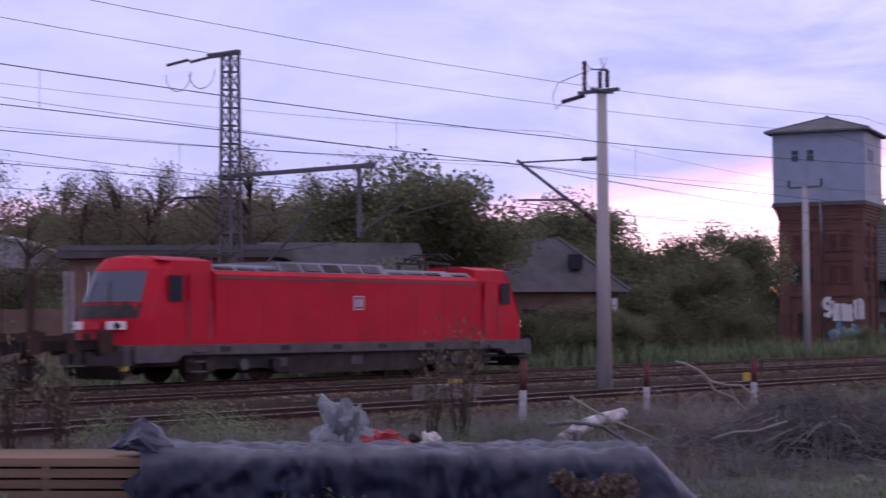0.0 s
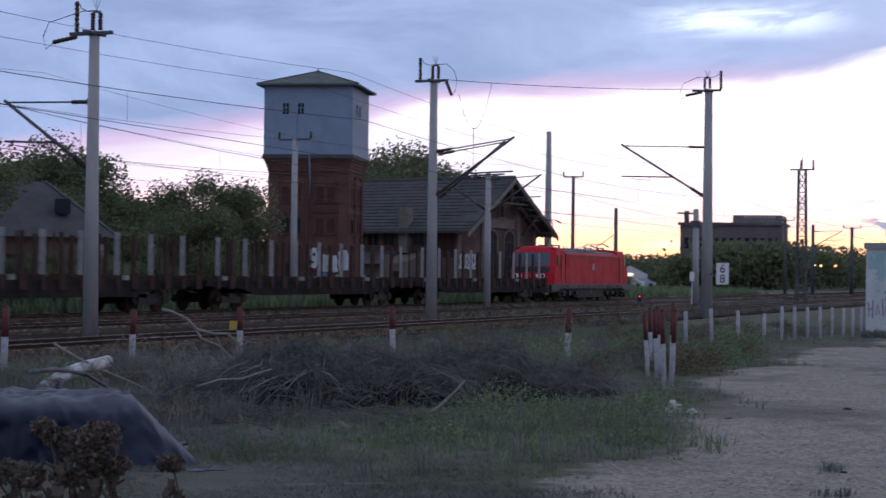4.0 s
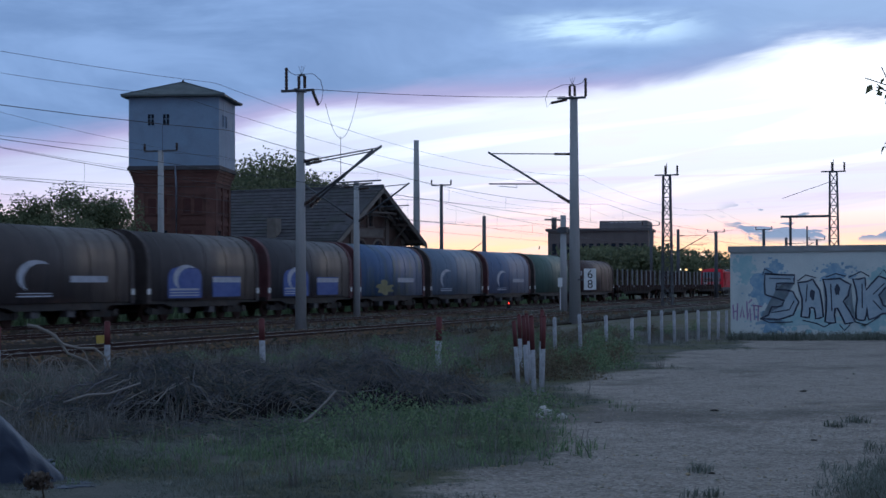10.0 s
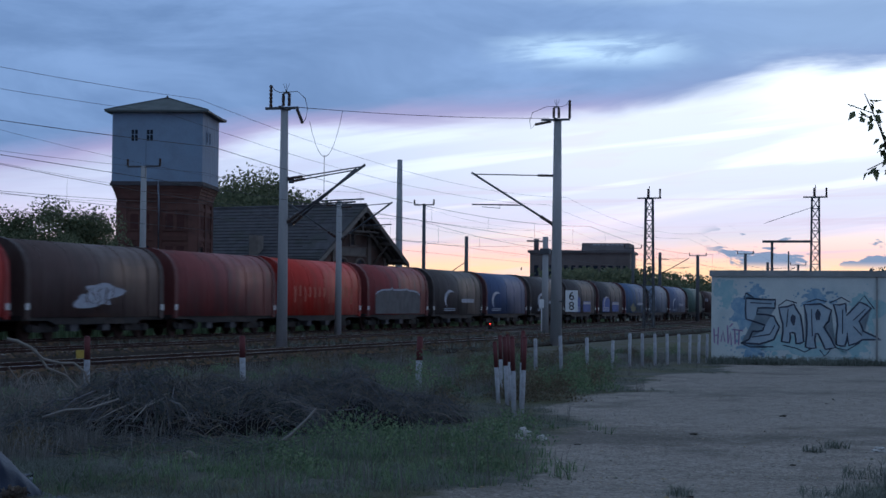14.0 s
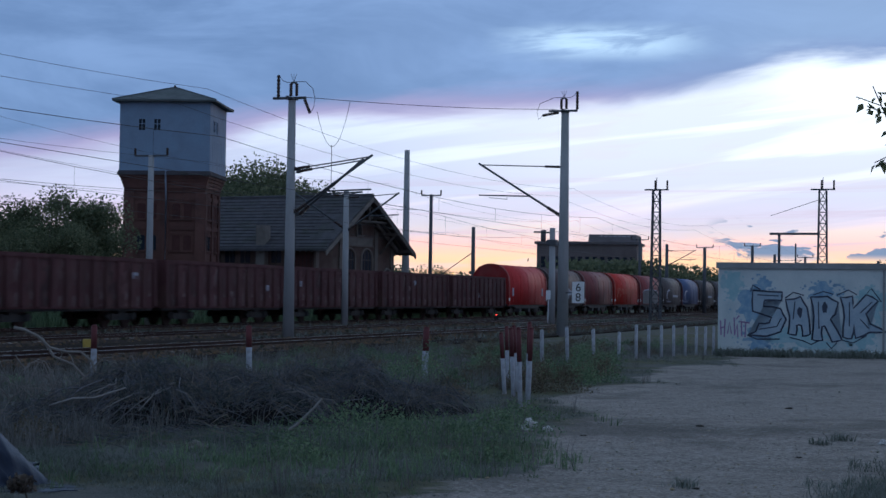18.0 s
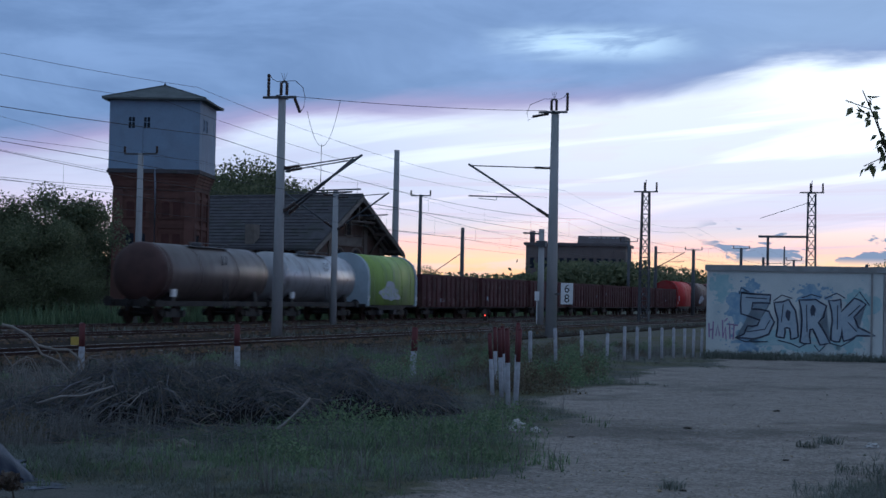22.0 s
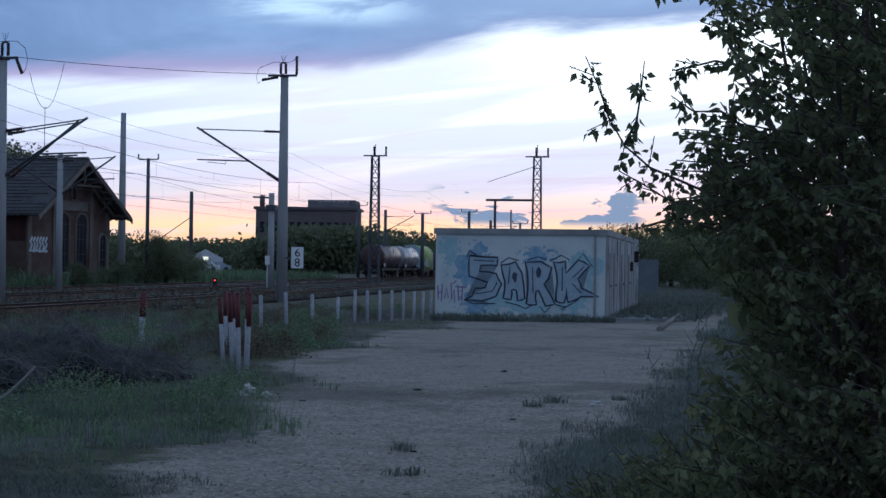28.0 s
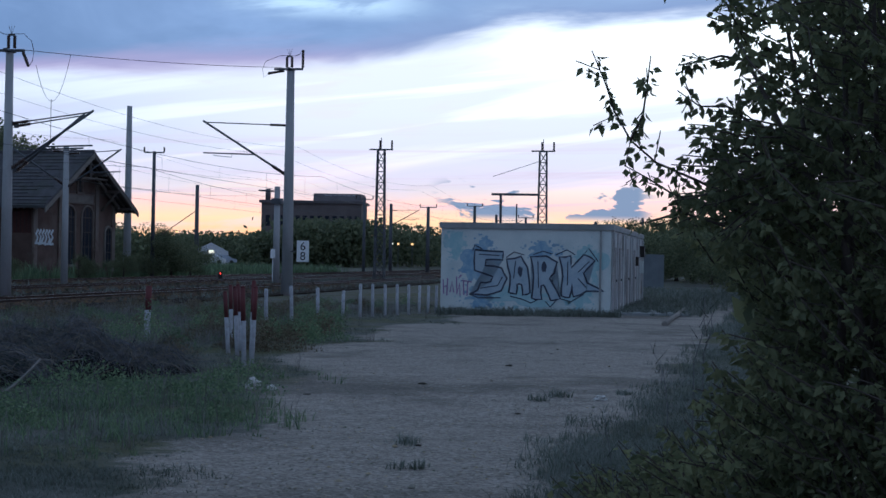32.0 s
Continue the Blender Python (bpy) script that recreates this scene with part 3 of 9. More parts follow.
    tube(bm, [(0.12, -H - 0.2, 0.1), (0.12, -H - 0.2, 7.6), (0.12, -H - 0.32, 8.4), (0.12, -T - 0.14, 9.0), (0.12, -T - 0.14, 9.3)], 0.06, 8)
    part("drainpipe", bm, ROOF_GREY, t, "grey drainpipe")
    bm = bmesh.new()
    box(bm, -1.5, -0.6, -H - 0.05, -H - 0.005, 0.0, 2.3)
    part("door", bm, BLACK, t, "dark doorway")
    bm = bmesh.new()
    e, h = 3.3, 13.62
    c = [bm.verts.new(p) for p in ((-e, -e, h), (e, -e, h), (e, e, h), (-e, e, h))]
    d = [bm.verts.new(p) for p in ((-e, -e, h + 0.12), (e, -e, h + 0.12), (e, e, h + 0.12), (-e, e, h + 0.12))]
    top = bm.verts.new((0, 0, h + 1.25))
    bm.faces.new(c[::-1])
    for i in range(4):
        j = (i + 1) % 4
        bm.faces.new((c[i], c[j], d[j], d[i]))
        bm.faces.new((d[i], d[j], top))
    roof = part("roof", bm, ROOF_FELT, t, "grey felt hipped roof")
    for sx, sy in ((-1, -1), (1, -1), (1, 1), (-1, 1)):
        bm = bmesh.new()
        rod(bm, (sx * e, sy * e, h + 0.13), (0, 0, h + 1.27), 0.045, n=6)
        part("hip_ridge", bm, ROOF_FELT, roof)
    bm = bmesh.new()
    rod(bm, (0, 0, h + 1.2), (0, 0, h + 1.42), 0.12, 0.03, 8)
    part("finial", bm, SLATE, roof)
    return t


BRICK_UP = paint("walled_up_brick", (0.095, 0.045, 0.04), 0.95, spec=0.1, scale=2.0, grain=14, bump=0.3, dirt=(0.05, 0.035, 0.032), dirt_amount=0.5)
ROOF_FELT = paint("roof_felt", (0.095, 0.11, 0.112), 0.8, scale=1.0, grain=10, bump=0.15, dirt=(0.07, 0.08, 0.08), dirt_amount=0.5)
TOWER = build_tower()


# ---- depot house with a wide gable ----
PLASTER = paint("stained_plaster", (0.19, 0.16, 0.135), 0.9, other=(0.17, 0.13, 0.11), scale=0.8, amount=0.7, grain=9, bump=0.2, dirt=(0.10, 0.06, 0.045), dirt_scale=0.5, dirt_amount=0.7)
TIMBER = paint("grey_timber", (0.12, 0.10, 0.085), 0.85, scale=3.0, stretch=(1, 6, 6), bump=0.3, dirt=(0.1, 0.09, 0.08))
PALE_TIMBER = paint("pale_verge_board", (0.22, 0.195, 0.17), 0.85, scale=2.0, dirt=(0.18, 0.15, 0.12))
DEPOT_BRICK = paint("sooty_brick", (0.14, 0.095, 0.078), 0.9, spec=0.15, other=(0.075, 0.052, 0.045), scale=0.8, amount=0.7, grain=12, bump=0.25, dirt=(0.17, 0.14, 0.115), dirt_scale=0.5, dirt_amount=0.5)

ROOF_TIP = polar(-2.57, 125.0)
GABLE_TURN = -31.0
OVER = 1.5      # how far the roof stands out before the gable


def build_depot():
    back = Vector((math.cos(radians(GABLE_TURN)), math.sin(radians(GABLE_TURN)), 0)) * -OVER
    h = thing("depot_house", pose(*(ROOF_TIP + back), rz=GABLE_TURN), "derelict brown brick depot house with a broad overhanging gable roof", "house")
    bm = bmesh.new()
    prism(bm, ((-4.9, 0), (4.9, 0), (4.9, 5.05), (0, 8.3), (-4.9, 5.05)), -11.4, 0)
    part("wall", bm, DEPOT_BRICK, h)
    for k in (-1, 1):
        bm = bmesh.new()
        prism(bm, ((0, 8.65), (k * 5.7, 4.72), (k * 5.7, 4.55), (0, 8.45)), -12.2, OVER)
        roof = part("roof", bm, SLATE, h, "dark slate roof slope with missing slates")
        # laths and rafters laid bare towards the verge, and courses of slates
        for i in range(16):
            f = (i + 0.5) / 16
            bm = bmesh.new()
            box(bm, -12.2, OVER - (2.6 if k < 0 and 3 < i < 13 else 0.0) * (0.6 + 0.4 * math.sin(i * 2.3)), min(k * 5.7 * f, k * (5.7 * f + 0.05)), max(k * 5.7 * f, k * (5.7 * f + 0.05)), 8.65 - 3.93 * f - 0.02, 8.65 - 3.93 * f + 0.03)
            part("slate_course", bm, SLATE, roof)
        for i in range(6):
            x = OVER - 0.25 - i * 0.5
            bm = bmesh.new()
            prism(bm, ((0, 8.50), (k * 5.6, 4.64), (k * 5.6, 4.48), (0, 8.34)), x - 0.06, x + 0.06)
            part("rafter", bm, TIMBER, roof)
    bm = bmesh.new()
    rod(bm, (-12.3, 0, 8.66), (OVER, 0, 8.66), 0.10, n=8)
    part("ridge_tiles", bm, SLATE, h)
    return h


DEPOT = build_depot()


# ---- graffiti hut ----
HUT_L = 20.0


def build_hut():
    a, b = polar(8.54, 55.6), polar(14.02, 55.0)
    d = (b - a)
    turn = math.degrees(math.atan2(d.y, d.x))
    w = d.length
    h = thing("switch_hut", pose(*a, rz=turn), "flat-roofed pale concrete hut with blue graffiti on its end wall", "hut")
    bm = bmesh.new()
    box(bm, 0, w, 0, HUT_L, -0.1, 2.62)
    part("wall", bm, HUT_WALL, h, bevel=0.02)
    bm = bmesh.new()
    box(bm, -0.06, w + 0.06, -0.06, HUT_L + 0.06, 2.615, 2.80)
    part("roof_slab", bm, HUT_ROOF, h, "thin grey concrete roof slab", bevel=0.015)
    return h, w


HUT, HUT_W = build_hut()
# ---- details of the depot house ----
SPRAY = (paint("spray_white", (0.62, 0.66, 0.68), 0.7, scale=4.0, amount=0.4), paint("spray_mint", (0.30, 0.52, 0.44), 0.7, scale=4.0), paint("spray_blue", (0.10, 0.24, 0.42), 0.7, scale=3.0))


def stroke(bm, pts, r, y):
    """A flat painted line through (x, z) points."""
    m = len(pts)
    vs = []
    for i, (x, z) in enumerate(pts):
        a, b = pts[max(i - 1, 0)], pts[min(i + 1, m - 1)]
        d = Vector((b[0] - a[0], b[1] - a[1])).normalized()
        vs.append((bm.verts.new((x - d.y * r, y, z + d.x * r)), bm.verts.new((x + d.y * r, y, z - d.x * r))))
    for (a, b), (c, d) in zip(vs, vs[1:]):
        bm.faces.new((a, b, d, c))


def arch_pane(bm, x, y, z0, w, h, n=8):
    """A flat round-headed shape on a plane of constant x: centre y, foot z0."""
    r = w / 2
    pts = [(y - r, z0), (y + r, z0)] + [(y + r * math.cos(math.pi * i / n), z0 + h - r + r * math.sin(math.pi * i / n)) for i in range(n + 1)]
    vs = [bm.verts.new((x, a, b)) for a, b in pts]
    bm.faces.new(vs)


def dress_depot():
    h = DEPOT
    rnd = random.Random(17)
    for y, z0, w, hh in ((-0.75, 0.8, 1.4, 4.1), (1.45, 0.8, 1.4, 4.1), (4.15, 0.9, 0.95, 2.6), (0.45, 5.85, 0.6, 1.0)):
        bm = bmesh.new()
        arch_pane(bm, 0.012, y, z0, w, hh)
        win = part("arched_window", bm, GLASS, h, "dark arched window opening")
        bm = bmesh.new()
        n = 10
        r = w / 2
        tube(bm, [(0.03, y - r, z0)] + [(0.03, y - r * math.cos(math.pi * i / n), z0 + hh - r + r * math.sin(math.pi * i / n)) for i in range(n + 1)] + [(0.03, y + r, z0)], 0.10, 5)
        part("window_surround", bm, PALE_TIMBER if y > 4 else PLASTER, win)
        for dy in (-0.17, 0.17) if w > 1 else (0.0,):
            bm = bmesh.new()
            rod(bm, (0.03, y + dy * w, z0), (0.03, y + dy * w, z0 + hh - 0.1), 0.03, n=4)
            part("glazing_bar", bm, TIMBER, win)
        for f in (0.3, 0.55, 0.8):
            bm = bmesh.new()
            rod(bm, (0.03, y - r, z0 + hh * f), (0.03, y + r, z0 + hh * f), 0.025, n=4)
            part("glazing_bar", bm, TIMBER, win)
        bm = bmesh.new()
        box(bm, 0.0, 0.16, y - r - 0.12, y + r + 0.12, z0 - 0.14, z0)
        part("sill", bm, PLASTER, win)
    for y in (-4.72, -1.85, 2.6, 4.72):
        bm = bmesh.new()
        box(bm, 0.0, 0.12, y - 0.2, y + 0.2, 0.0, 8.2 - 3.3 * abs(y) / 4.9)
        part("pilaster", bm, PLASTER, h)
    bm = bmesh.new()
    box(bm, 0.0, 0.07, -1.15, 2.15, 5.12, 5.68)
    board = part("name_board", bm, PALE_TIMBER, h, "pale plaster field under the gable")
    bm = bmesh.new()
    for z in (5.08, 5.68):
        box(bm, 0.0, 0.12, -1.25, 2.25, z - 0.05, z + 0.05)
    part("moulding", bm, PLASTER, board)
    # verge boards, brackets and collar beam under the projecting roof
    for k in (-1, 1):
        bm = bmesh.new()
        prism(bm, ((0, 8.52), (k * 5.7, 4.58), (k * 5.7, 4.26), (0, 8.2)), OVER - 0.02, OVER + 0.06)
        part("verge_board", bm, TIMBER if k > 0 else PALE_TIMBER, h, "weathered verge board")
        bm = bmesh.new()
        prism(bm, ((k * 0.9, 7.72), (k * 4.9, 4.98), (k * 4.9, 4.72), (k * 0.9, 7.44)), 0.35, 0.5)
        part("inner_rafter", bm, PALE_TIMBER, h, "pale exposed rafter")
        for d in (0.0, 0.28, 0.56, 0.86):
            bm = bmesh.new()
            y = k * 5.7 * d
            box(bm, -0.1, OVER, y - 0.09, y + 0.09, 8.3 - 3.93 * d - 0.22, 8.3 - 3.93 * d)
            part("purlin_end", bm, TIMBER, h)
        bm = bmesh.new()
        rod(bm, (0.06, k * 3.2, 4.6), (OVER - 0.1, k * 3.2, 6.0), 0.09, n=6)
        part("roof_bracket", bm, TIMBER, h)
    bm = bmesh.new()
    rod(bm, (OVER - 0.3, -2.1, 6.75), (OVER - 0.3, 2.1, 6.75), 0.10, n=6)
    rod(bm, (OVER - 0.3, 0, 8.2), (OVER - 0.3, 0, 6.7), 0.10, n=6)
    part("gable_brace", bm, TIMBER, h)
    # long side towards the line: clerestory openings, a ruined lean-to and a stone stub through the eave
    for i in range(7):
        x = -1.9 - i * 1.35
        bm = bmesh.new()
        box(bm, x - 0.42, x + 0.42, -4.925, -4.89, 3.75, 4.6)
        w = part("side_window", bm, GLASS, h, "dark row window below the eave")
        bm = bmesh.new()
        box(bm, x - 0.03, x + 0.03, -4.95, -4.92, 3.75, 4.6)
        part("glazing_bar", bm, TIMBER, w)
    bm = bmesh.new()
    box(bm, -1.75, -0.15, -4.96, -4.9, 2.9, 4.75)
    d = part("boarded_hatch", bm, BRICK_UP, h, "red-brown boarded loading hatch")
    for i in range(5):
        bm = bmesh.new()
        x = -1.6 + i * 0.33
        box(bm, x - 0.012, x + 0.012, -4.975, -4.955, 2.95, 4.7)
        part("board_joint", bm, BLACK, d)
    bm = bmesh.new()
    across_lean = [(-6.9, 0.0), (-4.92, 0.0), (-4.92, 3.2), (-6.9, 2.45)]
    prism(bm, across_lean, -11.0, -2.9)
    part("lean_to_wall", bm, PLASTER, h, "low crumbling lean-to wall")
    bm = bmesh.new()
    prism(bm, [(-7.3, 2.42), (-7.3, 2.34), (-4.92, 3.26), (-4.92, 3.36)], -10.9, -4.9)
    part("lean_to_roof", bm, SLATE, h, "sagging lean-to roof")
    # black slabs on the solid wall paint the darkness inside doorways
    for x, w, hh in ((-3.8, 0.75, 1.9), (-5.9, 0.65, 1.6), (-8.3, 0.8, 1.9)):
        bm = bmesh.new()
        box(bm, x - w / 2, x + w / 2, -6.93, -6.89, 0.1, hh)
        part("painted_side_opening", bm, BLACK, h, "black slab painting the dark inside of a doorway")
    bm = bmesh.new()
    box(bm, -5.1, -4.3, -6.98, -6.6, 0.0, 3.05)
    box(bm, -3.2, -2.85, -6.98, -6.6, 0.0, 2.6)
    part("pier", bm, PALE_TIMBER, h, "pale crumbling wall pier", bevel=0.03)
    bm = bmesh.new()
    box(bm, -4.7, -3.95, -5.35, -4.7, 3.2, 6.35)
    part("chimney_stub", bm, PALE_TIMBER, h, "broken pale masonry stub rising through the eave", bevel=0.05)
    bm = bmesh.new()
    for i in range(6):
        y = -4.6 + i * 0.34
        stroke(bm, [(y - 0.16 + 0.1 * math.sin(i * 2.1), 2.15), (y + 0.1, 2.5 + 0.2 * rnd.random()), (y - 0.1, 2.85), (y + 0.16, 3.15)], 0.10, 0.0)
        stroke(bm, [(y - 0.15, 2.1 + 0.2 * rnd.random()), (y + 0.2, 2.2)], 0.08, 0.0)
    for v in bm.verts:
        v.co = Vector((0.135, v.co.x, v.co.z))
    part("graffiti", bm, SPRAY[0], h, "white graffiti strokes on the gable wall")
    bm = bmesh.new()
    for i in range(5):
        x = -8.0 + i * 0.4
        stroke(bm, [(x, 0.6), (x + 0.2, 1.1), (x - 0.1, 1.5 + 0.3 * rnd.random())], 0.09, -6.935)
    part("graffiti", bm, SPRAY[1], h, "mint graffiti strokes on the lean-to")


dress_depot()


def letters(word, size, offset, depth, mat, parent, m, name, label=""):
    """Flat built-in-font letters as a mesh part."""
    cu = bpy.data.curves.new(name, "FONT")
    cu.body, cu.size, cu.offset, cu.extrude, cu.align_x = word, size, offset, depth, "CENTER"
    cu.space_character = 0.92
    tmp = bpy.data.objects.new(name, cu)
    scene.collection.objects.link(tmp)
    bpy.context.view_layer.update()
    me = bpy.data.meshes.new_from_object(tmp.evaluated_get(bpy.context.evaluated_depsgraph_get()))
    bpy.data.objects.remove(tmp)
    me.materials.clear()
    me.materials.append(mat)
    ob = new(name, me)
    ob.parent, ob.matrix_basis = parent, m
    if label:
        ob["label"] = label
    return ob


# graffiti at the tower's foot: fat unreadable strokes
def tower_paint():
    rnd = random.Random(4)
    y = -2.645

    def blob(x, z, w, h, mat, kind):
        bm = bmesh.new()
        n = 16
        if kind == 0:       # a ring with a tail
            pts = [(x + w * math.cos(6.0 * k / n + 1.0), z + h * 0.55 + h * 0.45 * math.sin(6.0 * k / n + 1.0)) for k in range(n + 1)] + [(x + w * 0.9, z), (x, z - h * 0.7), (x - w * 0.9, z - h * 0.5)]
        elif kind == 1:     # an arch
            pts = [(x - w, z - h), (x - w, z + h * 0.2)] + [(x + w * math.cos(math.pi * (1 - k / n)), z + h * 0.3 + h * 0.6 * math.sin(math.pi * k / n)) for k in range(n + 1)] + [(x + w, z - h)]
        else:               # a bent stem
            pts = [(x - w * 0.4, z + h), (x + w * 0.3, z + h * 0.3), (x - w * 0.2, z - h * 0.2), (x + w * 0.5, z - h)]
        stroke(bm, pts, 0.155 if mat == 0 else 0.10, y - 0.004 * (mat == 0))
        part("graffiti", bm, SPRAY[mat], TOWER, "fat white graffiti letter" if mat == 0 else "mint graffiti stroke")
    for x, z, w, h, kind in ((0.45, 2.55, 0.27, 0.62, 0), (1.05, 2.3, 0.16, 0.5, 1), (1.42, 2.3, 0.16, 0.5, 1), (1.80, 2.3, 0.12, 0.52, 2), (2.20, 2.5, 0.12, 0.6, 2), (2.42, 2.5, 0.1, 0.6, 1)):
        blob(x, z, w, h, 0, kind)
    for i in range(11):
        blob(0.65 + 0.17 * i, 1.0 + 0.25 * rnd.uniform(-1, 1), 0.16, rnd.uniform(0.25, 0.5), 1 if i % 3 else 2, i % 3)


tower_paint()


# ---- graffiti on the hut ----
INK = paint("spray_black", (0.05, 0.062, 0.095), 0.6, scale=5.0)
FILL = paint("spray_grey_white", (0.36, 0.43, 0.48), 0.7, other=(0.22, 0.31, 0.39), scale=3.0, amount=0.6)
HAZE_BLUE = paint("spray_haze_blue", (0.20, 0.33, 0.46), 0.85, other=(0.36, 0.47, 0.53), scale=5.0, amount=0.9)
HAZE_TEAL = paint("spray_haze_teal", (0.30, 0.47, 0.50), 0.85, other=(0.42, 0.54, 0.55), scale=4.0, amount=0.8)


def splat(bm, x, z, rx, rz, y, rnd, rough=0.35, n=26):
    ph = rnd.uniform(0, 9)
    c = bm.verts.new((x, y, z))
    ring = []
    for i in range(n):
        a = 2 * math.pi * i / n
        k = 1 + rough * noise.noise((math.cos(a) * 1.7 + ph, math.sin(a) * 1.7, ph))
        ring.append(bm.verts.new((x + rx * k * math.cos(a), y, z + rz * k * math.sin(a))))
    for i in range(n):
        bm.faces.new((c, ring[i], ring[(i + 1) % n]))


SIDE_GREY = paint("side_sheeting", (0.42, 0.42, 0.42), 0.85, other=(0.33, 0.33, 0.33), scale=1.2, dirt=(0.14, 0.125, 0.115), dirt_amount=0.6)
SIDE_DARK = paint("side_door", (0.24, 0.23, 0.23), 0.8, scale=2.0, dirt=(0.09, 0.08, 0.075))


def dress_hut():
    rnd = random.Random(11)
    w = HUT_W
    for x, z, rx, rz, mat in ((1.0, 1.55, 0.5, 0.55, HAZE_BLUE), (1.35, 2.05, 0.28, 0.3, HAZE_BLUE), (3.2, 1.95, 0.55, 0.25, HAZE_BLUE), (4.7, 1.5, 0.5, 0.6, HAZE_TEAL), (0.45, 2.1, 0.35, 0.4, HAZE_TEAL), (2.6, 0.5, 1.6, 0.32, HAZE_TEAL), (4.3, 0.55, 0.5, 0.35, HAZE_TEAL), (1.2, 0.45, 0.5, 0.3, HAZE_BLUE)):
        bm = bmesh.new()
        splat(bm, x, z, rx * 0.8, rz * 0.8, -0.0035, rnd, 0.9)
        for i in range(46):     # spray dots thinning out round the cloud
            a, f = rnd.uniform(0, 6.28), rnd.uniform(0.75, 1.5)
            px, pz = x + rx * f * math.cos(a), z + rz * f * math.sin(a)
            if 0.05 < px < w - 0.5 and 0.08 < pz < 2.5:
                q = rnd.uniform(0.015, 0.09) * (1.7 - f)
                splat(bm, px, pz, q * 1.3, q, -0.0032, rnd, 0.4, 8)
        part("sprayed_cloud", bm, mat, HUT, "soft blue sprayed cloud")
    # four wild letters: outlines filled pale, edged dark
    shapes = (
        ((1.10, 2.05), (2.0, 2.0), (1.98, 1.72), (1.45, 1.72), (1.42, 1.52), (1.95, 1.45), (2.12, 1.1), (1.95, 0.68), (1.5, 0.52), (0.95, 0.55), (1.2, 0.68), (1.30, 0.95), (1.62, 0.98), (1.68, 1.15), (1.1, 1.35)),
        ((2.18, 0.62), (2.22, 1.2), (2.1, 1.75), (2.55, 1.86), (2.75, 1.5), (2.85, 0.62), (2.62, 0.55), (2.58, 0.9), (2.44, 0.9), (2.42, 0.58)),
        ((2.9, 0.45), (2.95, 1.2), (2.85, 1.85), (3.35, 1.88), (3.68, 1.68), (3.6, 1.3), (3.45, 1.12), (3.8, 0.45), (3.5, 0.38), (3.3, 0.85), (3.2, 0.88), (3.22, 0.42)),
        ((3.82, 0.55), (3.86, 1.2), (3.74, 1.86), (4.1, 1.9), (4.12, 1.5), (4.5, 1.95), (4.85, 1.75), (4.5, 1.32), (4.62, 1.0), (5.15, 0.72), (4.6, 0.72), (4.2, 0.52), (4.15, 0.98), (4.08, 0.5)),
    )
    for pts in shapes:
        pts = [(x - 0.03, 0.06 + 0.92 * z) for x, z in pts]
        bm = bmesh.new()
        bm.faces.new([bm.verts.new((x, -0.008, z)) for x, z in pts])
        bmesh.ops.triangulate(bm, faces=bm.faces)
        letter = part("graffiti_letter", bm, FILL, HUT, "pale filled graffiti letter with dark outline")
        bm = bmesh.new()
        loop = []
        for a, b in zip(pts, pts[1:] + pts[:1]):
            loop += [a, ((a[0] + b[0]) / 2 + rnd.uniform(-0.03, 0.03), (a[1] + b[1]) / 2 + rnd.uniform(-0.03, 0.03))]
        stroke(bm, loop + loop[:2], 0.028, -0.0125)
        part("outline", bm, INK, letter)
    for pts in (((1.0, 2.0), (1.06, 2.22), (1.3, 2.08)), ((2.05, 1.8), (2.3, 2.0), (2.62, 1.9)), ((2.9, 1.92), (3.2, 2.04), (3.5, 1.95)), ((3.6, 1.92), (3.95, 2.1), (4.2, 1.94)), ((4.5, 2.0), (4.62, 2.16), (4.92, 1.72)),
                ((0.9, 0.55), (1.2, 0.42), (1.9, 0.44)), ((2.2, 0.5), (2.6, 0.40), (2.85, 0.28), (3.05, 0.40)), ((3.3, 0.36), (3.45, 0.16), (3.62, 0.36)), ((3.75, 0.45), (4.1, 0.36), (4.5, 0.62)),
                ((1.2, 1.9), (1.85, 1.87)), ((1.25, 0.75), (1.8, 0.85), (1.95, 1.15)), ((2.35, 1.7), (2.3, 1.1)), ((3.05, 1.7), (3.08, 0.8)), ((3.98, 1.7), (3.98, 0.9)), ((4.3, 1.35), (4.65, 1.72)), ((4.3, 1.15), (4.55, 0.85))):
        bm = bmesh.new()
        stroke(bm, [(x, 0.06 + 0.92 * z) for x, z in pts], 0.017, -0.0130)
        part("graffiti_stroke", bm, INK, HUT)
    for x, z in ((2.5, 1.3), (3.25, 1.45)):
        bm = bmesh.new()
        splat(bm, x, z, 0.08, 0.16, -0.0125, rnd)
        part("letter_hole", bm, INK, HUT)
    bm = bmesh.new()
    for i, pts in enumerate((((0.08, 1.0), (0.10, 0.55)), ((0.22, 1.05), (0.2, 0.5)), ((0.09, 0.78), (0.21, 0.8)), ((0.30, 0.6), (0.36, 0.95), (0.42, 0.6)), ((0.5, 1.1), (0.52, 0.55), (0.6, 0.9), (0.62, 0.5)), ((0.56, 1.05), (0.66, 1.16)), ((0.72, 1.0), (0.74, 0.52)), ((0.66, 0.98), (0.98, 0.94)), ((0.86, 0.95), (0.84, 0.5)))):
        stroke(bm, pts, 0.022, -0.0045)
    part("graffiti_tag", bm, paint("spray_mauve", (0.30, 0.20, 0.34), 0.7), HUT, "thin mauve scribbled tag")
    bm = bmesh.new()
    box(bm, w - 0.36, w - 0.30, -0.05, -0.01, 0.0, 2.6)
    part("downpipe", bm, HUT_ROOF, HUT)
    bm = bmesh.new()
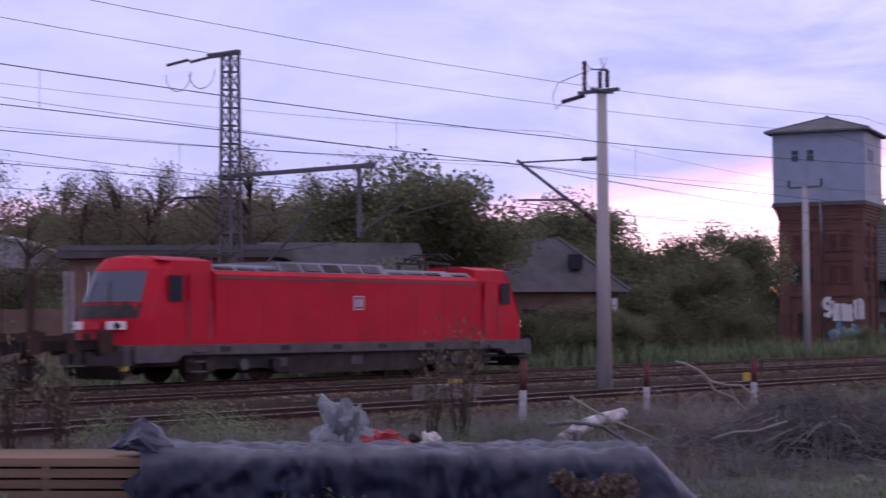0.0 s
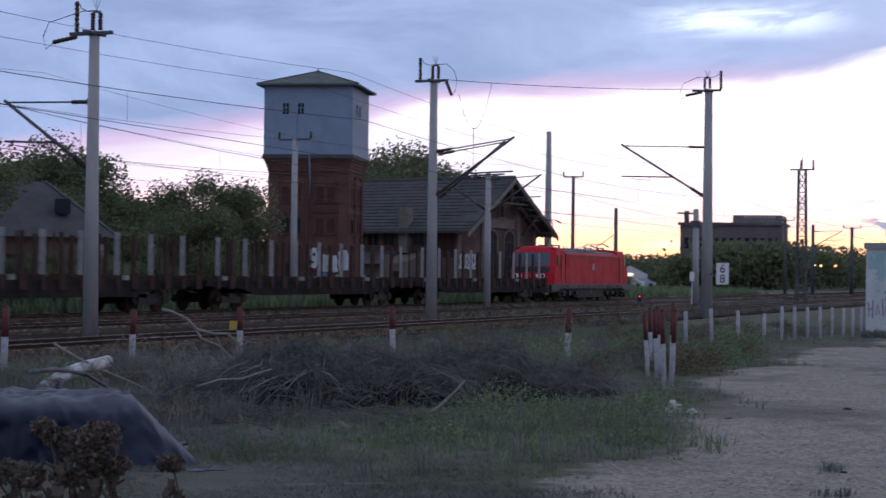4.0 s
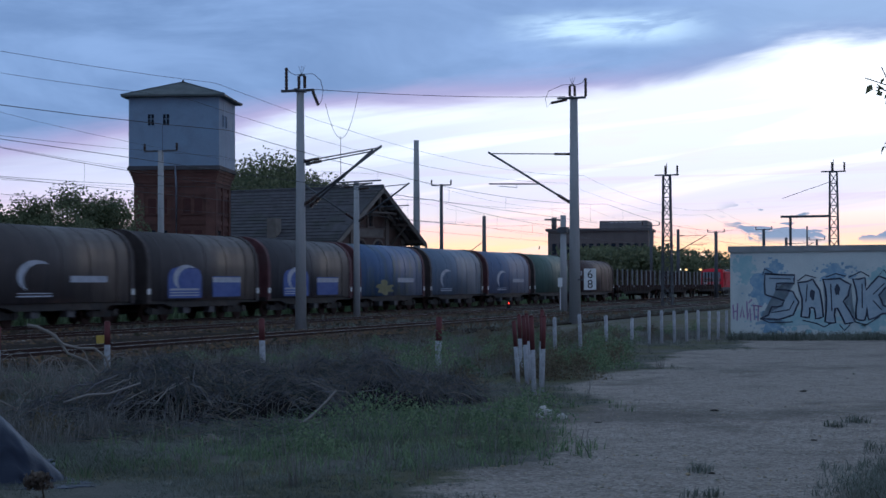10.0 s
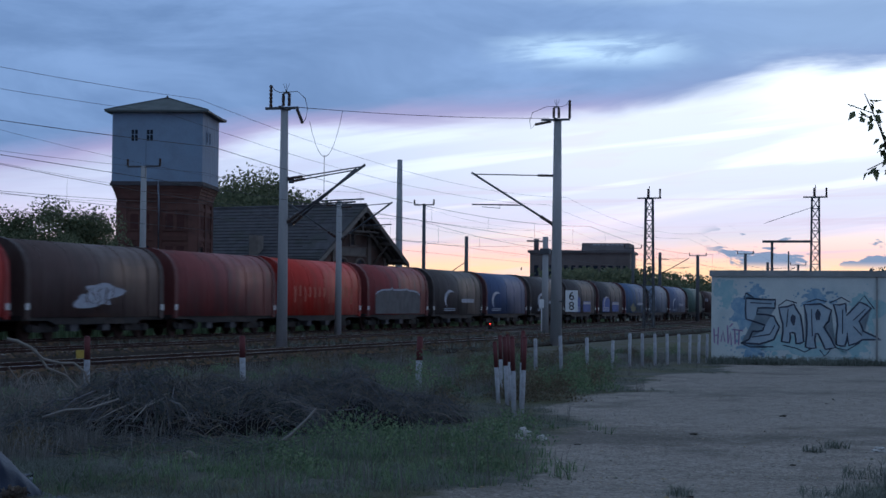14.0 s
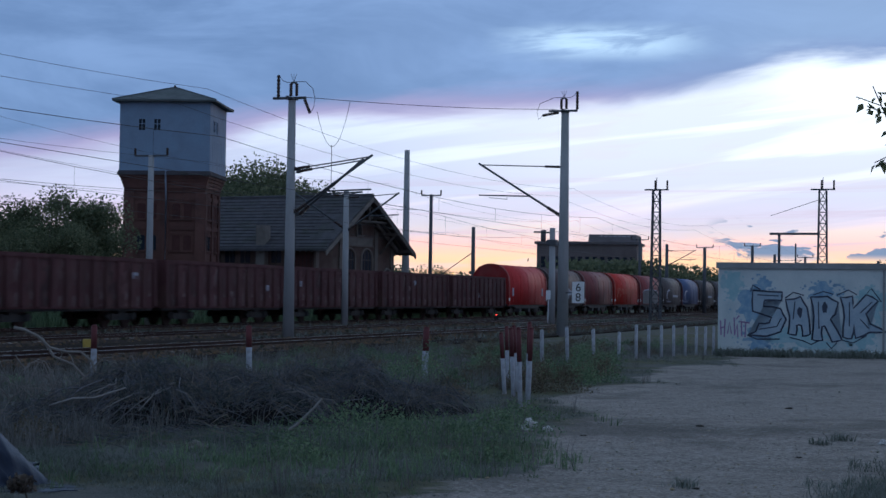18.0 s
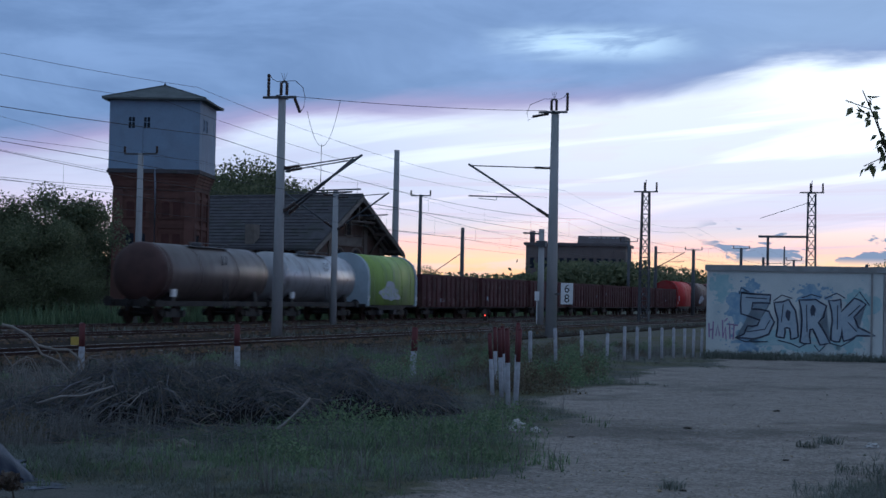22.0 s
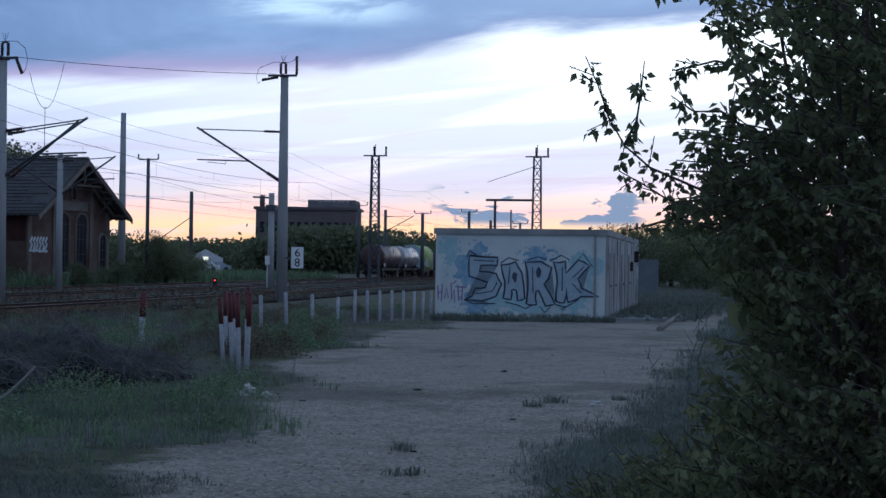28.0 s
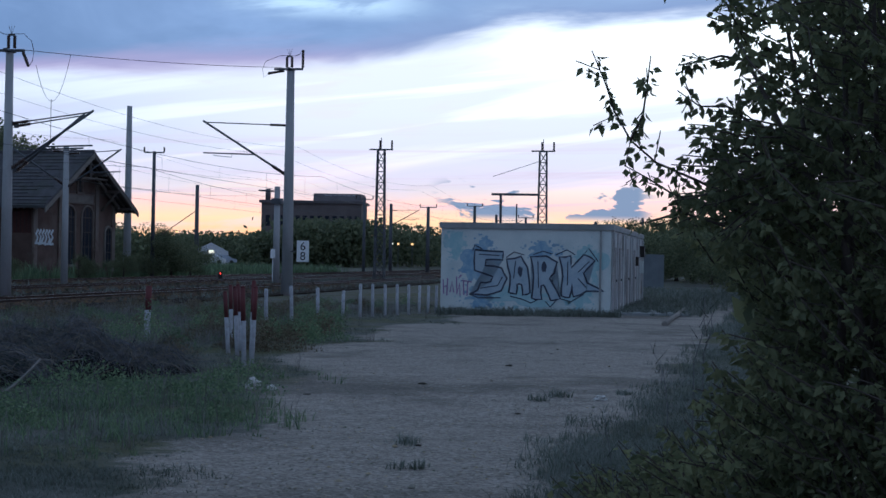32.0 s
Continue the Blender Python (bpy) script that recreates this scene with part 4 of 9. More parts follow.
    box(bm, w + 0.021, w + 0.026, 0.02, HUT_L - 0.02, 0.0, 2.6)
    part("side_cladding", bm, SIDE_GREY, HUT, "dull grey-brown sheeted side wall")
    # side with doors and a wall box
    for y in (0.35, 2.3, 5.2, 6.8, 9.9, 11.3, 14.6, 16.2, 18.6, 19.7):
        bm = bmesh.new()
        box(bm, w + 0.026, w + 0.07, y, y + 0.1, 0.0, 2.55)
        part("wall_rib", bm, SIDE_GREY, HUT)
    for y in (0.8, 3.4, 7.8, 12.4):
        bm = bmesh.new()
        box(bm, w + 0.026, w + 0.05, y, y + 0.95, 0.05, 2.1)
        d = part("door", bm, SIDE_DARK, HUT, "grey-brown steel door")
        bm = bmesh.new()
        rod(bm, (w + 0.045, y + 0.85, 1.05), (w + 0.09, y + 0.85, 1.05), 0.03, n=8)
        part("handle", bm, BLACK, d)
    bm = bmesh.new()
    box(bm, w + 0.01, w + 0.2, 17.2, 18.0, 1.85, 2.3)
    part("wall_box", bm, BLACK, HUT, "dark box on the side wall")
    bm = bmesh.new()
    box(bm, w + 0.01, w + 0.16, 17.3, 17.9, 1.2, 1.7)
    part("meter_cabinet", bm, HUT_WALL, HUT, "pale cabinet fixed under the dark box")
    bm = bmesh.new()
    box(bm, w + 0.05, w + 0.16, 13.5, 13.75, 1.5, 1.85)
    part("lamp_bracket", bm, BLACK, HUT)
    bm = bmesh.new()
    box(bm, w + 0.03, w + 2.4, 0.5, 4.8, -0.05, 0.06)
    part("door_step", bm, HUT_ROOF, HUT, "low concrete step")


dress_hut()


# ---- other masts and poles ----
def pole(name, head, dist, height, r, label, mat=CONCRETE, z=0.0, r_top=None):
    t = thing(name, pose(*polar(head, dist, z), rz=LINE), label, "mast", "overhead line masts")
    bm = bmesh.new()
    rod(bm, (0, 0, -0.3), (0, 0, height), r, r_top or r * 0.75, 12)
    part("shaft", bm, mat, t)
    return t


def tee(t, h, w):
    bm = bmesh.new()
    box(bm, -0.05, 0.05, -w, w, h - 0.02, h + 0.07)
    part("cross_arm", bm, STEEL, t)
    for y in (-w, w):
        bm = bmesh.new()
        insulator(bm, (0, y, h + 0.05), (0, y, h + 0.42), 0.06, 4)
        part("insulator", bm, INSUL, t)


p = pole("line_pole", -9.69, 91.2, 8.55, 0.19, "slim concrete pole standing before the water tower")
tee(p, 8.5, 0.9)
POLE_D = pole("line_pole", -3.44, 94.9, 7.15, 0.19, "slim concrete pole between the tracks")
cantilever(POLE_D, 6.9, 3.0, 1, 0.0, 0.2, 1.7)
cantilever(POLE_D, 6.8, 2.9, -1, 0.0, 0.2, 1.7)
p = pole("tee_pole", -0.70, 131.0, 9.1, 0.16, "thin steel pole with a small cross arm", STEEL)
tee(p, 9.0, 0.75)
bm = bmesh.new()
rod(bm, (0, 0, 2.6), (0, -3.2, 4.8), 0.03, n=5)
part("strut", bm, STEEL, p)
pole("tall_mast", -1.50, 150.0, 13.9, 0.36, "tall tapering round concrete mast", CONCRETE, 0.0, 0.22)
p = pole("line_pole", 3.23, 112.0, 6.0, 0.24, "short concrete pole with brackets", CONCRETE)
bm = bmesh.new()
box(bm, -0.3, 0.3, -0.3, 0.3, 4.9, 5.25)
part("bracket_ring", bm, STEEL, p)
bm = bmesh.new()
rod(bm, (0, 0, 5.7), (0, 1.2, 5.75), 0.06, n=6)
part("stub_arm", bm, STEEL, p)
for hd, d, h, r, k in ((0.68, 205.0, 9.6, 0.28, 0), (6.04, 210.0, 8.6, 0.2, 1), (6.9, 215.0, 8.2, 0.24, 0), (8.1, 215.0, 7.9, 0.25, 1), (9.6, 230.0, 8.6, 0.24, 1), (10.3, 235.0, 7.6, 0.24, 0), (10.95, 240.0, 9.2, 0.14, 0), (11.25, 238.0, 7.4, 0.2, 1), (13.5, 240.0, 7.0, 0.25, 0), (15.0, 200.0, 6.6, 0.2, 0)):
    p = pole("line_pole", hd, d, h, r, "distant dark line pole", STEEL)
    if k:
        tee(p, h - 0.1, 1.0)
    if hd in (6.9, 10.3):
        cantilever(p, h - 0.8, 3.4, -1)


def lattice(name, head, dist, height, w, label, arm=None, z=0.0):
    t = thing(name, pose(*polar(head, dist, z), rz=LINE), label, "mast", "lattice masts")
    for sx in (-1, 1):
        for sy in (-1, 1):
            bm = bmesh.new()
            rod(bm, (sx * w * 0.62, sy * w * 0.62, -0.2), (sx * w * 0.42, sy * w * 0.42, height), 0.055, n=5)
            part("leg", bm, STEEL, t)
    n = int(height / (w * 1.25))
    for i in range(n):
        z0, z1 = height * i / n, height * (i + 1) / n
        k0, k1 = w * (0.62 - 0.2 * i / n), w * (0.62 - 0.2 * (i + 1) / n)
        bm = bmesh.new()
        for a, b in (((-1, -1), (1, -1)), ((1, -1), (1, 1)), ((1, 1), (-1, 1)), ((-1, 1), (-1, -1))):
            if i % 2:
                a, b = b, a
            rod(bm, (a[0] * k0, a[1] * k0, z0), (b[0] * k1, b[1] * k1, z1), 0.032, n=4)
            rod(bm, (a[0] * k1, a[1] * k1, z1), (b[0] * k1, b[1] * k1, z1), 0.025, n=4)
        part("lattice_bracing", bm, STEEL, t)
    return t


LATT0 = lattice("lattice_mast", -28.1, 57.0, 10.4, 0.44, "dark steel lattice mast with a long cross beam")
bm = bmesh.new()
box(bm, -0.08, 0.08, -6.05, 0.5, 6.40, 6.53)
beam = part("cross_beam", bm, STEEL, LATT0, "long steel cross beam")
bm = bmesh.new()
box(bm, -0.05, 0.05, -5.5, -5.4, 4.3, 6.4)
part("drop_post", bm, STEEL, beam)
bm = bmesh.new()
rod(bm, (0, -5.45, 4.4), (0, -8.4, 5.9), 0.03, n=6)
rod(bm, (0, -5.45, 5.8), (0, -8.4, 5.95), 0.018, n=6)
rod(bm, (0, -7.0, 4.9), (0, -8.8, 5.2), 0.02, n=6)
part("drop_arm", bm, STEEL, beam)
bm = bmesh.new()
rod(bm, (0, -0.3, 2.6), (0, -3.6, 5.2), 0.05, n=6)
rod(bm, (0, -0.3, 5.1), (0, -3.6, 5.3), 0.025, n=6)
rod(bm, (0, -2.0, 4.0), (0, -4.6, 4.2), 0.03, n=6)
part("cantilever", bm, STEEL, LATT0)
bm = bmesh.new()
box(bm, -0.08, 0.08, -0.4, 1.0, 10.35, 10.5)
part("top_arm", bm, STEEL, LATT0)
for y in (1.3, 2.4):
    bm = bmesh.new()
    insulator(bm, (0, y - 0.5, 10.4), (-0.3, y + 0.25, 10.25), 0.05, 6)
    part("insulator", bm, INSUL, LATT0)
    bm = bmesh.new()
    tube(bm, [(0, y + 0.6 * math.cos(a), 10.0 + 0.6 * math.sin(a)) for a in [math.pi + math.pi * i / 10 for i in range(11)]], 0.015, 4)
    part("jumper_wire", bm, BLACK, LATT0)
LATT1 = lattice("lattice_mast", 6.55, 133.0, 9.7, 0.6, "slim steel lattice mast with pole insulators")
LATT2 = lattice("lattice_mast", 11.78, 135.0, 9.9, 0.62, "steel lattice mast with a horizontal side beam")
for t, h in ((LATT1, 9.7), (LATT2, 9.9)):
    bm = bmesh.new()
    box(bm, -0.06, 0.06, -0.9, 0.9, h, h + 0.1)
    part("cross_arm", bm, STEEL, t)
    for y in (-0.8, 0.1):
        bm = bmesh.new()
        insulator(bm, (0, y, h + 0.1), (0, y, h + 0.75), 0.07, 5)
        part("insulator", bm, INSUL, t)
    bm = bmesh.new()
    rod(bm, (0, 0, h), (0, 0, h + 0.95), 0.03, n=5)
    part("spike", bm, STEEL, t)
bm = bmesh.new()
box(bm, -0.12, 0.12, 0.2, 3.9, 6.55, 6.72)
beam = part("side_beam", bm, STEEL, LATT2)
bm = bmesh.new()
box(bm, -0.09, 0.09, 3.1, 3.28, 4.0, 6.6)
part("drop_post", bm, STEEL, beam)
bm = bmesh.new()
rod(bm, (0, 0.2, 9.2), (0, 3.8, 8.0), 0.02, n=4)
part("stay_wire", bm, STEEL, LATT2)

# kilometre board on the mast, and other small line-side things
bm = bmesh.new()
box(bm, -0.02, 0.02, -0.27, 0.27, 0, 0.94)
spot = polar(4.08, 78.5, 1.40)
KM = sole("kilometre_board", bm, WHITE, pose(*spot, rz=86.0), "white kilometre board with black figures on a mast", "sign", bevel=0.006)
for txt, z in (("6", 0.52), ("8", 0.08)):
    letters(txt, 0.52, 0.0, 0.002, BLACK, KM, pose(-0.024, 0, z, 90, 0, -90), "figure")
bm = bmesh.new()
rod(bm, (0.03, 0.1, 0.45), (1.3, 0.62, 0.45), 0.03, n=6)
part("holder", bm, STEEL, KM)
bm = bmesh.new()
box(bm, -0.02, 0.02, -0.14, 0.14, 1.2, 1.75)
rod(bm, (0.03, 0, -0.2), (0.03, 0, 1.7), 0.03, n=6)
sole("small_sign", bm, WHITE, pose(*polar(3.12, 108.0, 0.3), rz=87.0), "small white line-side sign on a post", "sign")
sig = thing("ground_signal", pose(*polar(1.46, 118.0, -0.2), rz=88.5), "low ground signal showing a red light", "signal")
bm = bmesh.new()
box(bm, -0.12, 0.12, -0.13, 0.13, 0.0, 0.75)
part("housing", bm, BLACK, sig, bevel=0.03)
bm = bmesh.new()
rod(bm, (-0.12, 0, 0.62), (-0.15, 0, 0.62), 0.05, n=12)
part("red_lamp", bm, lit("red_light", (1.0, 0.05, 0.03), 3.0), sig)
for s, o, w, d, h, lab in ((46.0, 25.0, 0.28, 0.25, 0.24, "faded yellow line-side box"), (33.9, 26.4, 0.25, 0.25, 0.36, "faded yellow line-side box")):
    bm = bmesh.new()
    box(bm, -w / 2, w / 2, -d / 2, d / 2, -0.1, h)
    sole("yellow_box", bm, paint("box_yellow", (0.50, 0.36, 0.07), 0.7, scale=5.0), on_line(s, o, 0.0), lab, "box", bevel=0.02)
bm = bmesh.new()
box(bm, -0.66, 0.66, -0.5, 0.5, -0.2, 0.28)
sole("concrete_chamber", bm, paint("weathered_concrete", (0.17, 0.165, 0.16), 0.9, scale=2.5, dirt=(0.09, 0.085, 0.08), dirt_amount=0.6), on_line(32.6, 25.6, 0.0), "low grey concrete cable chamber beside the track", "concrete box", bevel=0.03)


# ---- overhead wires ----
WIRE = paint("copper_wire", (0.05, 0.045, 0.045), 0.6, 0.5, scale=5.0)


def catenary(o, z, name, drop=True, span=58.0, phase=0.0, sag=0.55, gap=1.45, zig=0.2):
    t = thing(name, pose(0, 0, 0, rz=LINE), "dark overhead wires strung above a railway track" if drop else "thin dark feeder wire along the railway masts", "wire", "overhead wires")
    pts, low, hang = [], [], []
    s = -60.0 + phase
    i = 0
    while s < 420:
        for k in range(12):
            f = k / 12
            zz = z - sag * 4 * f * (1 - f)
            pts.append((s + f * span, o, zz))
            if drop and k % 2 == 1:
                hang.append((s + f * span, zz))
        low += [(s, o + zig * (-1) ** i, z - gap)]
        s += span
        i += 1
    bm = bmesh.new()
    tube(bm, pts, 0.009 if drop else 0.0065, 4)
    part("messenger_wire" if drop else "feeder_wire", bm, WIRE, t)
    if drop:
        bm = bmesh.new()
        tube(bm, low, 0.008, 4)
        part("contact_wire", bm, WIRE, t)
        for x, zz in hang[:40]:
            bm = bmesh.new()
            rod(bm, (x, o, zz), (x, o, z - gap), 0.005, n=3)
            part("dropper", bm, WIRE, t)


catenary(21.9, 6.25, "overhead_wire", True, 52.0, 4.0, 0.6, 1.2)
catenary(29.2, 6.2, "overhead_wire", True, 50.0, 0.0, 0.6, 1.2)
catenary(36.5, 6.5, "overhead_wire", True, 60.0, 20.0, 0.7, 1.3)
catenary(25.6, 8.55, "feeder_wire", False, 55.0, 5.0, 0.8)
catenary(26.8, 8.1, "feeder_wire", False, 55.0, 5.0, 0.7)
catenary(33.2, 7.4, "feeder_wire", False, 60.0, 12.0, 0.6)
catenary(41.5, 9.6, "feeder_wire", False, 60.0, 0.0, 0.9)
catenary(42.6, 8.2, "feeder_wire", False, 60.0, 0.0, 0.6)
catenary(46.0, 7.2, "feeder_wire", False, 60.0, 30.0, 0.5)


def hang_wire(a, b, sag, label):
    bm = bmesh.new()
    a, b = Vector(a), Vector(b)
    tube(bm, [a.lerp(b, i / 14) - Vector((0, 0, sag * 4 * (i / 14) * (1 - i / 14))) for i in range(15)], 0.011, 4)
    sole("cross_wire", bm, WIRE, pose(0, 0, 0), label, "wire", "overhead wires")


hang_wire(W(60.9, 24.4, 8.9), W(77.6, 18.9, 10.1), 0.12, "thin wire running between two mast tops")
hang_wire(W(60.9, 23.9, 8.35), W(62.9, 23.35, 8.95), 1.5, "slack jumper wire looped between a mast top and a feeder")
hang_wire(W(61.8, 23.65, 7.2), W(61.8, 23.65, 5.6), 0.0, "short dropper hanging from a slack wire")


# ---- buildings beyond the line, on the left of the tower ----
BROWN_BRICK = paint("brown_brick", (0.17, 0.11, 0.085), 0.9, scale=1.2, grain=14, bump=0.25, dirt=(0.08, 0.06, 0.05), dirt_amount=0.5)
BOARD_WHITE = paint("white_frame", (0.62, 0.62, 0.64), 0.6, scale=4.0, dirt=(0.35, 0.34, 0.33))
STEEL_SHEET = paint("pale_sheet", (0.40, 0.44, 0.50), 0.5, 0.3, scale=1.0, dirt=(0.25, 0.26, 0.28))


def hip_house():
    t = thing("hip_roof_house", pose(*polar(-18.4, 86.0), rz=18.4 + 12), "low house with a dark grey hipped roof", "house")
    bm = bmesh.new()
    box(bm, -3.6, 3.6, -2.6, 2.6, 0, 3.3)
    part("wall", bm, BROWN_BRICK, t)
    bm = bmesh.new()
    e = [bm.verts.new(p) for p in ((-4.1, -3.1, 3.2), (4.1, -3.1, 3.2), (4.1, 3.1, 3.2), (-4.1, 3.1, 3.2))]
    r = [bm.verts.new(p) for p in ((-1.6, 0, 5.85), (1.3, 0, 5.85))]
    for f in ((e[0], e[1], r[1], r[0]), (e[1], e[2], r[1]), (e[2], e[3], r[0], r[1]), (e[3], e[0], r[0]), (e[3], e[2], e[1], e[0])):
        bm.faces.new(f)
    roof = part("roof", bm, SLATE, t)
    bm = bmesh.new()
    box(bm, -1.5, -1.0, -0.6, -0.1, 4.6, 6.7)
    part("chimney", bm, paint("orange_brick", (0.32, 0.15, 0.09), 0.9, scale=3.0), roof, "orange brick chimney")
    bm = bmesh.new()
    rod(bm, (1.3, 0, 5.9), (4.1, -3.1, 3.25), 0.07, n=6)
    part("hip_ridge", bm, ROOF_FELT, roof)
    bm = bmesh.new()
    box(bm, 1.4, 2.0, -2.2, -1.6, 4.3, 5.0)
    part("skylight", bm, GLASS, roof)
    for x in (-2.6, -0.6, 1.2, 2.9):
        bm = bmesh.new()
        box(bm, x - 0.4, x + 0.4, -2.63, -2.595, 1.0, 2.4)
        w = part("window", bm, GLASS, t)
        bm = bmesh.new()
        box(bm, x - 0.5, x + 0.5, -2.68, -2.6, 0.9, 1.0)
        part("sill", bm, BOARD_WHITE, w)
    for x in (-3.3, 3.4):
        bm = bmesh.new()
        box(bm, x - 0.12, x + 0.12, -2.75, -2.6, 0.4, 2.9)
        part("door_post", bm, BOARD_WHITE, t)


hip_house()


def flat_house():
    t = thing("flat_roof_house", pose(*polar(-29.6, 66.0), rz=29.6 - 8), "brown brick house with a flat roof and white windows", "house")
    bm = bmesh.new()
    box(bm, -4.2, 3.3, 0, 6, 0, 4.2)
    part("wall", bm, BROWN_BRICK, t)
    bm = bmesh.new()
    box(bm, -4.6, 3.7, -0.4, 6.4, 4.2, 4.6)
    part("roof", bm, SLATE, t, "flat dark roof with a pale edge")
    bm = bmesh.new()
    box(bm, -4.6, 3.7, -0.43, -0.40, 4.48, 4.66)
    part("roof_edge", bm, ROOF_FELT, t)
    for x in (-3.0, -1.0, 1.0, 2.6):
        bm = bmesh.new()
        box(bm, x - 0.42, x + 0.42, -0.03, 0.01, 2.3, 3.7)
        w = part("window", bm, GLASS, t, "dark window with a white frame")
        bm = bmesh.new()
        for a, b, c, d in ((-0.04, 0.04, 2.35, 3.65), (-0.5, -0.42, 2.3, 3.7), (0.42, 0.5, 2.3, 3.7)):
            box(bm, x + a, x + b, -0.05, -0.02, c, d)
        part("window_frame", bm, BOARD_WHITE, w)
        bm = bmesh.new()
        box(bm, x - 0.55, x + 0.55, -0.14, 0.0, 2.2, 2.3)
        part("sill", bm, BOARD_WHITE, w)
        bm = bmesh.new()
        box(bm, x - 0.6, x + 0.6, -0.04, 0.0, 3.72, 3.95)
        part("lintel", bm, PLASTER, w)


flat_house()


def gable_shed():
    t = thing("slate_roof_shed", pose(*polar(-24.6, 70.0), rz=24.6 + 10), "small shed with a steep dark slate roof and white doors", "shed")
    bm = bmesh.new()
    prism(bm, ((-2.4, 0), (2.4, 0), (2.4, 2.9), (0, 4.6), (-2.4, 2.9)), -2.8, 2.8)
    part("wall", bm, BROWN_BRICK, t)
    for k in (-1, 1):
        bm = bmesh.new()
        prism(bm, ((0, 4.95), (k * 3.0, 2.75), (k * 3.0, 2.6), (0, 4.8)), -3.2, 3.2)
        part("roof", bm, SLATE, t)
    for x in (-1.5, 0.8):
        bm = bmesh.new()
        box(bm, x - 0.45, x + 0.45, -2.44, -2.40, 0.0, 2.3)
        part("door", bm, BOARD_WHITE, t, "weathered white door")


gable_shed()


def arched_hall():
    t = thing("arched_hall", pose(*polar(-36.0, 84.0), rz=36.0), "pale barrel-roofed storage hall with a glazed end", "hall")
    n = 16
    bm = bmesh.new()
    out = [(5.2 * math.cos(math.pi * i / n), 3.2 + 2.7 * math.sin(math.pi * i / n)) for i in range(n + 1)]
    m = Matrix(((0, 1, 0, 0), (1, 0, 0, 0), (0, 0, 1, 0), (0, 0, 0, 1)))
    prism(bm, [(-5.2, 0), (5.2, 0)] + out, 0, 14, m)
    part("shell", bm, STEEL_SHEET, t)
    bm = bmesh.new()
    tube(bm, [(x, -0.06, z) for x, z in out], 0.12, 6)
    part("arch_rim", bm, WHITE, t)
    for i in range(6):
        bm = bmesh.new()
        x = -3.6 + i * 1.2
        box(bm, x, x + 1.1, -0.05, -0.005, 2.2, 4.4)
        part("end_pane", bm, GLASS, t)


arched_hall()
bm = bmesh.new()
box(bm, -4.5, 4.5, 0, 0.25, 0, 2.3)
sole("yard_wall", bm, BROWN_BRICK, pose(*polar(-33.5, 62.0), rz=30.0), "dark brick yard wall beyond the far track", "wall", bevel=0.03)

# ---- far away: office block, sheds, cars and lights ----
FAR_WALL = paint("far_wall", (0.15, 0.125, 0.12), 0.9, scale=0.3, amount=0.5)
FAR_DARK = paint("far_dark", (0.13, 0.115, 0.12), 0.9, scale=0.3, amount=0.5)
LAMP_WARM = lit("warm_lamp", (1.0, 0.55, 0.22), 1.6)
LAMP_WHITE = lit("white_lamp", (1.0, 0.9, 0.7), 1.3)


def office():
    t = thing("office_block", pose(*polar(4.35, 330.0), rz=-4.35 - 6), "large dark office block with a rooftop penthouse against the glow", "building")
    bm = bmesh.new()
    box(bm, -9.4, 9.2, 0, 14, 0, 11.9)
    part("wall", bm, FAR_WALL, t)
    bm = bmesh.new()
    prism(bm, ((0, 11.9), (14, 11.9), (13, 13.4), (1, 13.4)), 0.2, 9.0)
    part("penthouse", bm, FAR_DARK, t)
    bm = bmesh.new()
    box(bm, -9.8, 9.6, -0.4, 14.4, 11.5, 12.0)
    part("roof", bm, FAR_DARK, t)
    bm = bmesh.new()
    rod(bm, (-8.6, 3, 12), (-8.6, 3, 14.2), 0.5, n=8)
    part("flue", bm, FAR_DARK, t)
    for r in range(2):
        for i in range(13):
            bm = bmesh.new()
            x = -8.6 + i * 1.38
            box(bm, x, x + 0.8, -0.06, 0.01, 3.6 + 3.6 * r, 5.6 + 3.6 * r)
            part("window", bm, GLASS, t)
    for i in range(7):
        bm = bmesh.new()
        x = 2.2 + i * 0.85
        box(bm, x, x + 0.6, 0.75, 0.9, 12.25, 13.15)
        part("roof_sign_block", bm, BOARD_WHITE, t, "pale block of a roof sign")


office()
t = thing("white_shed", pose(*polar(1.15, 300.0), rz=-1.0), "far white gabled shed with a lit window", "shed")
bm = bmesh.new()
m = Matrix(((0, 1, 0, 0), (1, 0, 0, 0), (0, 0, 1, 0), (0, 0, 0, 1)))
prism(bm, ((-2.9, 0), (2.9, 0), (2.9, 2.2), (0, 3.7), (-2.9, 2.2)), 0, 9, m)
part("wall", bm, BOARD_WHITE, t)
bm = bmesh.new()
box(bm, -0.4, 0.5, -0.05, -0.01, 1.9, 2.4)
part("lit_window", bm, LAMP_WHITE, t)
bm = bmesh.new()
box(bm, -8.0, -6.2, -0.3, 0.2, 1.2, 1.9)
part("lit_sign", bm, lit("yellow_sign", (1.0, 0.8, 0.25), 1.4), t)
